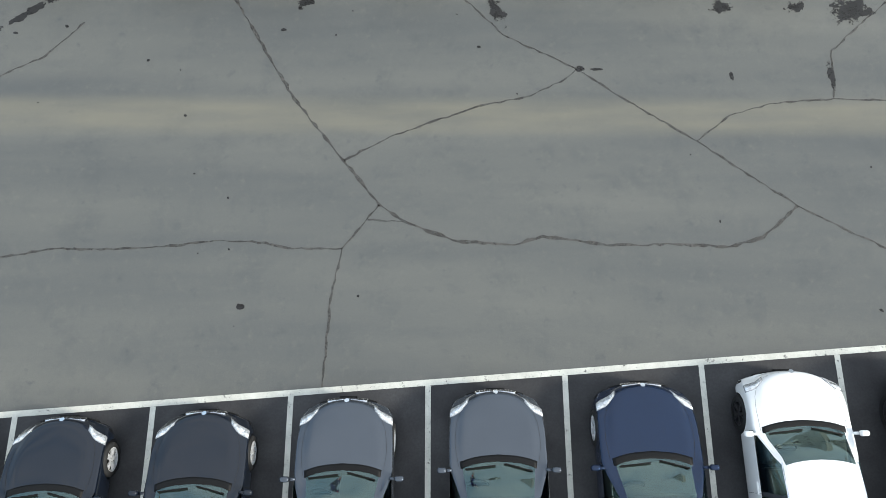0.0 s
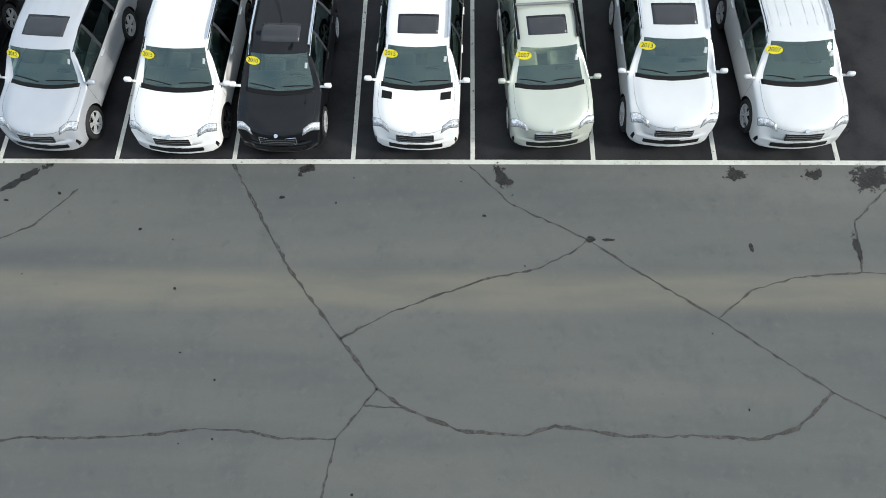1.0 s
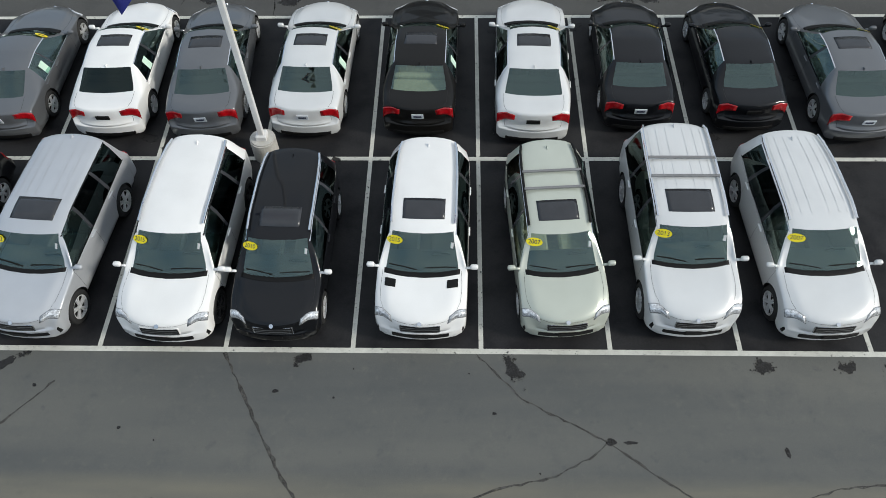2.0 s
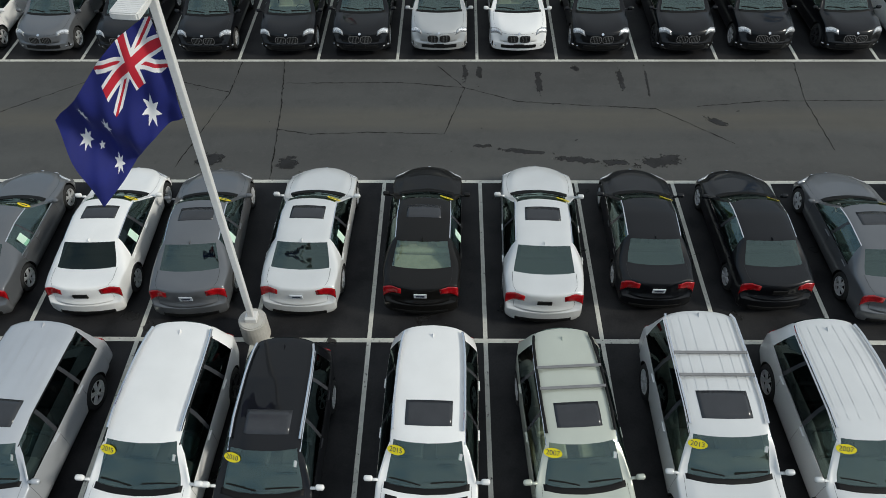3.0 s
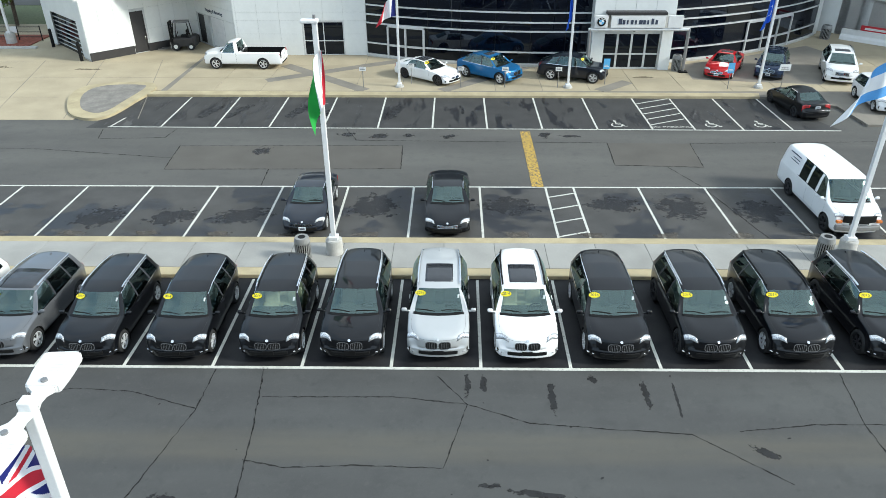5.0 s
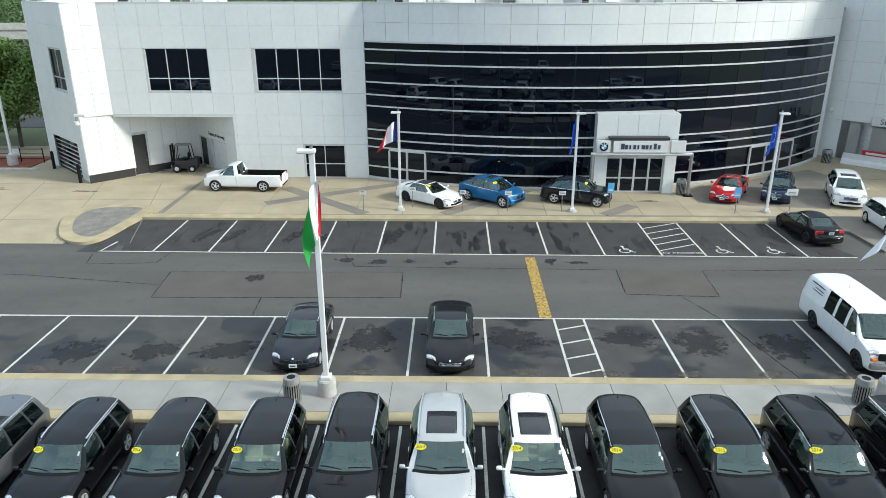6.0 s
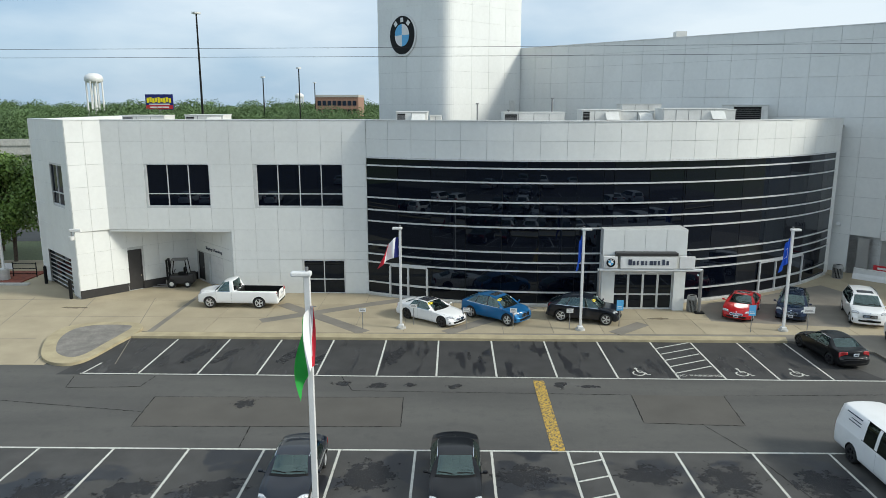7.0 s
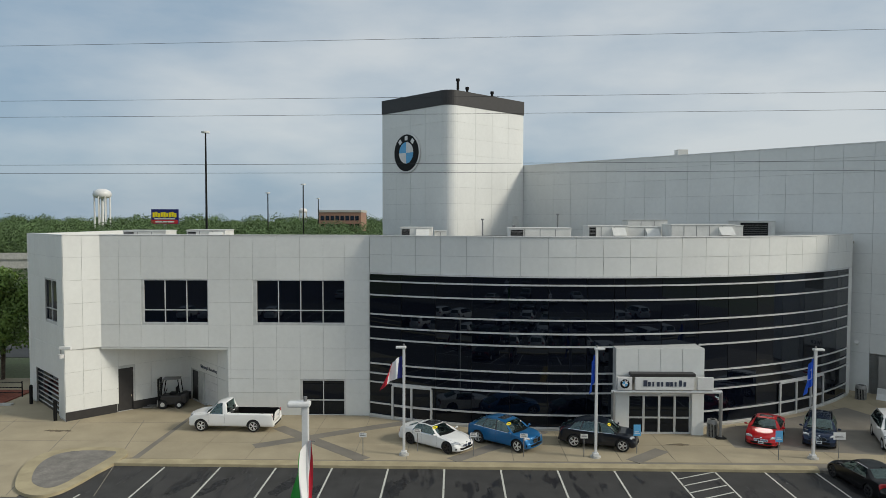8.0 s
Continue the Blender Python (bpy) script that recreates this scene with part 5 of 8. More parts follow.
def body_meshes(kind):
    """The skin with wheel wells cut out, split into paint and panes."""
    k = KINDS[kind]
    sh = Shell(k)
    n = sh.n
    ssub, vsub = 4, 3
    S = [i / ssub for i in range((n - 1) * ssub + 1)]
    V = [j / vsub for j in range(NV * vsub + 1)]
    bm = bmesh.new()
    rings = []
    for s in S:
        right = [sh.place(s, v, 1) for v in V]
        left = [Vector((-p.x, p.y, p.z)) for p in right[1:-1]][::-1]
        rings.append([bm.verts.new(p) for p in right + left])
    m = len(rings[0])
    nv = len(V) - 1

    def slot(s, j):
        jj = j if j < nv else m - 1 - j
        v = (jj + 0.5) / vsub
        side = 0 if j < nv else 1
        if k["ws"][0] < s < k["ws"][1] and v < (2.66 if kind != "van" else 2.99) and s > k["ws"][0] + 0.05:
            return 2
        if k["rw"][0] < s < k["rw"][1] and v < 2.66:
            return 3
        for w, (a, b) in enumerate(k["wins"]):
            if a < s < b and 3.0 < v < 3.99:
                return 4 + 2 * w + side
        if kind != "van" and 3.0 < v < 3.99 and k["wins"][0][0] < s < k["wins"][-1][1]:
            return 10
        return 0

    for i in range(len(S) - 1):
        for j in range(m):
            f = bm.faces.new((rings[i][j], rings[i][(j + 1) % m], rings[i + 1][(j + 1) % m], rings[i + 1][j]))
            f.material_index = slot((S[i] + S[i + 1]) / 2, j)
            f.smooth = True
    for ring, amount in ((rings[0], -sh.bow_f), (rings[-1], sh.bow_r)):
        rows, cuts = [], 2 * vsub
        for j in range(nv - vsub + 1):
            r = ring[j]
            if j == 0:
                rows.append([r] * (cuts + 1))
                continue
            if j == nv - vsub:
                rows.append([ring[m - q] for q in range(j, nv)] + [ring[q] for q in range(nv, j - 1, -1)])
                continue
            row = [ring[m - j]]
            for q in range(1, cuts):
                x = r.co.x * (2 * q / cuts - 1)
                y = r.co.y + amount * ((abs(x) / (sh.W / 2)) ** 2.3 - (abs(r.co.x) / (sh.W / 2)) ** 2.3)
                row.append(bm.verts.new((x, y, r.co.z)))
            rows.append(row + [r])
        for a, b in zip(rows, rows[1:]):
            for q in range(cuts):
                vs = [a[q], a[q + 1], b[q + 1], b[q]]
                vs = [v for i, v in enumerate(vs) if v not in vs[:i]]
                if len(vs) > 2:
                    f = bm.faces.new(vs)
                    f.smooth = True
    bmesh.ops.recalc_face_normals(bm, faces=bm.faces[:])
    mats = [P_WHITE, M_DARK, M_GLASS, M_GLASS] + [M_GLASS] * 6 + [M_SUNROOF]
    me = mesh_from(bm, "skin", mats)
    ob = new("skin", me)
    cut = bmesh.new()
    for f in k["ax"]:
        for sd in (1, -1):
            cyl(k["r"] + 0.055, -0.5, 0.5, 28, bm=cut, m=pose(sd * (k["W"] / 2 - 0.30 + 0.5), k["L"] * (0.5 - f), k["r"], 0, 90, 0))
    if kind == "pickup":
        box(-0.78, 0.78, -2.78, 0.02, 0.72, 1.6, bm=cut)
    for f in cut.faces:
        f.material_index = 1
    cme = mesh_from(cut, "cutter", mats)
    cob = new("cutter", cme)
    md = ob.modifiers.new("wells", "BOOLEAN")
    md.operation, md.object, md.solver = "DIFFERENCE", cob, "EXACT"
    dg = bpy.context.evaluated_depsgraph_get()
    res = bpy.data.meshes.new_from_object(ob.evaluated_get(dg))
    if len(res.polygons) < len(me.polygons) // 2:
        md.solver = "FAST"
        dg.update()
        res = bpy.data.meshes.new_from_object(ob.evaluated_get(dg))
    bpy.data.objects.remove(ob)
    bpy.data.objects.remove(cob)
    out = {}
    used = sorted({p.material_index for p in res.polygons})
    for idx in used:
        b2 = bmesh.new()
        b2.from_mesh(res)
        bmesh.ops.delete(b2, geom=[f for f in b2.faces if f.material_index != idx], context="FACES")
        for f in b2.faces:
            f.material_index = 0
        if idx in (1, 10):
            out[idx] = islands(b2)
            continue
        me2 = bpy.data.meshes.new("skin_part")
        b2.to_mesh(me2)
        b2.free()
        out[idx] = me2
    bpy.data.meshes.remove(res)
    return sh, out


def seat_bm(w, bm=None):
    bm = box(-w / 2, w / 2, -0.25, 0.28, 0.32, 0.52, 0.05, bm=bm)
    box(-w / 2, w / 2, -0.09, 0.06, 0.45, 1.02, 0.05, bm=bm, m=pose(0, -0.27, 0, 14))
    return bm


def wheel_meshes(r):
    w = 0.225
    ty = bmesh.new()
    prof = [(r * 0.70, -w / 2), (r * 0.93, -w / 2), (r, -w / 2 + 0.035), (r, w / 2 - 0.035), (r * 0.93, w / 2), (r * 0.70, w / 2)]
    seg = 28
    rings = [[ty.verts.new((x, rr * math.cos(2 * math.pi * q / seg), rr * math.sin(2 * math.pi * q / seg))) for q in range(seg)] for rr, x in prof]
    for a, b in zip(rings, rings[1:]):
        for q in range(seg):
            ty.faces.new((a[q], a[(q + 1) % seg], b[(q + 1) % seg], b[q]))
    bmesh.ops.recalc_face_normals(ty, faces=ty.faces[:])
    rim = bmesh.new()
    for rr, x0, x1 in ((r * 0.71, w / 2 - 0.05, w / 2 - 0.008),):
        ra = [[rim.verts.new((x, q2 * math.cos(2 * math.pi * q / seg), q2 * math.sin(2 * math.pi * q / seg))) for q in range(seg)] for q2, x in ((rr, x0 - 0.1), (rr, x1), (rr * 0.90, x1), (rr * 0.88, x0 - 0.1))]
        for a, b in zip(ra, ra[1:]):
            for q in range(seg):
                rim.faces.new((a[q], a[(q + 1) % seg], b[(q + 1) % seg], b[q]))
    for q in range(10):
        a = 36 * q + (9 if q % 2 else -9)
        box(w / 2 - 0.045, w / 2 - 0.010, -0.017, 0.017, r * 0.10, r * 0.66, bm=rim, m=pose(0, 0, 0, a))
    cyl(r * 0.15, w / 2 - 0.05, w / 2 - 0.012, 14, bm=rim, m=pose(0, 0, 0, 0, 90, 0))
    bmesh.ops.recalc_face_normals(rim, faces=rim.faces[:])
    disc = cyl(r * 0.64, -0.02, 0.02, 24, m=pose(0.02, 0, 0, 0, 90, 0))
    return mesh_from(ty, "tyre", M_TYRE, True), mesh_from(rim, "rim", M_RIM), mesh_from(disc, "brake_disc", M_DARK)


KIT = {}


def long_box(half, y0, y1, z0, z1, bevel=0.0):
    """A bar across a vehicle, cut into short lengths so that it can be bent."""
    bm = box(-half, half, y0, y1, z0, z1, bevel)
    for q in range(1, 10):
        bmesh.ops.bisect_plane(bm, geom=bm.verts[:] + bm.edges[:] + bm.faces[:], plane_co=(half * (q / 5 - 1), 0, 0), plane_no=(1, 0, 0))
    return bm


def kidney_plate(a, h, y0, y1):
    """A rounded grille half, a across and h high from its middle, between depths y0 and y1."""
    pts = []
    for q in range(20):
        c, s = math.cos(q * math.pi / 10), math.sin(q * math.pi / 10)
        pts.append((math.copysign(abs(c) ** 0.55, c) * a, math.copysign(abs(s) ** 0.62, s) * h))
    bm = prism(pts, -y1, -y0)
    bmesh.ops.transform(bm, matrix=pose(0, 0, 0, 90), verts=bm.verts[:])
    return bm


def kit(kind):
    """All shared meshes of one kind of vehicle."""
    if kind in KIT:
        return KIT[kind]
    k = KINDS[kind]
    sh, skins = body_meshes(kind)
    L, W, hw = k["L"], k["W"], k["W"] / 2
    K = dict(sh=sh, skins=skins)
    K["tyre"], K["rim"], K["disc"] = wheel_meshes(k["r"])
    ws, rw = k["ws"], k["rw"]
    belt = k["st"][6][4]
    # cabin
    yc = sh.place(ws[0], 0).y - 0.05
    yr = sh.place(rw[0], 4).y
    tub = bmesh.new()
    lo = [tub.verts.new(v) for v in ((-hw * 0.88, yr, k["zs"] + 0.05), (hw * 0.88, yr, k["zs"] + 0.05), (hw * 0.88, yc, k["zs"] + 0.05), (-hw * 0.88, yc, k["zs"] + 0.05))]
    hi = [tub.verts.new((v.co.x, v.co.y, belt - 0.06)) for v in lo]
    tub.faces.new(lo)
    for i in range(4):
        tub.faces.new((lo[i], hi[i], hi[(i + 1) % 4], lo[(i + 1) % 4]))
    bmesh.ops.solidify(tub, geom=tub.faces[:], thickness=0.03)
    K["tub"] = mesh_from(tub, "cabin", M_INT_D)
    cz = k["st"][ws[0]][1]
    K["dash"] = mesh_from(box(-hw * 0.84, hw * 0.84, yc - 0.62, yc + 0.02, cz - 0.35, cz - 0.07, 0.05), "dashboard", M_INT_D)
    wheel = bmesh.new()
    tube([(0.19 * math.cos(a), 0.19 * math.sin(a), 0) for a in [2 * math.pi * q / 18 for q in range(19)]], 0.017, 6, bm=wheel)
    box(-0.18, 0.18, -0.03, 0.03, -0.02, 0.02, bm=wheel)
    bmesh.ops.transform(wheel, matrix=pose(0, 0, 0, 65), verts=wheel.verts[:])
    K["steer"] = mesh_from(wheel, "steering_wheel", M_DARK)
    K["seat"] = mesh_from(seat_bm(0.50), "seat", M_INT_D)
    K["bench"] = mesh_from(seat_bm(hw * 1.45), "bench", M_INT_D)
    K["headrest"] = mesh_from(box(-0.13, 0.13, -0.05, 0.05, 0.0, 0.19, 0.04), "headrest", M_INT_D)
    # hood, door and tail shut lines
    seams = []

    def seam(nm, pts, w=0.006):
        for sd in (1, -1):
            seams.append((nm, mesh_from(sh.ribbon(pts, w, sides=(sd,)), nm, M_SEAM)))

    seam("hood_line", [(0.95, 2.6), (2, 3.15), (3, 3.2), (ws[0] - 0.05, 3.1)], 0.0045)
    seam("nose_line", [(0.95, 2.6), (0.85, 1.3), (0.85, 0.0)], 0.005)
    last = k["wins"][1][1] if len(k["wins"]) > 1 else k["wins"][0][1] + 0.9
    for s in (k["wins"][0][0] - 0.2, k["wins"][0][1] + 0.5, last):
        seam("door_line", [(s, 4.05), (s, 8.2)])
    seam("sill_line", [(k["wins"][0][0] - 0.2, 8.2), (k["wins"][0][1] + 0.5, 8.2), (last, 8.2)])
    if rw[1] + 1 < sh.n and kind not in ("pickup",):
        seam("tail_line", [(rw[1] + 0.05, 2.9), (sh.n - 1.3, 2.9)])
    K["seams"] = seams
    cowl = sh.patch(ws[0] - 0.22, ws[0] + 0.06, 0, 2.9, 0.004, both=True, ns=3, nv=6, thick=0.006)
    K["cowl"] = mesh_from(cowl, "cowl", M_DARK, True)
    K["ribs"] = [mesh_from(sh.ribbon([(ws[1] + (2.2 if kind != "long_suv" else 0.5), v), (rw[0] - 0.6, v)], 0.05, off=0.005, sides=(sd,)), "roof_rib", P_WHITE) for sd in (1, -1) for v in (0.55, 1.25, 1.95)]
    yp0, yp1 = sh.place(rw[1], 0).y + 0.05, sh.place(rw[0], 0).y - 0.02
    K["shelf"] = mesh_from(box(-hw * 0.72, hw * 0.72, yp0, yp1, belt - 0.02, belt + 0.0, 0.01), "parcel_shelf", M_INT_D)
    K["trim"] = [mesh_from(sh.ribbon([(k["wins"][0][0] - 0.1, v), (k["wins"][-1][1] + 0.1, v)], 0.024, off=0.006, sides=(sd,)), "window_trim", M_CHROME) for sd in (1, -1) for v in (3.0, 3.98)]
    # lamps
    for sd, nm in ((1, "r"), (-1, "l")):
        lens = lambda lo, hi: (lambda a, b: ((0.12 + 0.36 * b) + (lo + (hi - lo) * a) * (0.50 + 0.34 * b - 0.36 * b * b), b))
        K["hl" + nm] = mesh_from(sh.patch(0.45, 1.65, 1.95, 4.5, 0.007, side=sd, ns=5, nv=7, shape=lens(0.0, 1.0)), "headlight", M_LAMP, True)
        K["rf" + nm] = mesh_from(sh.patch(0.45, 1.65, 2.05, 4.2, 0.010, side=sd, ns=2, nv=7, thick=0.004, shape=lens(0.06, 0.90)), "reflector", M_REFL, True)
        K["ci" + nm] = mesh_from(sh.patch(0.02, 0.42, 4.6, 6.6, 0.004, side=sd, ns=3, nv=4, thick=0.004, shape=lambda a, b: (a * (0.55 + 0.45 * b) + 0.15 * b, b)), "side_intake", M_DARK, True)
        t0, t1 = k["lamp_t"]
        tall = kind not in ("sedan", "small_sedan", "limousine", "coupe")
        K["tl" + nm] = mesh_from(sh.patch(t0, t1, 1.7 if not tall else 3.1, 4.5 if not tall else 4.9, 0.006, side=sd, ns=5, nv=5), "tail_light", M_TAIL, True)
        if not tall:
            K["tl" + nm] = mesh_from(sh.patch(t0, t1, 1.55, 5.4, 0.007, side=sd, ns=5, nv=8, shape=lambda a, b: (0.16 + (a * 0.84 - 0.16) * min(1.0, 0.50 + 0.80 * b) + 0.12 * (1 - b), b)), "tail_light", M_TAIL, True)
    # wipers
    for i, (v0, sd0, v1, sd1) in enumerate(((2.3, -1, 0.2, -1), (0.3, 1, 2.3, 1))):
        a = sh.place(ws[0] + 0.10, v0, sd0) + Vector((0, 0.0, 0.03))
        b = sh.place(ws[0] + 0.16, v1, sd1) + Vector((0, 0.0, 0.035))
        K["wiper%d" % i] = mesh_from(tube([a, (a + b) / 2 + Vector((0, 0, 0.015)), b], 0.013, 6), "wiper", M_DARK)
    # mirrors
    mb = box(0, 0.17, -0.055, 0.05, -0.045, 0.07, 0.04)
    box(-0.10, 0.02, -0.025, 0.025, -0.05, -0.015, bm=mb)
    K["mirror"] = mesh_from(mb, "mirror", P_WHITE, True)
    K["mirror_at"] = sh.place(k["wins"][0][0] + 0.08, 4.0) + Vector((0.06, 0, 0.09))
    K["handle"] = mesh_from(box(-0.012, 0.03, -0.11, 0.11, -0.018, 0.018, 0.01), "door_handle", P_WHITE)
    # sunroof, rails, antenna
    s5 = ws[1]
    K["sunroof"] = mesh_from(sh.patch(s5 + 0.42, s5 + 2.22, 0, 1.5, 0.006, both=True, ns=8, nv=5, thick=0.01), "sunroof", M_SUNROOF, True)
    K["long_sunroof"] = mesh_from(sh.patch(s5 + 0.42, s5 + 2.72, 0, 1.5, 0.006, both=True, ns=8, nv=5, thick=0.01), "sunroof", M_SUNROOF, True)
    K["panorama"] = mesh_from(sh.patch(s5 + 0.14, s5 + 2.6, 0, 2.1, 0.006, both=True, ns=8, nv=5, thick=0.01), "sunroof", M_SUNROOF, True)
    for sd, nm in ((1, "r"), (-1, "l")):
        K["rail" + nm] = mesh_from(tube(sh.line([(s5 + 0.25, 2.78), (s5 + 2.2, 2.80), (rw[0] - 0.5, 2.78)], 0.05, sd), 0.03, 8), "roof_rail", M_CHROME)
    fin = bmesh.new()
    fp = sh.place(rw[0] - (0.5 if rw[0] == 9 else 0.9), 0)
    vs = [fin.verts.new(fp + Vector(v)) for v in ((-0.016, -0.07, -0.01), (0.016, -0.07, -0.01), (0.012, 0.07, -0.01), (-0.012, 0.07, -0.01), (0, -0.068, 0.05), (0, -0.03, 0.042))]
    for f in ((0, 1, 4), (1, 2, 5, 4), (2, 3, 5), (3, 0, 4, 5), (0, 3, 2, 1)):
        fin.faces.new([vs[i] for i in f])
    K["fin"] = mesh_from(fin, "antenna_fin", P_WHITE)
    # front end
    yf = L * (0.5 - k["st"][0][0])
    z0, z1 = k["st"][0][1], k["st"][1][1]
    K["front"] = (yf, z0, z1)
    gh = (z1 - z0) * 0.92
    K["kidney"] = mesh_from(kidney_plate(0.19, gh * 0.46, -0.03, 0.02), "grille", M_CHROME)
    K["kcore"] = mesh_from(kidney_plate(0.170, gh * 0.46 - 0.020, 0.0, 0.023), "grille_core", M_DARK)
    K["kslat"] = mesh_from(box(-0.006, 0.006, 0.016, 0.03, -gh * 0.46 + 0.03, gh * 0.46 - 0.03), "slat", M_CHROME)
    K["wide"] = mesh_from(sh.bend(long_box(0.42, -0.02, 0.018, -gh * 0.40, gh * 0.40, 0.03), L / 2), "grille", M_CHROME)
    K["wcore"] = mesh_from(sh.bend(long_box(0.402, 0.0, 0.024, -gh * 0.40 + 0.016, gh * 0.40 - 0.016, 0.012), L / 2), "grille_core", M_DARK)
    K["wslat"] = mesh_from(sh.bend(long_box(0.39, 0.014, 0.032, -0.007, 0.007), L / 2), "slat", M_CHROME)
    K["gh"] = gh
    K["intake"] = mesh_from(sh.bend(long_box(hw * 0.62, -0.03, 0.012, -0.06, 0.06, 0.02), L / 2), "intake", M_DARK)
    K["valance"] = mesh_from(sh.bend(long_box(hw * 0.70, -0.014, 0.05, -0.055, 0.055, 0.02), -L / 2), "rear_valance", M_DARK)
    K["fog"] = mesh_from(box(-0.13, 0.13, -0.03, 0.014, -0.022, 0.022, 0.012), "fog_light", M_LAMP)
    K["badge"] = mesh_from(cyl(0.045, 0, 0.015, 14), "badge", M_CHROME)
    K["plate"] = mesh_from(box(-0.15, 0.15, -0.012, 0.012, -0.075, 0.075, 0.004), "plate", M_PLATE)
    K["dplate"] = mesh_from(box(-0.17, 0.17, -0.02, 0.012, -0.06, 0.06, 0.004), "plate", M_DARK)
    K["pbar"] = mesh_from(box(-0.10, 0.10, -0.002, 0.002, -0.03, 0.03), "number_bar", M_BARS)
    K["skirt"] = [mesh_from(sh.patch(2.2, sh.n - 3.2, 8.0, 9.0, 0.006, side=sd, ns=16, nv=2, thick=0.006), "sill", M_DARK, True) for sd in (1, -1)]
    KIT[kind] = K
    return K


PAINTED = {}


def painted(me, p):
    key = (me.name, p.name)
    if key not in PAINTED:
        c = me.copy()
        c.materials.clear()
        c.materials.append(p)
        PAINTED[key] = c
    return PAINTED[key]


YEARS = {}


def car(kind, p, label, x, y, z=0.0, rz=0.0, nose=True, name="car", category="car", group="parked cars", grille="kidney", sunroof=None, rails=None, year=None, dark_glass=False,
        rim=None, beige=False, plate="dark", rear_plate="plate", trim="chrome", sticker=True, sill=False, mirror=None, crossbars=0, paper=False, seats=True, lite=False):
    """One parked vehicle. x, y: the middle of its front end (nose=True) or of the car; rz: 0 faces +y."""
    K, k = kit(kind), KINDS[kind]
    sh = K["sh"]
    L, hw = k["L"], k["W"] / 2
    m = pose(x, y, z, 0, 0, rz)
    if nose:
        m = m @ pose(0, -L / 2, 0)
    root = thing(name, label, category, m, group)
    add = lambda nm, me, mm=None, par=None, lb="": put(nm, me, par or root, mm, lb)
    names = {0: "body", 1: "wheel_well", 2: "windscreen", 3: "rear_window"}
    for idx, me in K["skins"].items():
        if idx == 0:
            add("body", painted(me, p))
        elif idx == 10:
            [add("door_pillar", painted(q, M_SUNROOF)) for q in me]
        elif idx == 1:
            [add("bed_liner" if kind == "pickup" else "wheel_well", painted(q, M_DARK)) for q in me]
        else:
            gm = M_GLASS
            if idx >= 6 or idx == 3:
                gm = M_GLASS_D if (dark_glass or (kind in ("boxy", "big_suv", "long_suv", "suv", "compact_suv", "crossover", "minivan") and idx >= 6)) else M_GLASS
            if idx == 3 and gm is M_GLASS and not beige:
                gm = M_GLASS_R
            o = add(names.get(idx, "side_window"), painted(me, gm))
            o.visible_shadow = False
    rm = M_RIMD if rim == "dark" else M_RIM
    if lite:
        for f in k["ax"]:
            for sd in (1, -1):
                add("wheel", K["tyre"], pose(sd * (hw - 0.118), L * (0.5 - f), k["r"], 0, 0, 0 if sd > 0 else 180))
        add("cabin", K["tub"])
        for nm in ("r", "l"):
            add("headlight", K["hl" + nm])
            add("tail_light", K["tl" + nm])
        return root
    for f in k["ax"]:
        for sd in (1, -1):
            w = add("wheel", K["tyre"], pose(sd * (hw - 0.118), L * (0.5 - f), k["r"], 0, 0, 0 if sd > 0 else 180))
            add("rim", painted(K["rim"], rm), None, w)
            add("brake_disc", K["disc"], None, w)
    leather = M_INT_B if beige else M_INT_D
    add("cabin", painted(K["tub"], M_INT_D if not beige else M_INT_B))
    add("dashboard", K["dash"])
    yd = sh.place(k["wins"][0][1], 4).y
    add("steering_wheel", K["steer"], pose(-0.38, yd + 0.72, k["st"][6][4] + 0.0))
    if seats:
        lift = k["zs"] - 0.1
        for sx in (-0.38, 0.38):
            s_ = add("seat", painted(K["seat"], leather), pose(sx, yd + 0.12, lift))
            add("headrest", painted(K["headrest"], leather), pose(0, -0.42, 1.0), s_)
        if kind != "pickup":
            yb = sh.place(k["wins"][1][1], 4).y
            s_ = add("rear_bench", painted(K["bench"], leather), pose(0, yb + 0.62, lift - 0.02))
            for sx in (-0.45, 0, 0.45):
                add("headrest", painted(K["headrest"], leather), pose(sx, -0.42, 1.0), s_)
    for nm, me in K["seams"]:
        add(nm, me)
    add("cowl", K["cowl"])
    for nm in ("r", "l"):
        add("reflector", K["rf" + nm], None, add("headlight", K["hl" + nm]))
        add("side_intake", K["ci" + nm])
        add("tail_light", K["tl" + nm])
    for i in (0, 1):
        add("wiper", K["wiper%d" % i])
    ma = K["mirror_at"]
    mp = mirror or p
    add("side_mirror", painted(K["mirror"], mp), pose(ma.x, ma.y, ma.z))
    add("side_mirror", painted(K["mirror"], mp), pose(-ma.x, ma.y, ma.z, 0, 0, 180))
    for (a, b) in k["wins"][:2]:
        for sd in (1, -1):
            q = sh.place(b - 0.12, 5.1, sd)
            add("door_handle", painted(K["handle"], p), pose(q.x, q.y, q.z - 0.03, 0, 0, 0 if sd > 0 else 180))
    for me in K["trim"]:
        add("window_trim", painted(me, M_CHROME if trim == "chrome" else M_DARK))
    if kind in ("boxy", "big_suv") or (kind == "long_suv" and p is P_SILVERW):
        for me in K["ribs"]:
            add("roof_rib", painted(me, p))
    if kind in ("sedan", "small_sedan", "limousine", "coupe"):
        add("parcel_shelf", painted(K["shelf"], leather))
    if sunroof == "panorama":
        add("sunroof", K["panorama"])
    elif sunroof:
        add("sunroof", K["long_sunroof" if sunroof == "long" else "sunroof"])
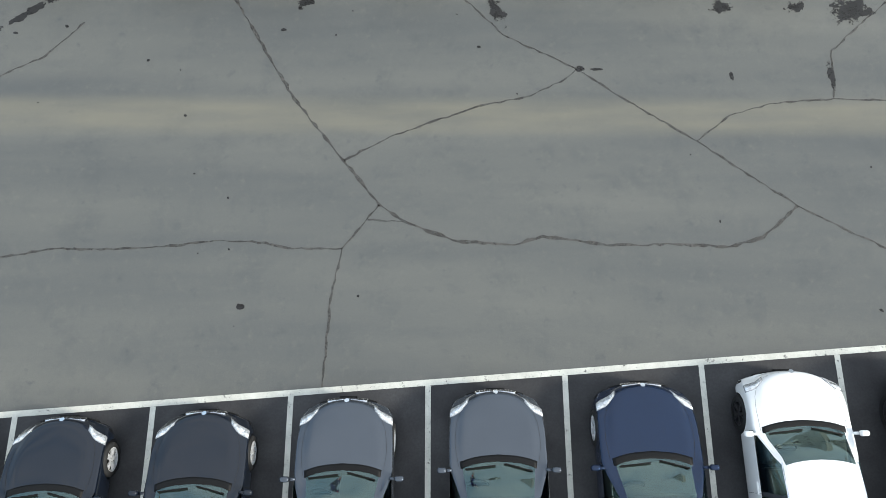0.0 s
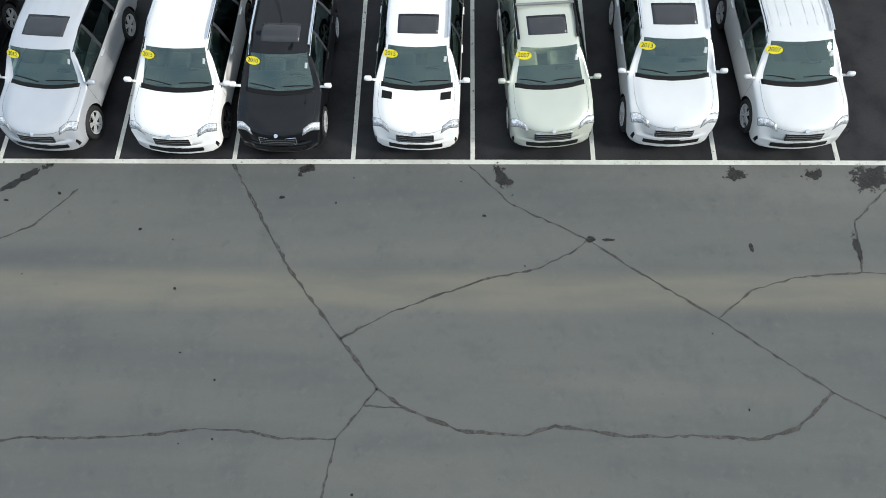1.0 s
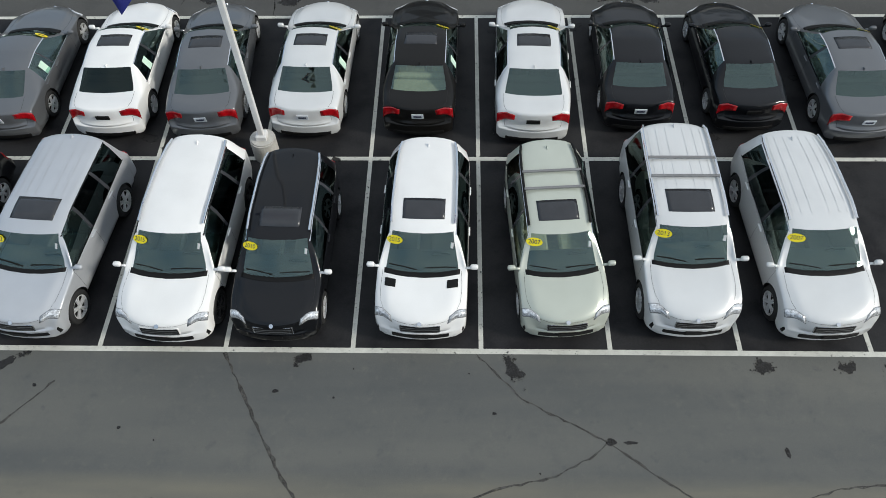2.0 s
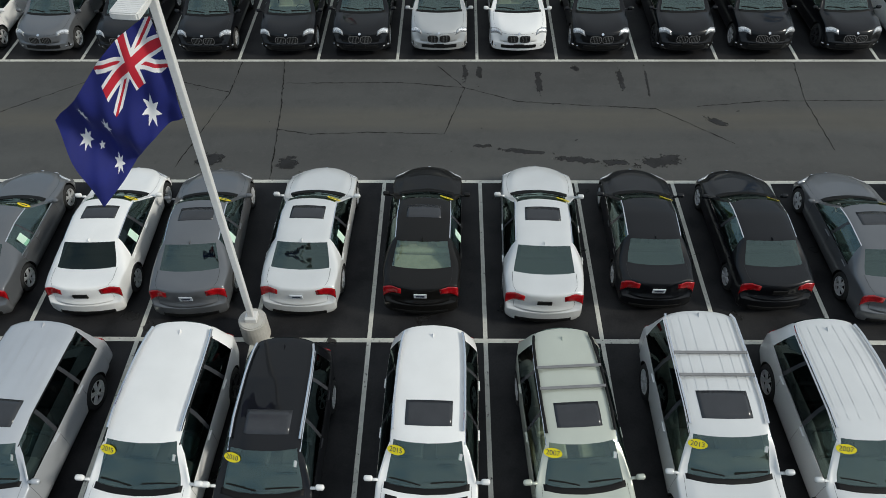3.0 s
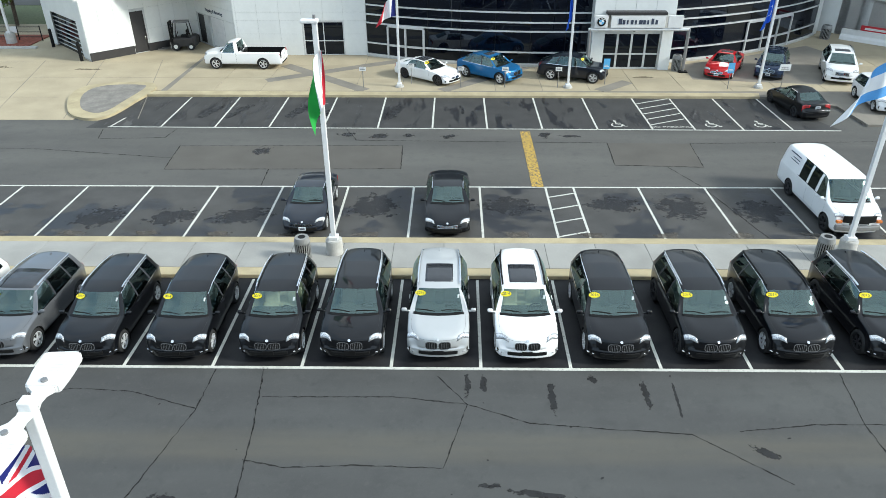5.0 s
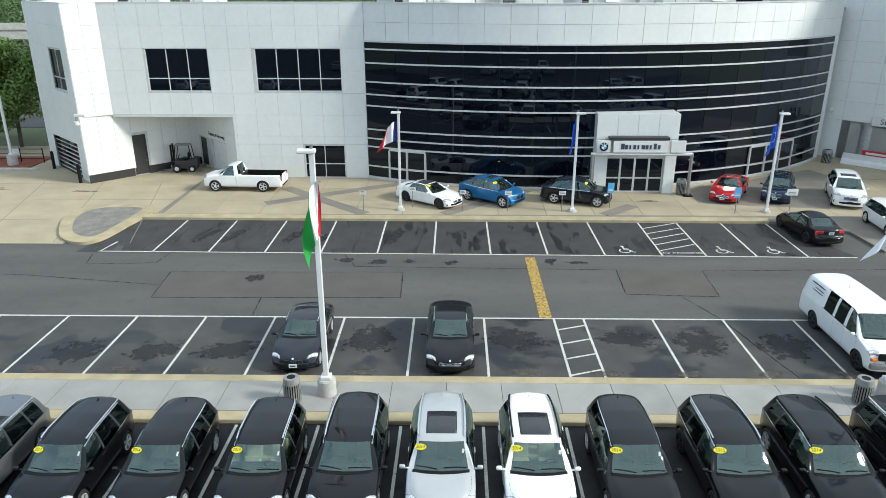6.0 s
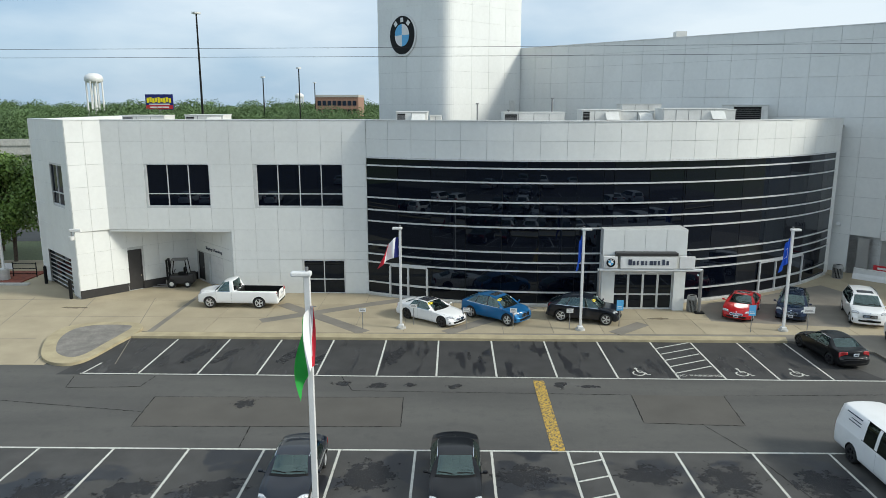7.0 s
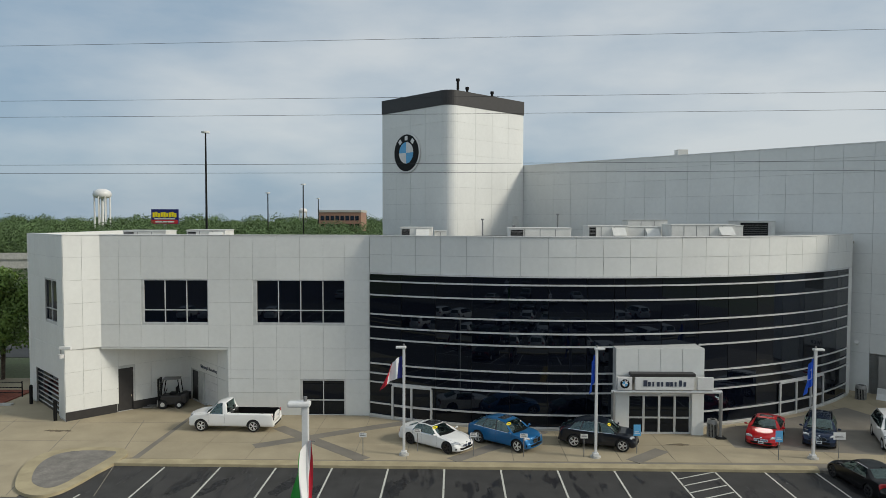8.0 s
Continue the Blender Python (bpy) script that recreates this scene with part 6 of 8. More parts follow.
    if rails:
        rmat = {"chrome": M_CHROME, "dark": M_DARK}[rails]
        for nm in ("r", "l"):
            add("roof_rail", painted(K["rail" + nm], rmat))
        ends = [sh.line([(s, 2.78), (s + 0.01, 2.78)], 0.05)[0] for s in (k["ws"][1] + 2.5, k["ws"][1] + 3.7)]
        for q in ends[:crossbars]:
            add("crossbar", mesh_from(box(-q.x, q.x, q.y - 0.03, q.y + 0.03, q.z + 0.02, q.z + 0.055, 0.01), "crossbar", M_GREY))
    add("antenna_fin", painted(K["fin"], p))
    yf, z0, z1 = K["front"]
    lean = math.degrees(math.atan2(L * (k["st"][1][0] - k["st"][0][0]), z1 - z0))
    gm = pose(0, yf - 0.035, (z0 + z1) / 2 - 0.05, lean * 0.8)
    gh = K["gh"]
    if grille == "kidney":
        for sx in (-0.20, 0.20):
            g = add("grille", K["kidney"], gm @ pose(sx, -0.008, 0, 0, 0, -sx * 32))
            add("grille_core", K["kcore"], None, g)
            for q in range(5):
                add("slat", K["kslat"], pose(-0.10 + 0.05 * q, 0, 0), g)
    elif grille:
        g = add("grille", painted(K["wide"], M_CHROME if grille == "wide" else p), gm)
        add("grille_core", K["wcore"], None, g)
        for q in range(3):
            add("slat", K["wslat"], pose(0, 0, gh * 0.2 * (q - 1)), g)
    add("intake", K["intake"], pose(0, yf + 0.005, (k["zs"] + z0) / 2 + 0.02))
    bq = sh.place(0.93, 0)
    add("badge", K["badge"], pose(bq.x, bq.y, bq.z + 0.002, -35))
    add("rear_valance", K["valance"], pose(0, -L / 2 + 0.012, k["zs"] + 0.10))
    if grille == "kidney" and kind in ("suv", "compact_suv"):
        for sd in (1, -1):
            fq = sh.place(0.35, 6.3, sd)
            add("fog_light", painted(K["fog"], M_CHROME), pose(fq.x - sd * 0.04, fq.y + 0.02, fq.z - 0.02, 0, 0, -sd * 38))
    pl = add("licence_plate", K["plate"] if plate == "white" else K["dplate"], pose(0, yf + 0.025, (k["zs"] + z0) / 2 + 0.06))
    if plate == "white":
        add("number_bar", K["pbar"], pose(0, 0.014, 0), pl)
    yb = -L / 2
    pr = add("licence_plate", K["plate"] if rear_plate == "plate" else K["dplate"], pose(0, sh.place(k.get("plate_s", sh.n - 1.45), 0).y - 0.012, sh.place(k.get("plate_s", sh.n - 1.45), 0).z, -6, 0, 180))
    if rear_plate == "plate":
        add("number_bar", K["pbar"], pose(0, 0.014, 0), pr)
    if sill:
        for me in K["skirt"]:
            add("sill", me)
    ws = k["ws"]
    if sticker:
        q, nn = sh.place(ws[1] - 0.24, 2.1, 1), sh.normal(ws[1] - 0.24, 2.1, 1)
        t = (sh.place(ws[1] - 0.1, 1.95, 1) - sh.place(ws[1] - 0.5, 1.95, 1)).normalized()
        up = t
        rt = up.cross(nn).normalized()
        mm = Matrix((rt, up, nn)).transposed().to_4x4()
        mm.translation = q + nn * 0.008
        if "oval" not in K:
            ov = cyl(1, -0.002, 0.002, 28)
            bmesh.ops.scale(ov, vec=(0.175, 0.09, 1), verts=ov.verts[:])
            K["oval"] = mesh_from(ov, "year_sticker", M_STICKER)
        st = add("year_sticker", K["oval"], mm, None, "yellow oval windscreen sticker")
        if year:
            if year not in YEARS:
                YEARS[year] = text_mesh(year, 0.13, "year", M_BARS, 0.001)
            add("year", YEARS[year], pose(0, 0, 0.004), st)
        else:
            if "ybar" not in K:
                K["ybar"] = mesh_from(box(-0.10, 0.10, -0.025, 0.025, 0.002, 0.004), "number_bar", M_BARS)
            add("number_bar", K["ybar"], None, st)
        q2 = sh.place(ws[1] - 0.35, 2.2, -1) + sh.normal(ws[1] - 0.35, 2.2, -1) * 0.006
        m3 = mm.copy()
        m3.translation = q2
        if "paper" not in K:
            K["paper"] = mesh_from(box(-0.035, 0.035, -0.06, 0.06, -0.001, 0.001), "window_label", M_WHITE)
        add("window_label", K["paper"], m3)
    if paper:
        q = sh.place(k["wins"][1][0] + 0.5, 3.6, 1)
        if "sheet" not in K:
            K["sheet"] = mesh_from(box(-0.003, 0.003, -0.11, 0.11, -0.15, 0.15), "price_sheet", M_PAPER)
        add("price_sheet", K["sheet"], pose(q.x + 0.015, q.y, q.z, 0, -26, 0), None, "pale green price sheet in the window")
    return root

# row of noses towards the pale aisle
for kind, p, x, yy, lab, kw in (
        ("sedan", P_BLACKBLUE, -9.75, -0.40, "glossy black sedan nosed up to the slanted line", {}),
        ("small_sedan", P_BLACKBLUE, -7.07, -0.12, "rain-spotted black sedan with chrome kidney grille", {}),
        ("small_sedan", P_BLACKBLUE, -4.40, 0.02, "rain-spotted black sedan beside a black sedan", {}),
        ("small_sedan", P_GREY, -1.72, 0.28, "dark grey metallic sedan nosed to the line", {}),
        ("small_sedan", P_GREY, 1.09, 0.46, "dark grey metallic sedan beside a navy sedan", {}),
        ("sedan", P_NAVY, 3.86, 0.62, "deep navy blue metallic sedan", {}),
        ("hatch", P_WHITE, 6.62, 0.86, "white hatchback with rounded hood", dict(grille=None, rim="dark")),
        ("suv", P_BLACK, 9.55, 0.95, "black car with dark alloy wheels", dict(rim="dark"))):
    car(kind, p, lab, x, yy + 0.08, 0.008, 1.0, sticker=False, **kw)

# first row facing the aisle
car("sedan", P_BLACK, "black sedan parked at the end of the row", -12.0, 9.82, 0.004, 178, rim=None)
car("boxy", P_ICE, "pale silver boxy luxury off-roader with dark sunroof", -9.12, 9.72, 0.004, 175.5, grille="wide", sunroof=True, year="2012", dark_glass=False, trim="dark")
car("long_suv", P_WHITE, "white crossover with black side glass and roof rails", -6.07, 9.65, 0.004, 177.5, grille="body", rails="chrome", year="2015", rim="dark", trim="dark", sill=True)
car("compact_suv", P_BLACK, "black compact off-roader with chrome framed grille", -3.73, 9.70, 0.004, 179, grille="wide", rails="chrome", sunroof=True, year="2010", mirror=P_WHITE)
car("suv", P_WHITE, "white luxury off-roader with sunroof and hood vents", -0.70, 9.75, 0.004, 178.6, grille="wide", sunroof=True, year="2015", rails="chrome")
car("crossover", P_PALEGREEN, "pale silver-green crossover with roof crossbars", 2.34, 9.83, 0.004, 183.6, grille="wide", sunroof=True, rails="dark", crossbars=2, year="2007", beige=True)
car("big_suv", P_SILVERW, "large pearl white off-roader with roof rack", 4.94, 9.85, 0.004, 180, grille="wide", sunroof=True, rails="chrome", crossbars=2, year="2013")
car("long_suv", P_SILVERW, "pearl white three-row off-roader with black roof rails", 7.74, 9.80, 0.004, 182, grille="wide", rails="chrome", year="2007")

# second row, tails towards the first
car("coupe", P_SPACE, "dark grey coupe with silver alloy wheels", -11.65, 20.32, 0.004, 0.5, paper=True, rear_plate="plate")
car("sedan", P_WHITE, "white sedan with dark rear window and sunroof", -8.97, 20.41, 0.004, 1.0, sunroof=True, rear_plate="dark", paper=True, dark_glass=True)
car("sedan", P_SPACE, "grey metallic sedan with sunroof beside the light pole", -6.65, 20.35, 0.004, 3.0, sunroof=True, paper=True)
car("sedan", P_SILVERW, "pale silver sedan with dark sunroof", -3.70, 20.43, 0.004, -1.6, sunroof=True, paper=True)
car("sedan", P_BROWNBLACK, "black sedan with cream leather seats", -0.85, 20.47, 0.004, -1.2, sunroof=True, beige=True, paper=True)
car("limousine", P_SILVERW, "large pale silver saloon with sunroof", 2.10, 20.49, 0.004, -2.0, sunroof=True, rear_plate="dark")
car("small_sedan", P_BLACK, "black sedan with white plate, tail to the row", 4.72, 20.39, 0.004, -1.2)
car("small_sedan", P_BLACK, "black sedan with silver alloy wheels", 7.36, 20.35, 0.004, 0.8, rear_plate="dark")
car("sedan", P_SPACE, "grey metallic sedan with sunroof", 10.05, 20.27, 0.004, 1.0, sunroof=True)
car("sedan", P_BLACK, "black sedan at the far end of the row", 13.0, 20.27, 0.004, 0.0)

# third row of off-roaders before the sidewalk
for kind, p, x, yy, rz, lab, kw in (
        ("compact_suv", P_WHITE, -17.0, 26.79, 179, "white compact off-roader at the row end", {}),
        ("compact_suv", P_SPACE, -14.30, 26.74, 178.5, "grey metallic compact off-roader with glass roof", dict(sunroof="panorama", rails="chrome", year="2014")),
        ("compact_suv", P_BLACK, -11.50, 26.66, 179.5, "black compact off-roader with chrome roof rails", dict(rails="chrome", year="2013")),
        ("compact_suv", P_BLACK, -8.70, 26.68, 180, "black compact off-roader without roof rails", dict(year="2014")),
        ("compact_suv", P_BLACK, -5.86, 26.74, 180.5, "black compact off-roader with beige seats", dict(rails="chrome", beige=True, year="2014")),
        ("suv", P_BLACK, -3.36, 26.74, 179.5, "black luxury off-roader with chrome rails", dict(rails="chrome", sticker=False)),
        ("suv", P_SILVER, -0.68, 26.79, 180, "silver luxury off-roader with dark sunroof", dict(sunroof="long", rails="chrome", year="2014")),
        ("suv", P_WHITE, 2.03, 26.76, 180, "white luxury off-roader with sunroof and beige seats", dict(sunroof="long", rails="dark", beige=True, year="2014")),
        ("suv", P_BLACK, 4.83, 26.72, 180.5, "black luxury off-roader with bright window trim", dict(year="2014")),
        ("suv", P_BLACK, 7.74, 26.76, 180.5, "black luxury off-roader with dark wheels", dict(rails="chrome", rim="dark", year="2015", paper=False)),
        ("suv", P_BLACK, 10.42, 26.79, 180, "black luxury off-roader with silver wheels", dict(rails="dark", year="2014")),
        ("suv", P_BLACK, 13.36, 26.79, 181, "black luxury off-roader with chrome rail and dark wheels", dict(rails="chrome", rim="dark", year="2015")),
        ("sedan", P_WHITE, 16.0, 26.79, 180, "white sedan at the end of the row", {})):
    car(kind, p, lab, x, yy, 0.004, rz, **kw)

# cars beyond the sidewalk
car("small_sedan", P_BLACKBLUE, "black sedan with white front plate near the sidewalk", -6.36, 34.95, 0.004, 180, plate="white", sticker=False)
car("sedan", P_BLACK, "black sedan with wide chrome waterfall grille", -0.47, 34.85, 0.004, 180, grille="wide", plate="dark", sticker=False)
van = car("van", P_WHITE, "white passenger van with black grille and dark windows", 16.0, 34.95, 0.004, 180.5, name="van", category="van", grille="body", sticker=False, dark_glass=True, plate="dark", trim="dark", rim="dark")
car("small_sedan", P_BLACK, "black coupe parked beside the plaza kerb", 20.15, 53.7, 0.004, 6, sticker=False, rim="dark")

# cars shown on the plaza
ZP = 0.155
car("coupe", P_WHITE, "white coupe with dark roof glass on the plaza", -2.0, 57.35, ZP, -128, nose=False, sunroof="panorama", rim="dark", group="cars on the plaza")
car("fastback_suv", P_BLUE, "bright blue fastback off-roader on the plaza", 2.15, 57.65, ZP, -128, nose=False, sunroof=True, group="cars on the plaza")
car("fastback_suv", P_BLACKBLUE, "black fastback off-roader beside the entrance", 7.8, 57.5, ZP, -108, nose=False, group="cars on the plaza")
car("coupe", P_RED, "red coupe facing the parking lot", 17.35, 57.0, ZP, 150, sticker=False, sunroof=True, group="cars on the plaza", plate="white")
car("hatch", P_NAVY, "dark blue compact crossover beside a flagpole", 20.75, 56.9, ZP, 152, sticker=False, group="cars on the plaza", rails="dark", plate="white")
car("minivan", P_WHITE, "white minivan with roof rails by the service entry", 25.1, 55.8, ZP, 160, sticker=False, grille="body", rails="chrome", sunroof=True, group="cars on the plaza")
car("hatch", P_WHITE, "white car with dark side glass by the service drive", 25.4, 49.8, ZP, 176, sticker=False, grille="body", group="cars on the plaza")
truck = car("pickup", P_WHITE, "white single-cab pickup truck with open bed", -15.2, 60.55, ZP, 88, nose=False, name="pickup_truck", category="pickup truck", grille="wide", sticker=False, group="cars on the plaza", plate="dark")

# rows at the back of the lot, mirrored in the showroom glass
rngc = random.Random(9)
for k in range(16):
    kd, pp, lb = rngc.choice((("sedan", P_WHITE, "white sedan in the rear rows of the lot"), ("suv", P_WHITE, "white off-roader in the rear rows of the lot"), ("suv", P_BLACK, "black off-roader in the rear rows of the lot"),
                              ("sedan", P_SILVER, "silver sedan in the rear rows of the lot"), ("compact_suv", P_SPACE, "grey off-roader in the rear rows of the lot")))
    car(kd, pp, lb, -20.5 + 5.5 * (k % 8) + rngc.uniform(-0.2, 0.2), -12.5 if k < 8 else -20.0, 0.008, 180 if k < 8 else 0, lite=True, group="rear rows of cars")

# more cars of the side bays
for k in range(20):
    kd, pp, lb = [("crossover", P_WHITE, "white family car in a side bay"), ("sedan", P_SILVERW, "silver sedan in a side bay"), ("sedan", P_BLACK, "black sedan in a side bay"), ("suv", P_WHITE, "white off-roader in a side bay")][(k * 7 + k // 5) % 4]
    car(kd, pp, lb, (26.0 + 3.0 * (k % 5)) * (1 if k % 10 < 5 else -1), 12.4 if k < 10 else 29.2, 0.004, 180, lite=True, group="side bay cars")

# ---- light poles and flags ----


def light_pole(x, y, h, base_r, base_h, z, label, head, r=0.085, plinth=True):
    """A square white steel pole on a round concrete base; head: 'twin' or 'single'."""
    lp = thing("light_pole", label, "light pole", pose(x, y, z))
    if plinth:
        b = cyl(base_r, -0.02, base_h, 28, base_r * 0.97)
        bmesh.ops.bevel(b, geom=[e for e in b.edges if abs(e.verts[0].co.z - base_h) < 0.01 and abs(e.verts[1].co.z - base_h) < 0.01], offset=0.03, segments=2, affect="EDGES")
        part("concrete_base", b, M_BASECONC, lp, "round concrete base")
    part("foot_plate", box(-r * 2.1, r * 2.1, -r * 2.1, r * 2.1, base_h, base_h + 0.14, 0.02), M_WHITE, lp)
    part("shaft", box(-r, r, -r, r, base_h + 0.1, h, 0.015), M_WHITE, lp)
    if head == "twin":
        part("top_cap", box(-0.075, 0.075, -0.075, 0.075, h - 0.1, h + 0.02, 0.015), M_WHITE, lp)
        for a, sx in ((95, 1), (266, 1)):
            m = pose(0, 0, h - 0.12, 0, 0, a)
            neck = prism([(0.04, -0.075), (0.14, -0.055), (0.24, -0.07), (0.33, -0.15), (0.36, -0.15), (0.36, 0.15), (0.33, 0.15), (0.24, 0.07), (0.14, 0.055), (0.04, 0.075)], -0.04, 0.035)
            bmesh.ops.transform(neck, matrix=m, verts=neck.verts[:])
            part("arm", neck, M_WHITE, lp)
            paddle = prism([(0.31, -0.16), (0.35, -0.19), (0.60, -0.215), (0.88, -0.215), (0.92, -0.19), (0.93, -0.12), (0.93, 0.12), (0.92, 0.19), (0.88, 0.215), (0.60, 0.215), (0.35, 0.19), (0.31, 0.16)], -0.06, 0.05)
            bmesh.ops.bevel(paddle, geom=paddle.edges[:], offset=0.018, segments=2, affect="EDGES")
            bmesh.ops.transform(paddle, matrix=m, verts=paddle.verts[:])
            hd = part("lamp_head", paddle, M_WHITE, lp)
            for q in range(8):
                part("cooling_fin", box(0.52 + 0.05 * q, 0.536 + 0.05 * q, -0.19, 0.19, 0.045, 0.055, m=m), M_WHITE, hd)
            part("photo_cell", cyl(0.035, 0.03, 0.075, 14, m=m @ pose(0.40, 0, 0)), M_GREY, lp)
    else:
        m = pose(0, 0, h - 0.08, 0, 0, head)
        part("lamp_head", box(-0.14, 0.46, -0.15, 0.15, -0.06, 0.07, 0.04, m=m), M_WHITE, lp)
        part("photo_cell", cyl(0.05, 0.08, 0.2, 12, m=m), M_GREY, lp)
    return lp


lp1 = light_pole(-4.83, 15.16, 8.90, 0.33, 0.62, 0.0, "white steel light pole with twin lamp heads on concrete base", "twin", r=0.064)
lp1.matrix_basis = pose(-4.83, 15.16, 0, 0, 1.2, 0)
light_pole(-4.83, 33.50, 8.85, 0.33, 0.62, 0.14, "white steel light pole with lamp head on the sidewalk", 185)
light_pole(14.95, 33.62, 8.85, 0.33, 0.62, 0.14, "white steel light pole beside the white van", 170)
light_pole(-3.80, 55.45, 6.35, 0.30, 0.12, 0.14, "short white light pole on the plaza", 180, r=0.075)
light_pole(7.22, 55.30, 6.35, 0.30, 0.12, 0.14, "short white light pole near the entrance", 0, r=0.075)
light_pole(19.60, 55.30, 6.35, 0.30, 0.12, 0.14, "short white light pole near the red coupe", 0, r=0.075)


def star(u, v, cu, cv, r, n=7, inner=0.45, asp=1.0):
    du, dv = (u - cu) * asp, v - cv
    d = math.hypot(du, dv)
    if d > r:
        return False
    a = (math.atan2(du, dv) / (2 * math.pi) * n) % 1.0
    a = min(a, 1 - a) * 2
    lim = 1 / ((1 - a) / 1.0 + a / inner)
    return d < r * lim


def navy_ensign(u, v):
    """0 navy, 1 white, 2 red; u along the fly, v down the hoist."""
    if u < 0.5 and v < 0.5:
        x, y = u / 0.5 * 2 - 1, v / 0.5 * 2 - 1
        if abs(x) < 0.10 or abs(y) < 0.19:
            return 2
        if abs(x) < 0.17 or abs(y) < 0.32:
            return 1
        d = min(abs(x - y), abs(x + y))
        return 2 if d < 0.075 else 1 if d < 0.24 else 0
    for cu, cv, r in ((0.25, 0.76, 0.17), (0.75, 0.84, 0.10), (0.75, 0.17, 0.10), (0.62, 0.46, 0.10), (0.88, 0.38, 0.10)):
        if star(u, v, cu, cv, r, asp=1.9):
            return 1
    return 1 if star(u, v, 0.80, 0.55, 0.045, 5, asp=1.9) else 0


def cloth(name, hoist_top, hoist, fly, surf, pattern, mats, label, nu=64, nv=40):
    """A flag as a waved sheet; surf(u, v) gives the cloth's place from the top of its hoist."""
    fl = thing(name, label, "flag", pose(*hoist_top), "flags")
    bm = bmesh.new()
    g = [[bm.verts.new(surf(i / nu, j / nv)) for j in range(nv + 1)] for i in range(nu + 1)]
    for i in range(nu):
        for j in range(nv):
            f = bm.faces.new((g[i][j], g[i][j + 1], g[i + 1][j + 1], g[i + 1][j]))
            f.material_index = pattern((i + 0.5) / nu, (j + 0.5) / nv)
            f.smooth = True
    part("cloth", bm, mats, fl, smooth=True)
    sv = [surf(0, v) for v in (0.02, 0.98)]
    for q in sv:
        part("clip", tube([q + Vector((0.10, 0, 0)), q], 0.012, 6), M_GREY, fl)
    return fl


def ensign_surf(u, v):
    L_, H_ = 3.0, 1.85
    d = u * L_
    x = -0.02 - d * 0.70
    z = -v * H_ * (1 - 0.10 * u) - d * 0.62 * (0.55 + 0.45 * u) + 0.12 * u * math.sin(u * 7)
    x += v * 0.35 * u
    y = -0.15 * d + 0.16 * math.sin(u * 8.5 + v * 2.2) * (0.25 + u) + 0.07 * math.sin(u * 15 + v * 5) + 0.03 * math.sin(u * 27 - v * 9)
    return Vector((x, y, z))


cloth("flag", (-4.76, 15.16, 8.25), 1.9, 3.0, ensign_surf, navy_ensign, [M_BLUEF, M_WHITEF, M_REDF], "navy flag with a red-white crossed canton and white stars", 330, 210)


def limp(width, drop, hgt, fold, sgn=-1):
    def f(u, v):
        x = sgn * (0.02 + width * u * (0.6 + 0.4 * v)) + 0.05 * math.sin(u * 14 + v * 3) * u
        y = fold * math.sin(u * 11 + v * 2.0) * (0.3 + 0.7 * u)
        return Vector((x, y, -v * hgt - drop * u * u))
    return f




def ital(u, v):
    return Vector((0.14 - 0.60 * u * (0.75 + 0.25 * math.sin(v * 3)) + 0.04 * math.sin(u * 9 + v * 4), -0.14 + 0.10 * math.sin(u * 8 + v * 2), -v * 1.9 - 1.1 * u * u))


TRI = lambda u, v: 0 if u < 0.34 else 1 if u < 0.67 else 2
TRI2 = lambda u, v: 2 if u < 0.34 else 1 if u < 0.67 else 0
cloth("flag", (-4.80, 33.5, 8.0), 2, 1, ital, lambda u, v: 2 if u < 0.12 else 1 if u < 0.5 else 0, [M_GREENF, M_WHITEF, M_REDF], "green, white and red flag hanging limp on its pole", 40, 26)
cloth("flag", (14.84, 33.6, 7.9), 2, 1, limp(1.75, 1.15, 1.5, 0.14), lambda u, v: 1 if 0.30 < v < 0.72 or u > 0.8 else 0, [M_SKYF, M_WHITEF], "sky blue and white flag drooping from its pole", 40, 26)
cloth("flag", (-3.88, 55.4, 5.9), 2, 1, limp(1.25, 0.75, 1.25, 0.10), lambda u, v: 0 if u < 0.22 else 1 if u < 0.72 else 2, [M_BLUEF, M_WHITEF, M_REDF], "navy, white and red flag hanging on a short pole", 36, 24)
cloth("flag", (7.14, 55.3, 6.05), 2, 1, limp(0.26, 0.7, 1.6, 0.09), lambda u, v: 0, [M_ROYALF], "royal blue flag hanging limp by the entrance", 30, 24)
cloth("flag", (19.52, 55.3, 5.9), 2, 1, limp(0.5, 0.6, 1.55, 0.10), lambda u, v: 1 if 0.16 < math.hypot((u - 0.5) * 0.8, v - 0.5) < 0.21 else 0, [M_ROYALF, M_WHITEF], "royal blue flag with a pale round emblem", 36, 30)

# ---- bins, signs, small plaza things ----


M_BINS = mat("weathered_bin_slats", (0.26, 0.26, 0.25), 0.5, metal=0.2, var=0.12, scale=6)


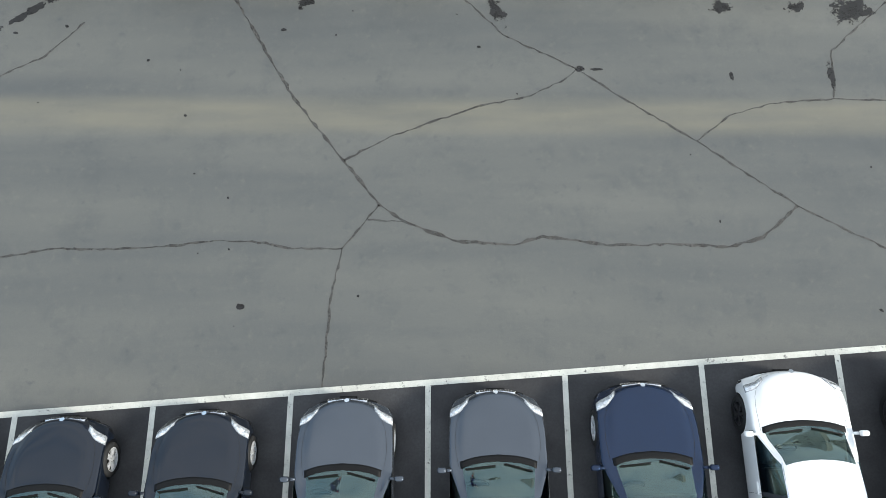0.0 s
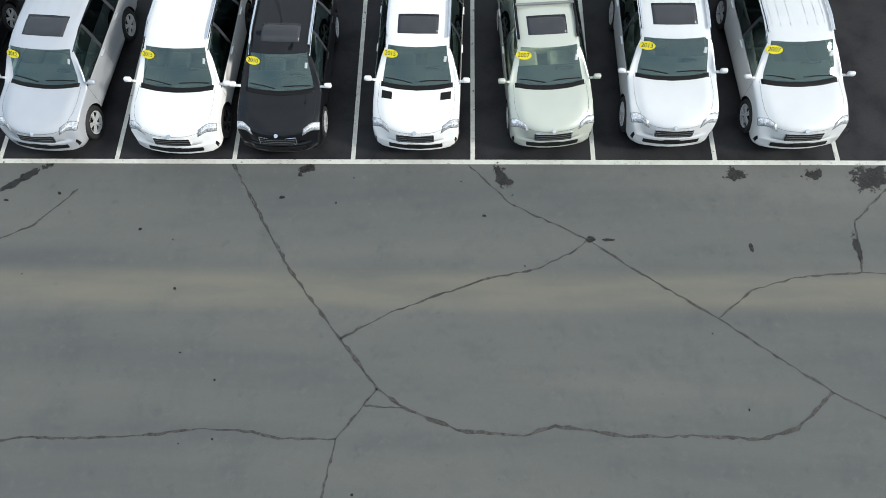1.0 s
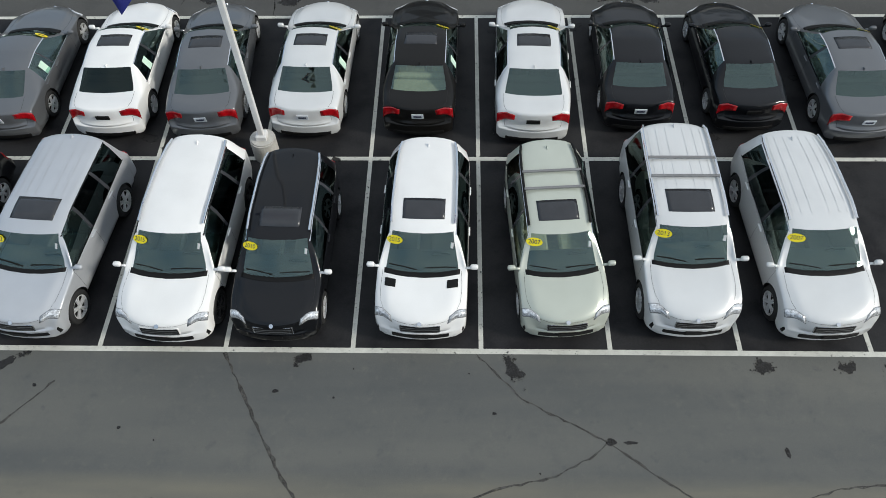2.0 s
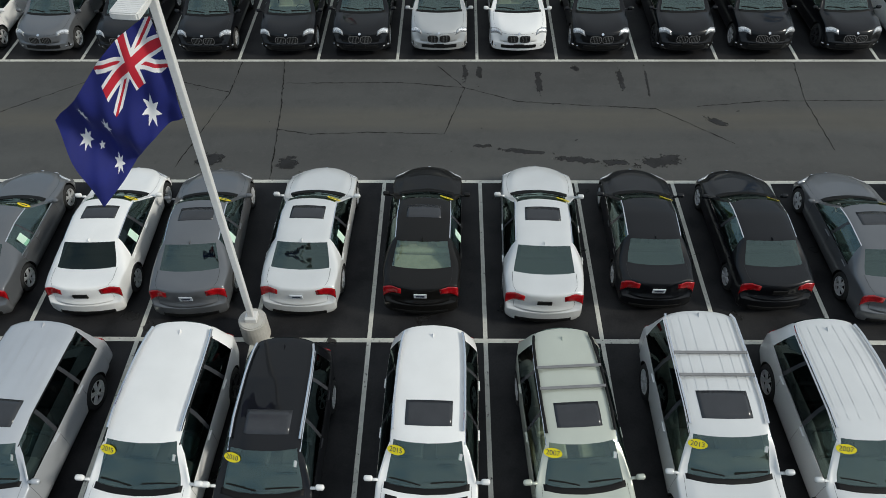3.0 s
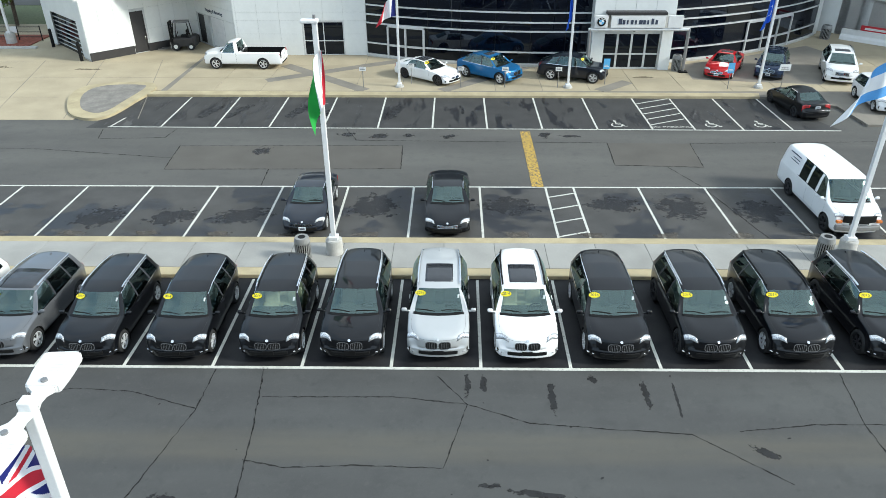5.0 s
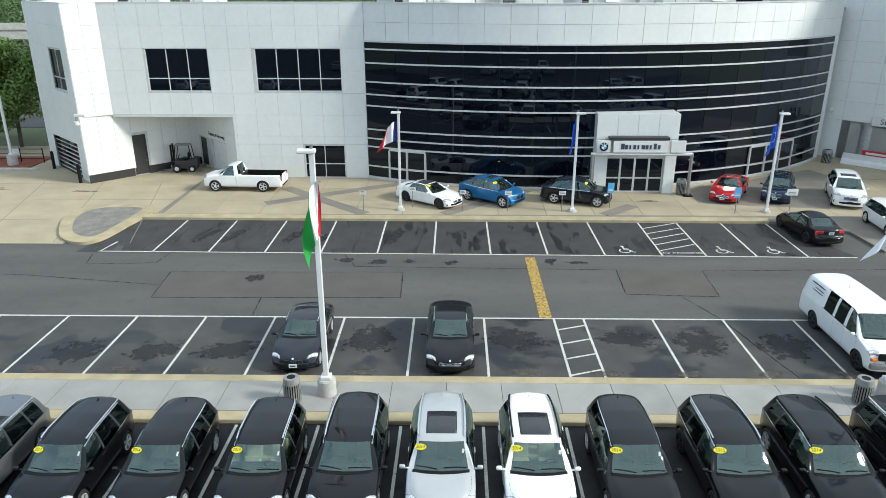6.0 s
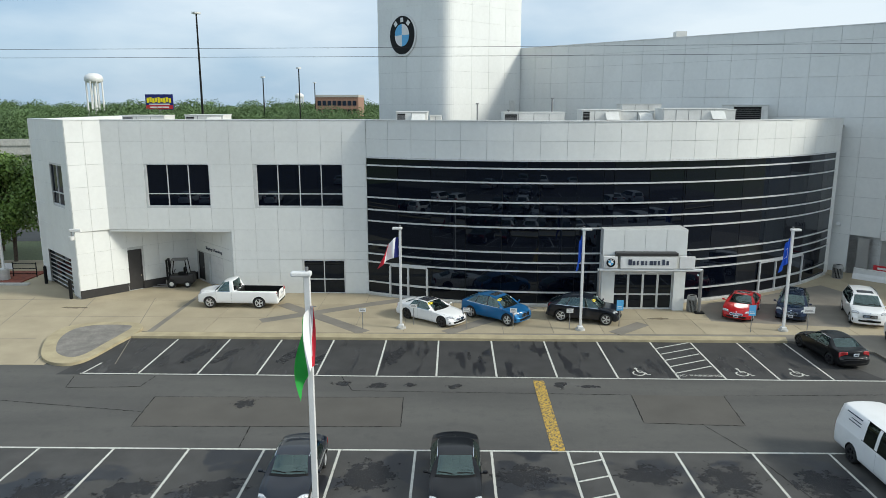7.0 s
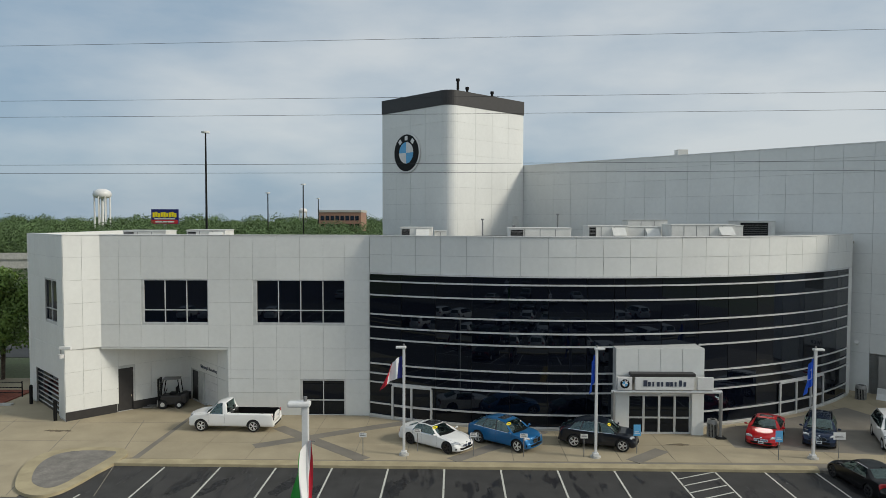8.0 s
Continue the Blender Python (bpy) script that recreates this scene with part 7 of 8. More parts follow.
def litter_bin(x, y, z, h=0.92, r=0.29):
    b = thing("litter_bin", "grey ribbed metal litter bin with domed lid", "bin", pose(x, y, z), "litter bins")
    part("liner", cyl(r * 0.88, 0.03, h * 0.82, 24), M_DARK, b)
    slat_me = mesh_from(box(-0.022, 0.022, -0.012, 0.012, 0.05, h * 0.82, 0.004), "slat", M_BINS)
    for k in range(22):
        a = 2 * math.pi * k / 22
        put("slat", slat_me, b, pose(r * math.cos(a), r * math.sin(a), 0, 0, 0, math.degrees(a) + 90))
    part("band", cyl(r * 1.03, h * 0.80, h * 0.86, 28), M_BINS, b)
    lid = cyl(r * 1.02, h * 0.86, h * 1.04, 28, r * 0.9)
    part("lid", lid, M_BINS, b)
    part("opening", cyl(r * 0.5, h * 1.035, h * 1.05, 20), M_DARK, b)
    part("foot_ring", cyl(r * 0.95, 0.0, 0.05, 24), M_GREY, b)


litter_bin(-5.95, 33.0, 0.15)
litter_bin(13.85, 33.2, 0.15)
litter_bin(15.35, 59.4, 0.14, 1.05, 0.32)
litter_bin(30.0, 68.9, 0.14, 1.05, 0.38)


def sign_post(x, y, blue=False, w=0.42, h=0.26):
    s = thing("sign_post", "small blue parking sign on a thin post" if blue else "small white notice sign on a thin post", "sign", pose(x, y, 0.14), "plaza signs")
    part("post", cyl(0.025, 0.0, 1.15, 10), M_GREY, s)
    ph = 0.62 if blue else h
    part("sign_plate", box(-w / 2, w / 2, -0.045, -0.027, 1.15 - (0.1 if blue else 0.05), 1.15 - 0.05 + ph, 0.008), M_SIGNBLUE if blue else M_WHITE, s)
    for k in range(2):
        part("text_bar", box(-w * 0.36, w * 0.36 - 0.06 * k, -0.05, -0.045, 1.19 + 0.09 * k, 1.23 + 0.09 * k), M_WHITE if blue else M_GREY, s)


for x, y in ((-6.15, 55.25), (-3.05, 56.1), (0.22, 55.4), (3.1, 55.3), (6.55, 55.3)):
    sign_post(x, y)
sign_post(9.75, 56.0, True)
sign_post(17.5, 55.0, True)
sign_post(21.1, 55.4, False, 0.7, 0.42)

# security camera, wall lamp, bollards, barrier, banner
cctv = thing("security_camera", "white security camera on the building corner", "camera", pose(-27.15, 62.0, 5.0))
part("bracket", box(-0.06, 0.06, -0.5, 0.3, 0.02, 0.10, 0.01), M_GREY, cctv)
part("housing", box(-0.05, 0.75, -0.62, -0.44, 0.05, 0.25, 0.03), M_WHITE, cctv)
part("dome", cyl(0.16, -0.55, -0.28, 18, 0.19, m=pose(0.0, -0.45, 0)), M_WHITE, cctv)
part("drop_pipe", cyl(0.03, -0.3, 0.05, 10, m=pose(0.0, -0.45, 0)), M_GREY, cctv)
for x, y in ((-28.05, 62.3), (-32.3, 66.6)):
    b = thing("bollard", "black steel bollard beside the roller door", "bollard", pose(x, y, 0.0), "bollards")
    bb = cyl(0.12, 0.0, 1.45, 18)
    bmesh.ops.bevel(bb, geom=[e for e in bb.edges if e.verts[0].co.z > 1.4 and e.verts[1].co.z > 1.4], offset=0.06, segments=3, affect="EDGES")
    part("post", bb, M_DARK, b)
gl = thing("wall_lamp", "small white round wall lamp", "lamp", pose(30.9, 71.2, 4.1))
part("globe", cyl(0.16, -0.1, 0.1, 18, m=pose(0, 0, 0, 60, 0, -45)), M_WHITE, gl)
for u0 in (0.6, 4.7):
    bar = thing("road_barrier", "white plastic road barrier before the service entry", "barrier", along(WA, WB) @ pose(wu(33.4) + u0, -1.6, 0.14), "barriers")
    bm = bmesh.new()
    prof = [(-0.28, 0.0), (0.28, 0.0), (0.22, 0.25), (0.10, 0.45), (0.08, 0.85), (-0.08, 0.85), (-0.10, 0.45), (-0.22, 0.25)]
    r0 = [bm.verts.new((-2.0, a, b)) for a, b in prof]
    r1 = [bm.verts.new((2.0, a, b)) for a, b in prof]
    for i in range(8):
        bm.faces.new((r0[i], r0[(i + 1) % 8], r1[(i + 1) % 8], r1[i]))
    bm.faces.new(r0)
    bm.faces.new(r1[::-1])
    bmesh.ops.recalc_face_normals(bm, faces=bm.faces[:])
    part("shell", bm, M_WHITE, bar)
ban = thing("banner", "red banner with pale lettering bars on the service wall", "banner", along(WA, WB) @ pose(wu(33.3), -1.25, 0.6))
part("cloth", box(0, 3.0, -0.03, 0.0, 0, 0.75), M_SIGNRED, ban)
for k in range(2):
    part("text_bar", box(0.3, 2.7 - 0.4 * k, -0.04, -0.03, 0.16 + 0.28 * k, 0.32 + 0.28 * k), M_WHITE, ban)
for k in (0.2, 2.8):
    part("stake", cyl(0.03, -0.78, 0.75, 10, m=pose(k, 0.03, 0)), M_GREY, ban)

# forklift in the receiving bay
fk = thing("forklift", "black forklift truck with a roof guard and fork tines", "forklift", pose(-21.75, 65.95, 0.02, 0, 0, 98))
part("chassis", box(-0.52, 0.52, -1.1, 0.45, 0.28, 0.95, 0.08), M_DARKBAND, fk)
part("counterweight", box(-0.5, 0.5, -1.35, -0.9, 0.3, 1.1, 0.14), M_DARKBAND, fk)
part("seat", box(-0.26, 0.26, -0.6, -0.1, 0.95, 1.1, 0.05), M_DARK, fk)
part("backrest", box(-0.26, 0.26, -0.68, -0.55, 1.05, 1.5, 0.05), M_DARK, fk)
for sx in (-0.45, 0.45):
    part("guard_post", tube([(sx, 0.45, 0.9), (sx, 0.25, 2.1)], 0.035, 8), M_DARK, fk)
    part("guard_post", tube([(sx, -0.9, 1.0), (sx, -0.75, 2.1)], 0.035, 8), M_DARK, fk)
    part("mast_rail", box(sx * 0.75 - 0.05, sx * 0.75 + 0.05, 0.55, 0.68, 0.1, 2.15), M_DARK, fk)
    part("fork", box(sx * 0.6 - 0.06, sx * 0.6 + 0.06, 0.68, 1.75, 0.08, 0.13), M_GREY, fk)
    for yy, rr in ((0.3, 0.32), (-0.85, 0.27)):
        w = part("wheel", cyl(rr, -0.1, 0.1, 22, m=pose(sx * 1.1, yy, rr, 0, 90, 0)), M_TYRE, fk)
        part("hub", cyl(rr * 0.5, -0.11, 0.11, 16, m=pose(sx * 1.1, yy, rr, 0, 90, 0)), M_RTU, w)
part("mast_bar", box(-0.36, 0.36, 0.57, 0.66, 1.0, 1.12), M_DARK, fk)
part("mast_bar", box(-0.36, 0.36, 0.57, 0.66, 2.03, 2.15), M_DARK, fk)
part("carriage", box(-0.42, 0.42, 0.66, 0.72, 0.1, 0.6), M_GREY, fk)
part("roof_guard", box(-0.5, 0.5, -0.8, 0.35, 2.08, 2.14, 0.02), M_GREY, fk)
part("steering_column", tube([(0, 0.3, 0.9), (0, 0.1, 1.35)], 0.03, 8), M_DARK, fk)

# fleet lettering on the van, amber corner lamps
vsh = kit("van")["sh"]
for v0, v1, a in ((3.24, 3.29, 10.66), (3.40, 3.43, 10.50), (3.50, 3.53, 10.55)):
    part("lettering_bar", vsh.patch(10.22, a, v0, v1, 0.006, side=1, ns=6, nv=1, thick=0.004), M_BARS, van, "small dark lettering bar")
part("front_grille", vsh.bend(long_box(0.66, 2.76, 2.835, 0.74, 1.04, 0.03), 2.845), M_DARK, van, "black plastic grille")
part("front_bumper", vsh.bend(long_box(0.90, 2.74, 2.90, 0.40, 0.62, 0.04), 2.845), M_GREY, van, "grey steel bumper")
for sx in (-1, 1):
    part("corner_lamp", box(sx * 0.80 - 0.11, sx * 0.80 + 0.11, 2.66, 2.80, 0.72, 0.84, 0.02), M_AMBER, van, "amber corner lamp")

# hood vents of the white off-roader are its own parts
for o in [o for o in bpy.data.objects if o.get("label", "") == "white luxury off-roader with sunroof and hood vents"]:
    shk = kit("suv")["sh"]
    for sd in (1, -1):
        vent = part("hood_vent", shk.patch(3.05, 3.55, 1.55, 2.65, 0.008, side=sd, ns=3, nv=3), M_DARK, o)

# ---- roof equipment ----


def roof_unit(x, y, w, d, h, louver=None, hood=False):
    u = thing("rooftop_unit", "pale metal rooftop air unit with vents", "air unit", pose(x, y, 12.1, 0, 0, 0), "rooftop units")
    h *= 0.72
    part("curb", box(-w / 2 + 0.05, w / 2 - 0.05, -d / 2 + 0.05, d / 2 - 0.05, 0, 0.2), M_GREY, u)
    part("cabinet", box(-w / 2, w / 2, -d / 2, d / 2, 0.2, h, 0.03), M_RTU, u)
    part("lid", box(-w / 2 - 0.04, w / 2 + 0.04, -d / 2 - 0.04, d / 2 + 0.04, h, h + 0.06, 0.01), M_RTU, u)
    n = max(2, int(w / 0.9))
    for k in range(1, n):
        xx = -w / 2 + w * k / n
        part("seam", box(xx - 0.02, xx + 0.02, -d / 2 - 0.012, -d / 2, 0.25, h - 0.05), M_GREY, u)
    if louver:
        l = part("louver", box(-w / 2 + 0.1, -w / 2 + 0.1 + louver, -d / 2 - 0.03, -d / 2, 0.3, h - 0.1), M_DARK, u)
        for k in range(6):
            z = 0.35 + (h - 0.5) * k / 6
            part("blade", box(-w / 2 + 0.1, -w / 2 + 0.1 + louver, -d / 2 - 0.06, -d / 2 - 0.03, z, z + 0.03), M_GREY, l)
    if hood:
        bm = bmesh.new()
        pts = [(-d / 2 - 0.7, h - 0.7), (-d / 2, h - 0.7), (-d / 2, h - 0.1)]
        a = [bm.verts.new((w / 2 - 1.2, p, q)) for p, q in pts]
        b = [bm.verts.new((w / 2 - 0.2, p, q)) for p, q in pts]
        for i in range(3):
            bm.faces.new((a[i], a[(i + 1) % 3], b[(i + 1) % 3], b[i]))
        bm.faces.new(a)
        bm.faces.new(b[::-1])
        bmesh.ops.recalc_face_normals(bm, faces=bm.faces[:])
        part("intake_hood", bm, M_RTU, u)


for x, y, w, d, h, lv, hd in ((-23.8, 68.0, 3.2, 2.0, 1.05, 0.7, False), (-19.3, 68.2, 2.9, 2.0, 1.1, 0.6, True), (-3.8, 69.5, 2.4, 2.0, 1.4, 0.6, True), (-2.0, 70, 0.9, 1.0, 1.0, None, False),
                              (5.2, 66.8, 4.4, 2.2, 1.4, 0.9, False), (10.8, 70.5, 3.0, 2.2, 1.6, 0.5, True), (13.6, 70.5, 2.6, 2.0, 1.5, None, True), (17.2, 68.2, 4.6, 2.4, 1.75, None, True),
                              (14.8, 74, 3.2, 2, 2.2, None, False), (21.0, 72.0, 1.6, 1.6, 1.6, None, False), (24.4, 76.0, 3.0, 2.5, 2.1, 2.3, False)):
    roof_unit(x, y, w, d, h, lv, hd)
for x, y, h in ((1.2, 68.5, 1.6), (7.2, 71, 2.0), (3.6, 69, 1.1)):
    v = thing("roof_pipe", "thin vent pipe on the flat roof", "pipe", pose(x, y, 12.1), "roof pipes")
    part("pipe", cyl(0.06, 0, h, 10), M_GREY, v)
    part("cap", cyl(0.12, h, h + 0.1, 10), M_GREY, v)

# ---- overhead cables ----
for i, (za, zb, yy) in enumerate(((21.9, 23.9, 50.2), (19.4, 20.6, 50.0), (18.8, 19.8, 50.9), (16.4, 17.1, 50.0), (16.1, 16.65, 51.0))):
    pts = [(-60 + 120 * k / 24, yy, za + (zb - za) * k / 24 - 0.9 * (1 - ((k - 12) / 12) ** 2) * 0.25) for k in range(25)]
    c = put("overhead_cable", mesh_from(tube(pts, 0.009, 5), "overhead_cable", M_WIRE), label="thin black overhead cable strung across the lot", category="cable", group="overhead cables")

for x in (-60, 60):
    up = thing("utility_pole", "brown wooden utility pole holding the overhead cables", "utility pole", pose(x, 50.5, 0), "utility poles")
    part("pole", cyl(0.2, -0.1, 24.5, 14, 0.14), M_BARK, up)
    for z in (16.0, 16.2, 18.7, 19.5, 22.6):
        part("crossarm", box(-0.08, 0.08, -1.0, 1.0, z - 0.1, z + 1.6 if z > 22 else z + 0.9), M_BARK, up)

# ---- trees and the far distance ----


def leafy(bm, c, r, n, size, rng, squash=0.85):
    for _ in range(n):
        d = Vector((rng.gauss(0, 1), rng.gauss(0, 1), rng.gauss(0, 1))).normalized()
        p = c + Vector((d.x, d.y, d.z * squash)) * r * (rng.random() ** 0.35)
        face = (d + 0.55 * Vector((rng.gauss(0, 1), rng.gauss(0, 1), rng.gauss(0, 1)))).normalized()
        a = face.cross(Vector((rng.gauss(0, 1), rng.gauss(0, 1), rng.gauss(0, 1)))).normalized() * size * rng.uniform(0.6, 1.3)
        b = a.cross(face).normalized() * size * rng.uniform(0.4, 0.8)
        bm.faces.new([bm.verts.new(p + q) for q in (-a, b, a, -b)])


def tree(x, y, h, r, seed, leaves=15000):
    rng = random.Random(seed)
    t = thing("tree", "broad leafy green tree beside the road", "tree", pose(x, y, -0.03), "trees by the road")
    tr = bmesh.new()
    tube([(0, 0, 0), (0.08, 0.02, h * 0.25), (0.0, 0.1, h * 0.55), (0.05, 0.0, h * 0.8)], 0.17, 10, bm=tr)
    part("trunk", tr, M_BARK, t)
    cr = bmesh.new()
    for k in range(26):
        a = rng.uniform(0, 6.28)
        zz = rng.uniform(0.28, 0.97)
        rad = r * math.sqrt(max(0.05, 1 - ((zz - 0.55) / 0.5) ** 2)) * rng.uniform(0.3, 0.85)
        c = Vector((math.cos(a) * rad, math.sin(a) * rad, h * zz))
        if k < 9:
            part("limb", tube([(0, 0, h * zz * 0.6), tuple(c * 0.6 + Vector((0, 0, h * zz * 0.3))), tuple(c)], 0.045, 6), M_BARK, t)
        leafy(cr, c, r * 0.44, leaves // 26, 0.15, rng)
    part("crown", cr, M_LEAF, t)


tree(-39.5, 74.5, 9.6, 3.2, 3)
tree(-43.5, 79.0, 9.0, 3.0, 5)
tree(-46.0, 70.0, 8.5, 2.6, 8, 8000)

rng = random.Random(21)


def far_crown(gen, centre, r, n, size):
    """Leaf sprays over one lobed crown: corner places of n small quads that lie along its outside."""
    d = gen.normal(size=(n, 3))
    d /= np.linalg.norm(d, axis=1)[:, None]
    lobes = gen.normal(size=(7, 3))
    lobes /= np.linalg.norm(lobes, axis=1)[:, None]
    swell = 0.72 + 0.34 * np.clip((d @ lobes.T).max(axis=1), 0, 1) ** 3
    p = np.array(centre) + d * np.array((1.0, 1.0, 0.92)) * (r * swell * gen.random(n) ** 0.18)[:, None]
    face = d + 0.4 * gen.normal(size=(n, 3))
    a = np.cross(face, gen.normal(size=(n, 3)))
    a *= (size * gen.uniform(0.6, 1.3, n) / np.linalg.norm(a, axis=1))[:, None]
    b = np.cross(a, face)
    b *= (size * gen.uniform(0.4, 0.9, n) / np.linalg.norm(b, axis=1))[:, None]
    return np.stack((p - a, p + b, p + a, p - b), axis=1).reshape(-1, 3)


gen = np.random.default_rng(21)
sprays = []
for k in range(900):
    a = radians(rng.uniform(-38, 33))
    d = rng.uniform(190, 900) if k > 260 else rng.uniform(170, 300)
    if abs(math.degrees(a) - 6) < 12 and d < 260:
        continue
    x, y = math.sin(a) * d, 15 + math.cos(a) * d
    if -75 < x < 70 and y < 150:
        continue
    near = d < 400
    h = rng.uniform(9, 14) * (1.0 if near else 1.15)
    rr = rng.uniform(3.5, 6.5) * (1.0 if near else 1.5)
    sprays.append(far_crown(gen, (x, y, h * 0.62), rr, 850 if near else 330, 0.27 if near else 0.6))
    sprays.append(far_crown(gen, (x, y, h * 0.30), rr * 0.9, 160 if near else 80, 0.45 if near else 0.8))
sprays = np.concatenate(sprays)
woods = bpy.data.meshes.new("far_woods")
woods.from_pydata(sprays.tolist(), [], np.arange(len(sprays)).reshape(-1, 4).tolist())
woods.materials.append(M_FARLEAF)
put("far_woods", woods, label="dense belt of green trees along the horizon", category="woods", kind="stuff")

# water towers
for x, y, s, lab in ((-181, 375, 0.7, "white water tower on many legs above the trees"), (-135, 640, 0.6, "small far white water tower above the trees")):
    wt = thing("water_tower", lab, "water tower", pose(x, y, 0), "water towers")
    H = 28 if s == 0.7 else 22
    tank = bmesh.new()
    prof = [(0.3, 9.0), (3.0, 8.7), (5.6, 7.2), (6.3, 5.6), (6.3, 3.8), (5.4, 2.6), (2.5, 1.9)]
    rings = [[tank.verts.new((r * s * math.cos(2 * math.pi * q / 24), r * s * math.sin(2 * math.pi * q / 24), H - 8 * s + z * s)) for q in range(24)] for r, z in prof]
    for a, b in zip(rings, rings[1:]):
        for q in range(24):
            tank.faces.new((a[q], a[(q + 1) % 24], b[(q + 1) % 24], b[q]))
    tank.faces.new(rings[0])
    tank.faces.new(rings[-1][::-1])
    bmesh.ops.recalc_face_normals(tank, faces=tank.faces[:])
    part("tank", tank, M_WHITE, wt, smooth=True)
    for q in range(8):
        a = 2 * math.pi * q / 8
        part("leg", cyl(0.45 * s, 0, H - 4.5 * s, 8, m=pose(5.6 * s * math.cos(a), 5.6 * s * math.sin(a), 0)), M_WHITE, wt)
    part("riser", cyl(1.0 * s, 0, H - 5 * s, 10), M_WHITE, wt)

# billboard
bb = thing("billboard", "dark blue billboard with yellow shapes and a red strip", "billboard", pose(-118, 300, 1.9, 0, 0, 0) @ Matrix.Diagonal((0.83, 1, 0.85, 1)))
part("board", box(-6.6, 6.6, -0.3, 0.3, 11.2, 18.2), M_BLUEF, bb)
part("red_strip", box(-6.5, 6.5, -0.36, -0.3, 11.4, 13.2), M_SIGNRED, bb, "red lower strip")
for k in range(9):
    part("letter_block", box(-5.9 + 1.32 * k, -4.85 + 1.32 * k, -0.40, -0.3, 14.3 + 0.3 * (k % 2), 16.4 + 0.25 * ((k + 1) % 3)), M_STICKER, bb)
part("text_bar", box(-5, 5, -0.42, -0.36, 13.4, 13.9), M_WHITE, bb)
part("text_bar", box(-4.6, 4.6, -0.42, -0.36, 11.9, 12.6), M_WHITE, bb)
part("column", cyl(0.7, -0.2, 11.3, 12), M_GREY, bb)

# tall road masts
for x, y, h, lab in ((-55.4, 170, 32.6, "tall black road mast beyond the roof"), (-57.7, 230, 21.5, "slender road lamp mast beyond the roof"), (-43.7, 215, 23.4, "slender road lamp mast beyond the roof"), (-55.8, 300, 21.8, "slender road lamp mast beyond the roof")):
    mst = thing("road_mast", lab, "mast", pose(x, y, -0.1), "road masts")
    part("pole", cyl(0.30 if h > 30 else 0.2, 0, h, 10, 0.16), M_DARK, mst)
    part("lamp_ring", cyl(0.95 if h > 30 else 0.7, h - 0.1, h + 0.25, 12), M_WHITE, mst)

# far brick office block
ob_ = thing("office_block", "far brick office building with dark window bands", "building", pose(-52, 330, 0) @ Matrix.Diagonal((0.55, 1, 1.03, 1)))
part("wall", box(-17, 17, 0, 20, -0.1, 16.0), M_BRICK, ob_)
part("parapet", box(-17.3, 17.3, -0.3, 20.3, 16.0, 17.0), M_BASECONC, ob_)
for k in range(4):
    for q in range(8):
        part("window", box(-15.6 + 4.0 * q, -12.6 + 4.0 * q, -0.1, 0.1, 2.0 + 3.5 * k, 4.0 + 3.5 * k), M_BLACKGLASS, ob_)
ob2 = thing("low_building", "long low tan building among the trees", "building", pose(-128, 250, 0))
part("wall", box(-9, 9, 0, 12, -0.1, 7.0), M_CONC, ob2)
part("roof", box(-9.3, 9.3, -0.3, 12.3, 7.0, 7.5), M_BASECONC, ob2)

# overpass and road at the west
ov = thing("overpass", "concrete road overpass with dark piers", "bridge", pose(-78, 128, 0, 0, 0, 8))
part("deck", box(-45, 22, -6, 6, 6.0, 7.4), M_BASECONC, ov)
part("railing", box(-45, 22, -6.2, -5.9, 7.4, 8.4), M_BASECONC, ov)
for k in range(5):
    part("pier", box(-38 + 13 * k, -36.4 + 13 * k, -5, 5, -0.1, 6.0, 0.1), M_BASECONC, ov)
part("abutment", box(13, 22, -5.8, 5.8, -0.1, 6.0), M_BASECONC, ov)
structure("road", prism([(-140, 84), (-34, 84), (-34, 100), (-140, 104)], -0.02, 0.0), M_AISLE3, "grey road beyond the site", category="road")
structure("verge", prism([(-62, 66.2), (-34.2, 66.2), (-34.2, 83), (-62, 83)], -0.02, 0.01), M_GRASS, "strip of mown grass by the fence", category="grass")
structure("mulch_bed", prism([(-44, 66.4), (-34.4, 66.4), (-34.4, 70.5), (-44, 70.5)], 0.0, 0.10), M_MULCH, "red mulch bed along the drive", category="mulch bed")
structure("kerb", box(-60, -33.4, 65.95, 66.35, -0.02, 0.16, 0.03), M_BASECONC, "pale concrete kerb along the drive", category="kerb")
fence = thing("fence", "black metal fence with a small notice by the drive", "fence", pose(0, 0, 0))
for k in range(10):
    part("fence_post", cyl(0.045, 0, 1.25, 8, m=pose(-34.2 - 1.9 * k, 68.6, 0)), M_DARK, fence)
for z in (0.35, 0.75, 1.15):
    part("fence_rail", tube([(-34.2, 68.6, z), (-51.3, 68.6, z)], 0.03, 6), M_DARK, fence)
part("notice", box(-36.7, -36.1, 68.52, 68.55, 0.7, 1.2), M_WHITE, fence)
light_pole(-36.2, 67.6, 9.5, 0.4, 0.9, 0.0, "white light pole in the mulch bed", 90)
for x, y, p, rz in ((-60, 112, P_WHITE, 95), (-52, 92, P_BLACK, 92)):
    car("sedan", p, "distant car driving place on the far road", x, y, 0.0, rz, nose=False, sticker=False, group="far cars", seats=False)

# ---- cracks and stains ----


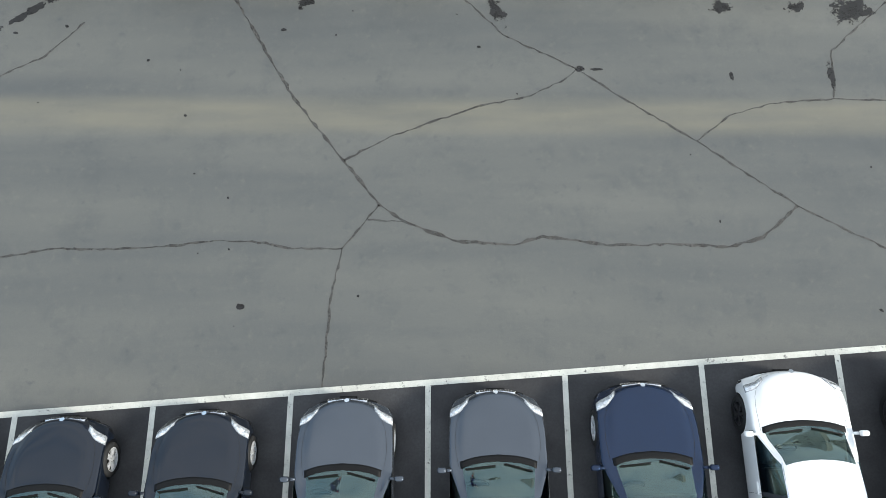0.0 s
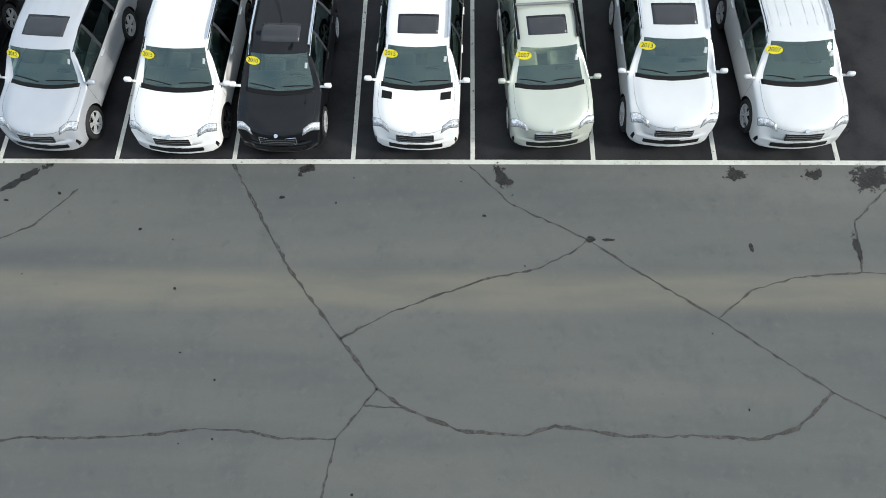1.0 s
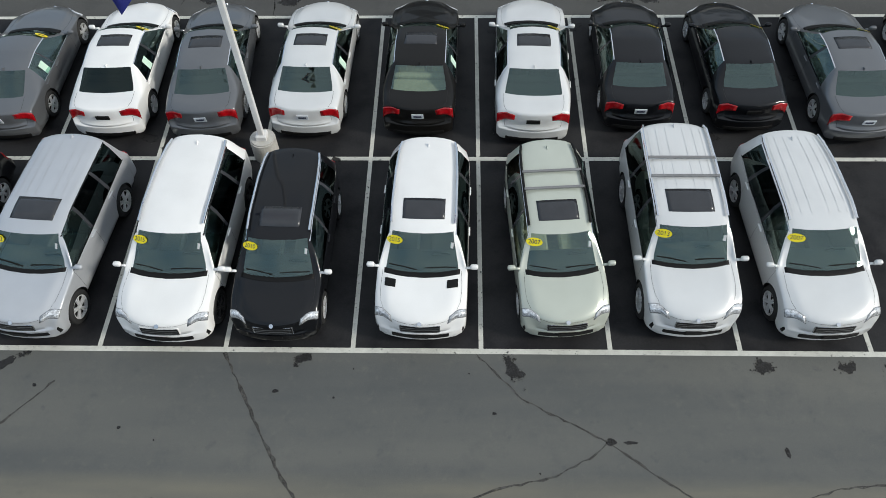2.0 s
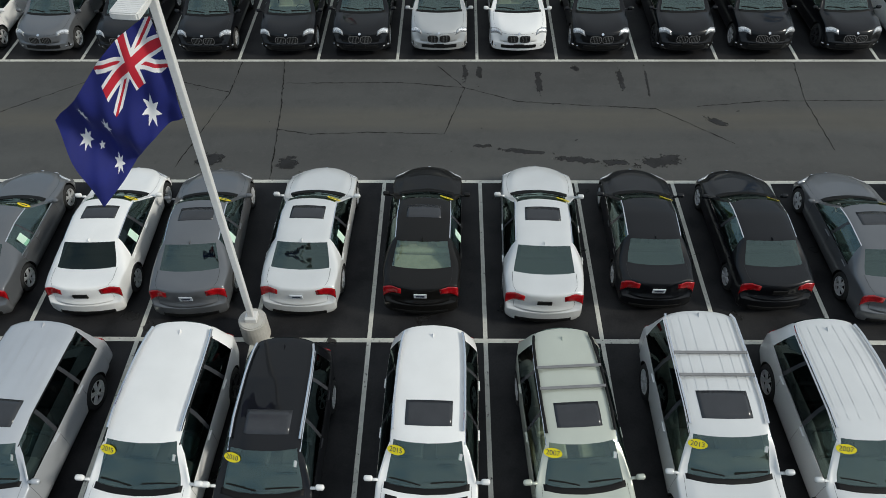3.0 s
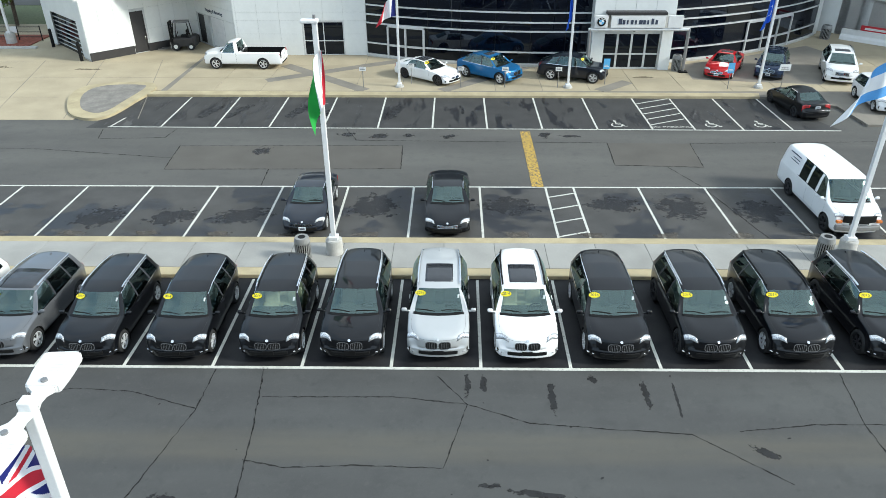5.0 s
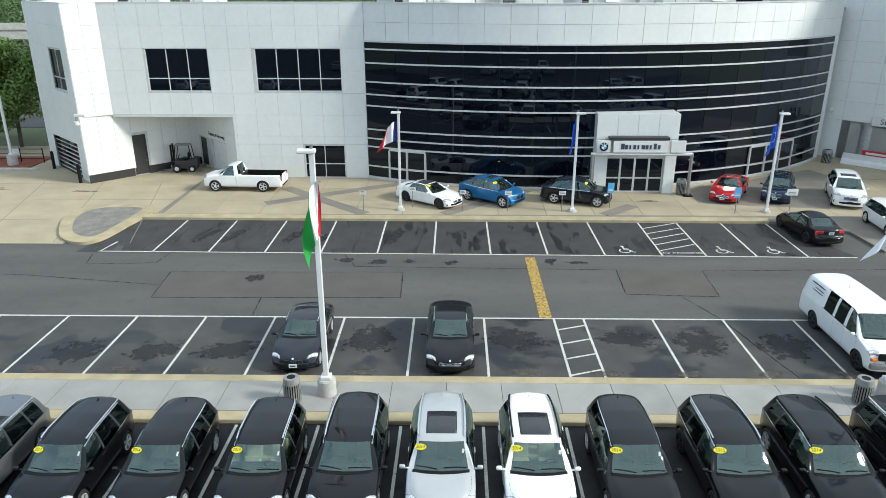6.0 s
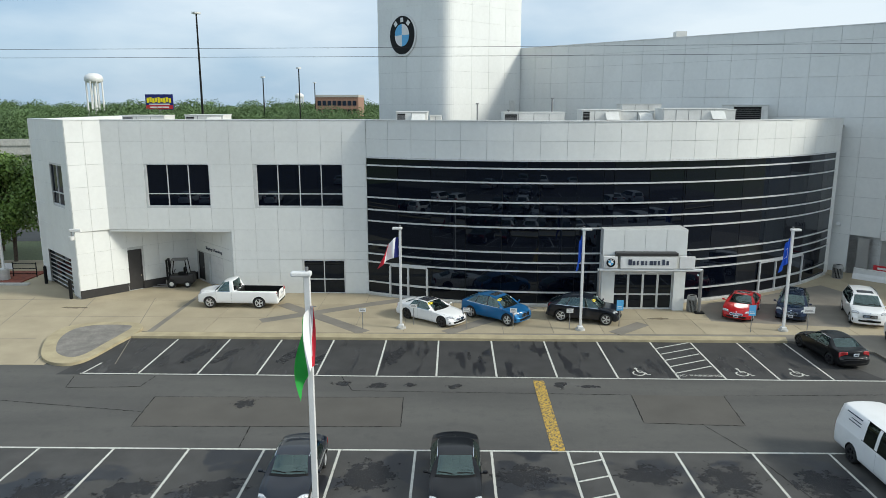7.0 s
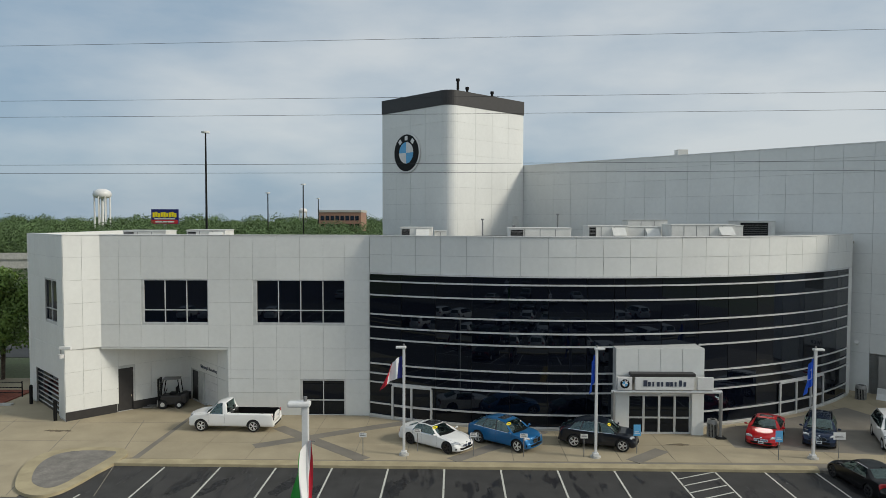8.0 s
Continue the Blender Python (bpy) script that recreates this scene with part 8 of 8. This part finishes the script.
CR = [
    [(-4.9, 9.6), (-3.32, 6.96), (-2.13, 5.46), (-1.32, 4.44), (-0.77, 4.07), (0.25, 3.66), (1.56, 3.56), (2.16, 3.76), (3.57, 3.56), (4.87, 3.6), (6.05, 3.55), (6.78, 3.76), (7.58, 4.47)],
    [(0.48, 9.6), (1.39, 8.61), (3.04, 7.72), (4.14, 6.92), (5.59, 5.96), (7.58, 4.47), (9.3, 3.53), (12, 2.6)],
    [(-2.13, 5.46), (-1.13, 6.04), (0.74, 6.76), (2.0, 7.05), (2.78, 7.48), (3.04, 7.72)],
    [(5.59, 5.96), (6.36, 6.58), (7.33, 6.88), (8.71, 7.0), (9.87, 6.96), (12, 6.8)],
    [(8.71, 7.0), (8.83, 8.21), (10.27, 9.5)],
    [(-1.32, 4.44), (-1.67, 3.96), (-2.07, 3.46), (-2.25, 2.37), (-2.32, 0.55)],
    [(-2.07, 3.46), (-3.2, 3.46), (-3.69, 3.58), (-4.65, 3.63), (-5.84, 3.48), (-6.91, 3.41), (-8.12, 3.42), (-9.29, 3.23), (-13, 3.0)],
    [(-10.5, 7.3), (-9.13, 8.02), (-8.35, 8.92)], [(-1.55, 4.1), (-0.77, 4.07)],
]
for i, c in enumerate(CR):
    crack(c, 0.065 if i == 0 else 0.042, seed=i + 1)
CR2 = [
    [(-12.5, 25.4), (-11.38, 25.63), (-9.65, 25.51), (-7.52, 24.8)], [(-7.46, 26.6), (-7.52, 24.8), (-8.37, 21.1)], [(-6.01, 26.6), (-5.7, 24), (-5.48, 20.6)],
    [(-5.71, 22.89), (-4.56, 22.63), (-2.71, 22.74), (-0.46, 22.66), (0.19, 25.06)], [(-5.76, 25.32), (-1.96, 25.36), (0.19, 25.06), (1.92, 24.31), (3.87, 24.13), (6.26, 23.94), (8.3, 22.22)],
    [(7.59, 24.05), (9.65, 24.34), (11.12, 24.36), (14, 24.4)], [(11.43, 26.5), (11.12, 24.36), (11.19, 21.94)], [(-0.7, 26.3), (0.19, 25.06)], [(-15, 23.5), (-12.5, 25.4)],
]
for i, c in enumerate(CR2):
    crack(c, 0.036, seed=i + 30, material=M_CRACKD)
CR3 = [[(-14.86, 45.11), (-2.94, 45.23), (-2.85, 42.09), (-14.59, 41.96), (-14.86, 45.11)], [(8.02, 45.69), (7.84, 42.63), (12.18, 42.39), (12.43, 45.62)], [(-20.1, 47.63), (-19.72, 46.14), (-16.11, 46.35), (-15.9, 47.8)],
       [(8.02, 45.69), (-5.5, 46.0), (-6.3, 47.8)], [(12.43, 45.62), (24, 46.0)], [(-9.4, 42.0), (-9.3, 40.0)], [(10.4, 42.4), (11.4, 40.0), (12.6, 35.0)], [(-30, 45), (-22, 44.6), (-14.6, 43.4)]]
for i, c in enumerate(CR3):
    crack(c, 0.048, seed=i + 60, material=M_CRACKD)
structure("asphalt_patch", prism([(-14.86, 45.11), (-2.94, 45.23), (-2.85, 42.09), (-14.59, 41.96)], 0.0, 0.005), M_PATCH, "browner rectangular asphalt repair patch", category="patch")
structure("asphalt_patch", prism([(8.02, 45.69), (7.84, 42.63), (12.18, 42.39), (12.43, 45.62)], 0.0, 0.005), M_PATCH, "browner rectangular asphalt repair patch", category="patch")

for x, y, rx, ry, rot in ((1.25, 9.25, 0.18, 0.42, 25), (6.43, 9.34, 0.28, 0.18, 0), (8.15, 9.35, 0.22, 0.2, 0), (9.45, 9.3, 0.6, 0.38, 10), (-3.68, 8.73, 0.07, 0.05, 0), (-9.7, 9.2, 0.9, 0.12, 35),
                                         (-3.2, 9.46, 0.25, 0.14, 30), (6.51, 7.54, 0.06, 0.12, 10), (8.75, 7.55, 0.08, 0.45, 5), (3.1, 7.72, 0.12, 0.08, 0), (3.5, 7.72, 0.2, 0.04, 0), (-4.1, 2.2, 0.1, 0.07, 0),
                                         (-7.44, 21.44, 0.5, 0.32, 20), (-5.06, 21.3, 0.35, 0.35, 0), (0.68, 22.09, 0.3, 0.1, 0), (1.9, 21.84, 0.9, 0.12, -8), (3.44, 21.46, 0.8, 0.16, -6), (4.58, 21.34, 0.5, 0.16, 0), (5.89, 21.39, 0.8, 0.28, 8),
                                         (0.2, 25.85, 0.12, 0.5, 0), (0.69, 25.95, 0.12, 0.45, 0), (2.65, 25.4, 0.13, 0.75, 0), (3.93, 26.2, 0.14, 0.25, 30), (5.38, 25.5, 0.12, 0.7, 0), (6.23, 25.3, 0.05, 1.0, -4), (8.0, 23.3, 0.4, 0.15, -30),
                                         (-4.3, 46.7, 0.55, 0.5, 10), (-6.1, 46.9, 0.6, 0.4, 0), (-2.66, 46.75, 0.35, 0.3, 0), (-0.42, 46.6, 0.5, 0.35, 0), (-10.3, 44.4, 0.55, 0.7, 0), (4.75, 46.8, 0.4, 0.5, -20), (6.2, 46.7, 0.7, 0.2, 0),
                                         (-14.8, 50.8, 0.3, 1.4, -18), (-13.2, 50.8, 0.35, 1.7, -20), (-9.6, 50.9, 0.5, 1.4, -20), (-8.0, 50.2, 0.4, 1.2, -15), (-3.8, 50.8, 0.5, 1.5, -12), (0.3, 50.9, 0.12, 0.7, 0), (0.9, 50.5, 0.12, 0.6, 0),
                                         (-3.8, 37.9, 1.25, 1.3, 0), (2.2, 38.0, 1.3, 1.0, 0), (6.9, 38.1, 1.3, 0.8, 0), (9.8, 37.8, 1.2, 1.3, 0), (-9.4, 36.9, 1.4, 0.8, 15), (-12.4, 36.8, 1.2, 0.8, 15), (-15.5, 36.7, 1.3, 0.9, 10), (13.2, 37.5, 1.2, 1.2, 0)):
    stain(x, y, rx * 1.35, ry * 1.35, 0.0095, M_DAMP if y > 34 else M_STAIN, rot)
rngs = random.Random(77)
for k in range(70):
    x, y = rngs.uniform(-11, 11), rngs.choice((rngs.uniform(0.8, 9.4), rngs.uniform(20.8, 26.4), rngs.uniform(10, 15), rngs.uniform(15.2, 20.2)))
    s = rngs.uniform(0.02, 0.06)
    if 9.7 < y < 20.4:
        s = rngs.uniform(0.08, 0.3)
    stain(x, y, s * rngs.uniform(0.7, 2.0), s, 0.009, rot=rngs.uniform(0, 180))
for k in range(-6, 11):
    stain(-2.08 + 3.07 * k + 1.4, 35.25, 0.85, 0.40, 0.0085, M_TIDE)

# ---- plaza slabs ----
SLABS = {}
for i in range(20):
    for j in range(6):
        x, y = -17.35 + 3.05 * i, 56.02 + 3.02 * j
        if y > 63 and x < -5 and x > -27:
            w_ok = y < 70
        else:
            w_ok = True
        if x > 44 or not w_ok:
            continue
        if "slab" not in SLABS:
            SLABS["slab"] = mesh_from(box(-1.51, 1.51, -1.495, 1.495, -0.02, 0.0, 0.006), "slab", M_CONC)
            SLABS["band"] = mesh_from(box(-1.51, 1.51, -1.495, 1.495, -0.02, 0.0, 0.006), "slab", M_CONC_D)
        put("slab", SLABS["slab"], plaza, pose(x, y, 0.149))

# diagonal strips in the darker concrete colour, some crossing, just above the slabs
for i, (a, b, w) in enumerate((((-12.9, 56.8), (-6.2, 60.8), 0.9), ((-12.4, 60.7), (-6.0, 54.6), 0.9), ((-6.2, 60.8), (-2.0, 63.0), 0.9), ((-1.0, 54.6), (4.8, 60.2), 0.9), ((9.2, 54.6), (11.4, 56.6), 0.9))):
    d = (Vector(b) - Vector(a)).normalized()
    n_ = Vector((-d.y, d.x)) * w / 2
    A, B = Vector(a), Vector(b)
    structure("paving_band", prism([tuple(A + n_), tuple(A - n_), tuple(B - n_), tuple(B + n_)], 0.10, 0.153 + 0.0024 * i), M_CONC_D, "darker diagonal concrete paving band", category="paving")
# one wide flat area in the same darker colour
structure("paving_band", prism([(15.9, 57.2), (24.0, 56.0), (29.0, 62.0), (27.5, 66.5), (21.0, 63.0), (16.2, 60.9)], 0.10, 0.152), M_CONC_D, "darker concrete paving beside the entrance", category="paving")

# joints and stains of the concrete drive
for k in range(9):
    a = -57 + 4.4 * k
    jt = structure("paving_joint", box(-0.02, 0.02, 0.0, 13.6, 0.0, 0.024), M_CONC_D, "dark joint between concrete bays", category="joint")
    jt.matrix_basis = pose(a + 3.0, 49.4, 0.0, 0, 0, 14)
for yy in (53.5, 58.0, 62.0):
    structure("paving_joint", box(-58, -25.5 if yy < 57 else -19.2, yy - 0.02, yy + 0.02, 0.0, 0.0235), M_CONC_D, "dark joint between concrete bays", category="joint")
for i, (x, y, rx, ry) in enumerate(((-26.5, 60.0, 1.6, 0.3), (-34.0, 60.5, 2.0, 0.5))):
    stain(x, y, rx, ry, 0.0252, M_CONCSTAIN)
for i, (x, y, rx, ry) in enumerate(((-17.2, 61.6, 0.9, 0.4), (12.6, 57.6, 1.2, 0.25))):
    stain(x, y, rx, ry, 0.168, M_CONCSTAIN)
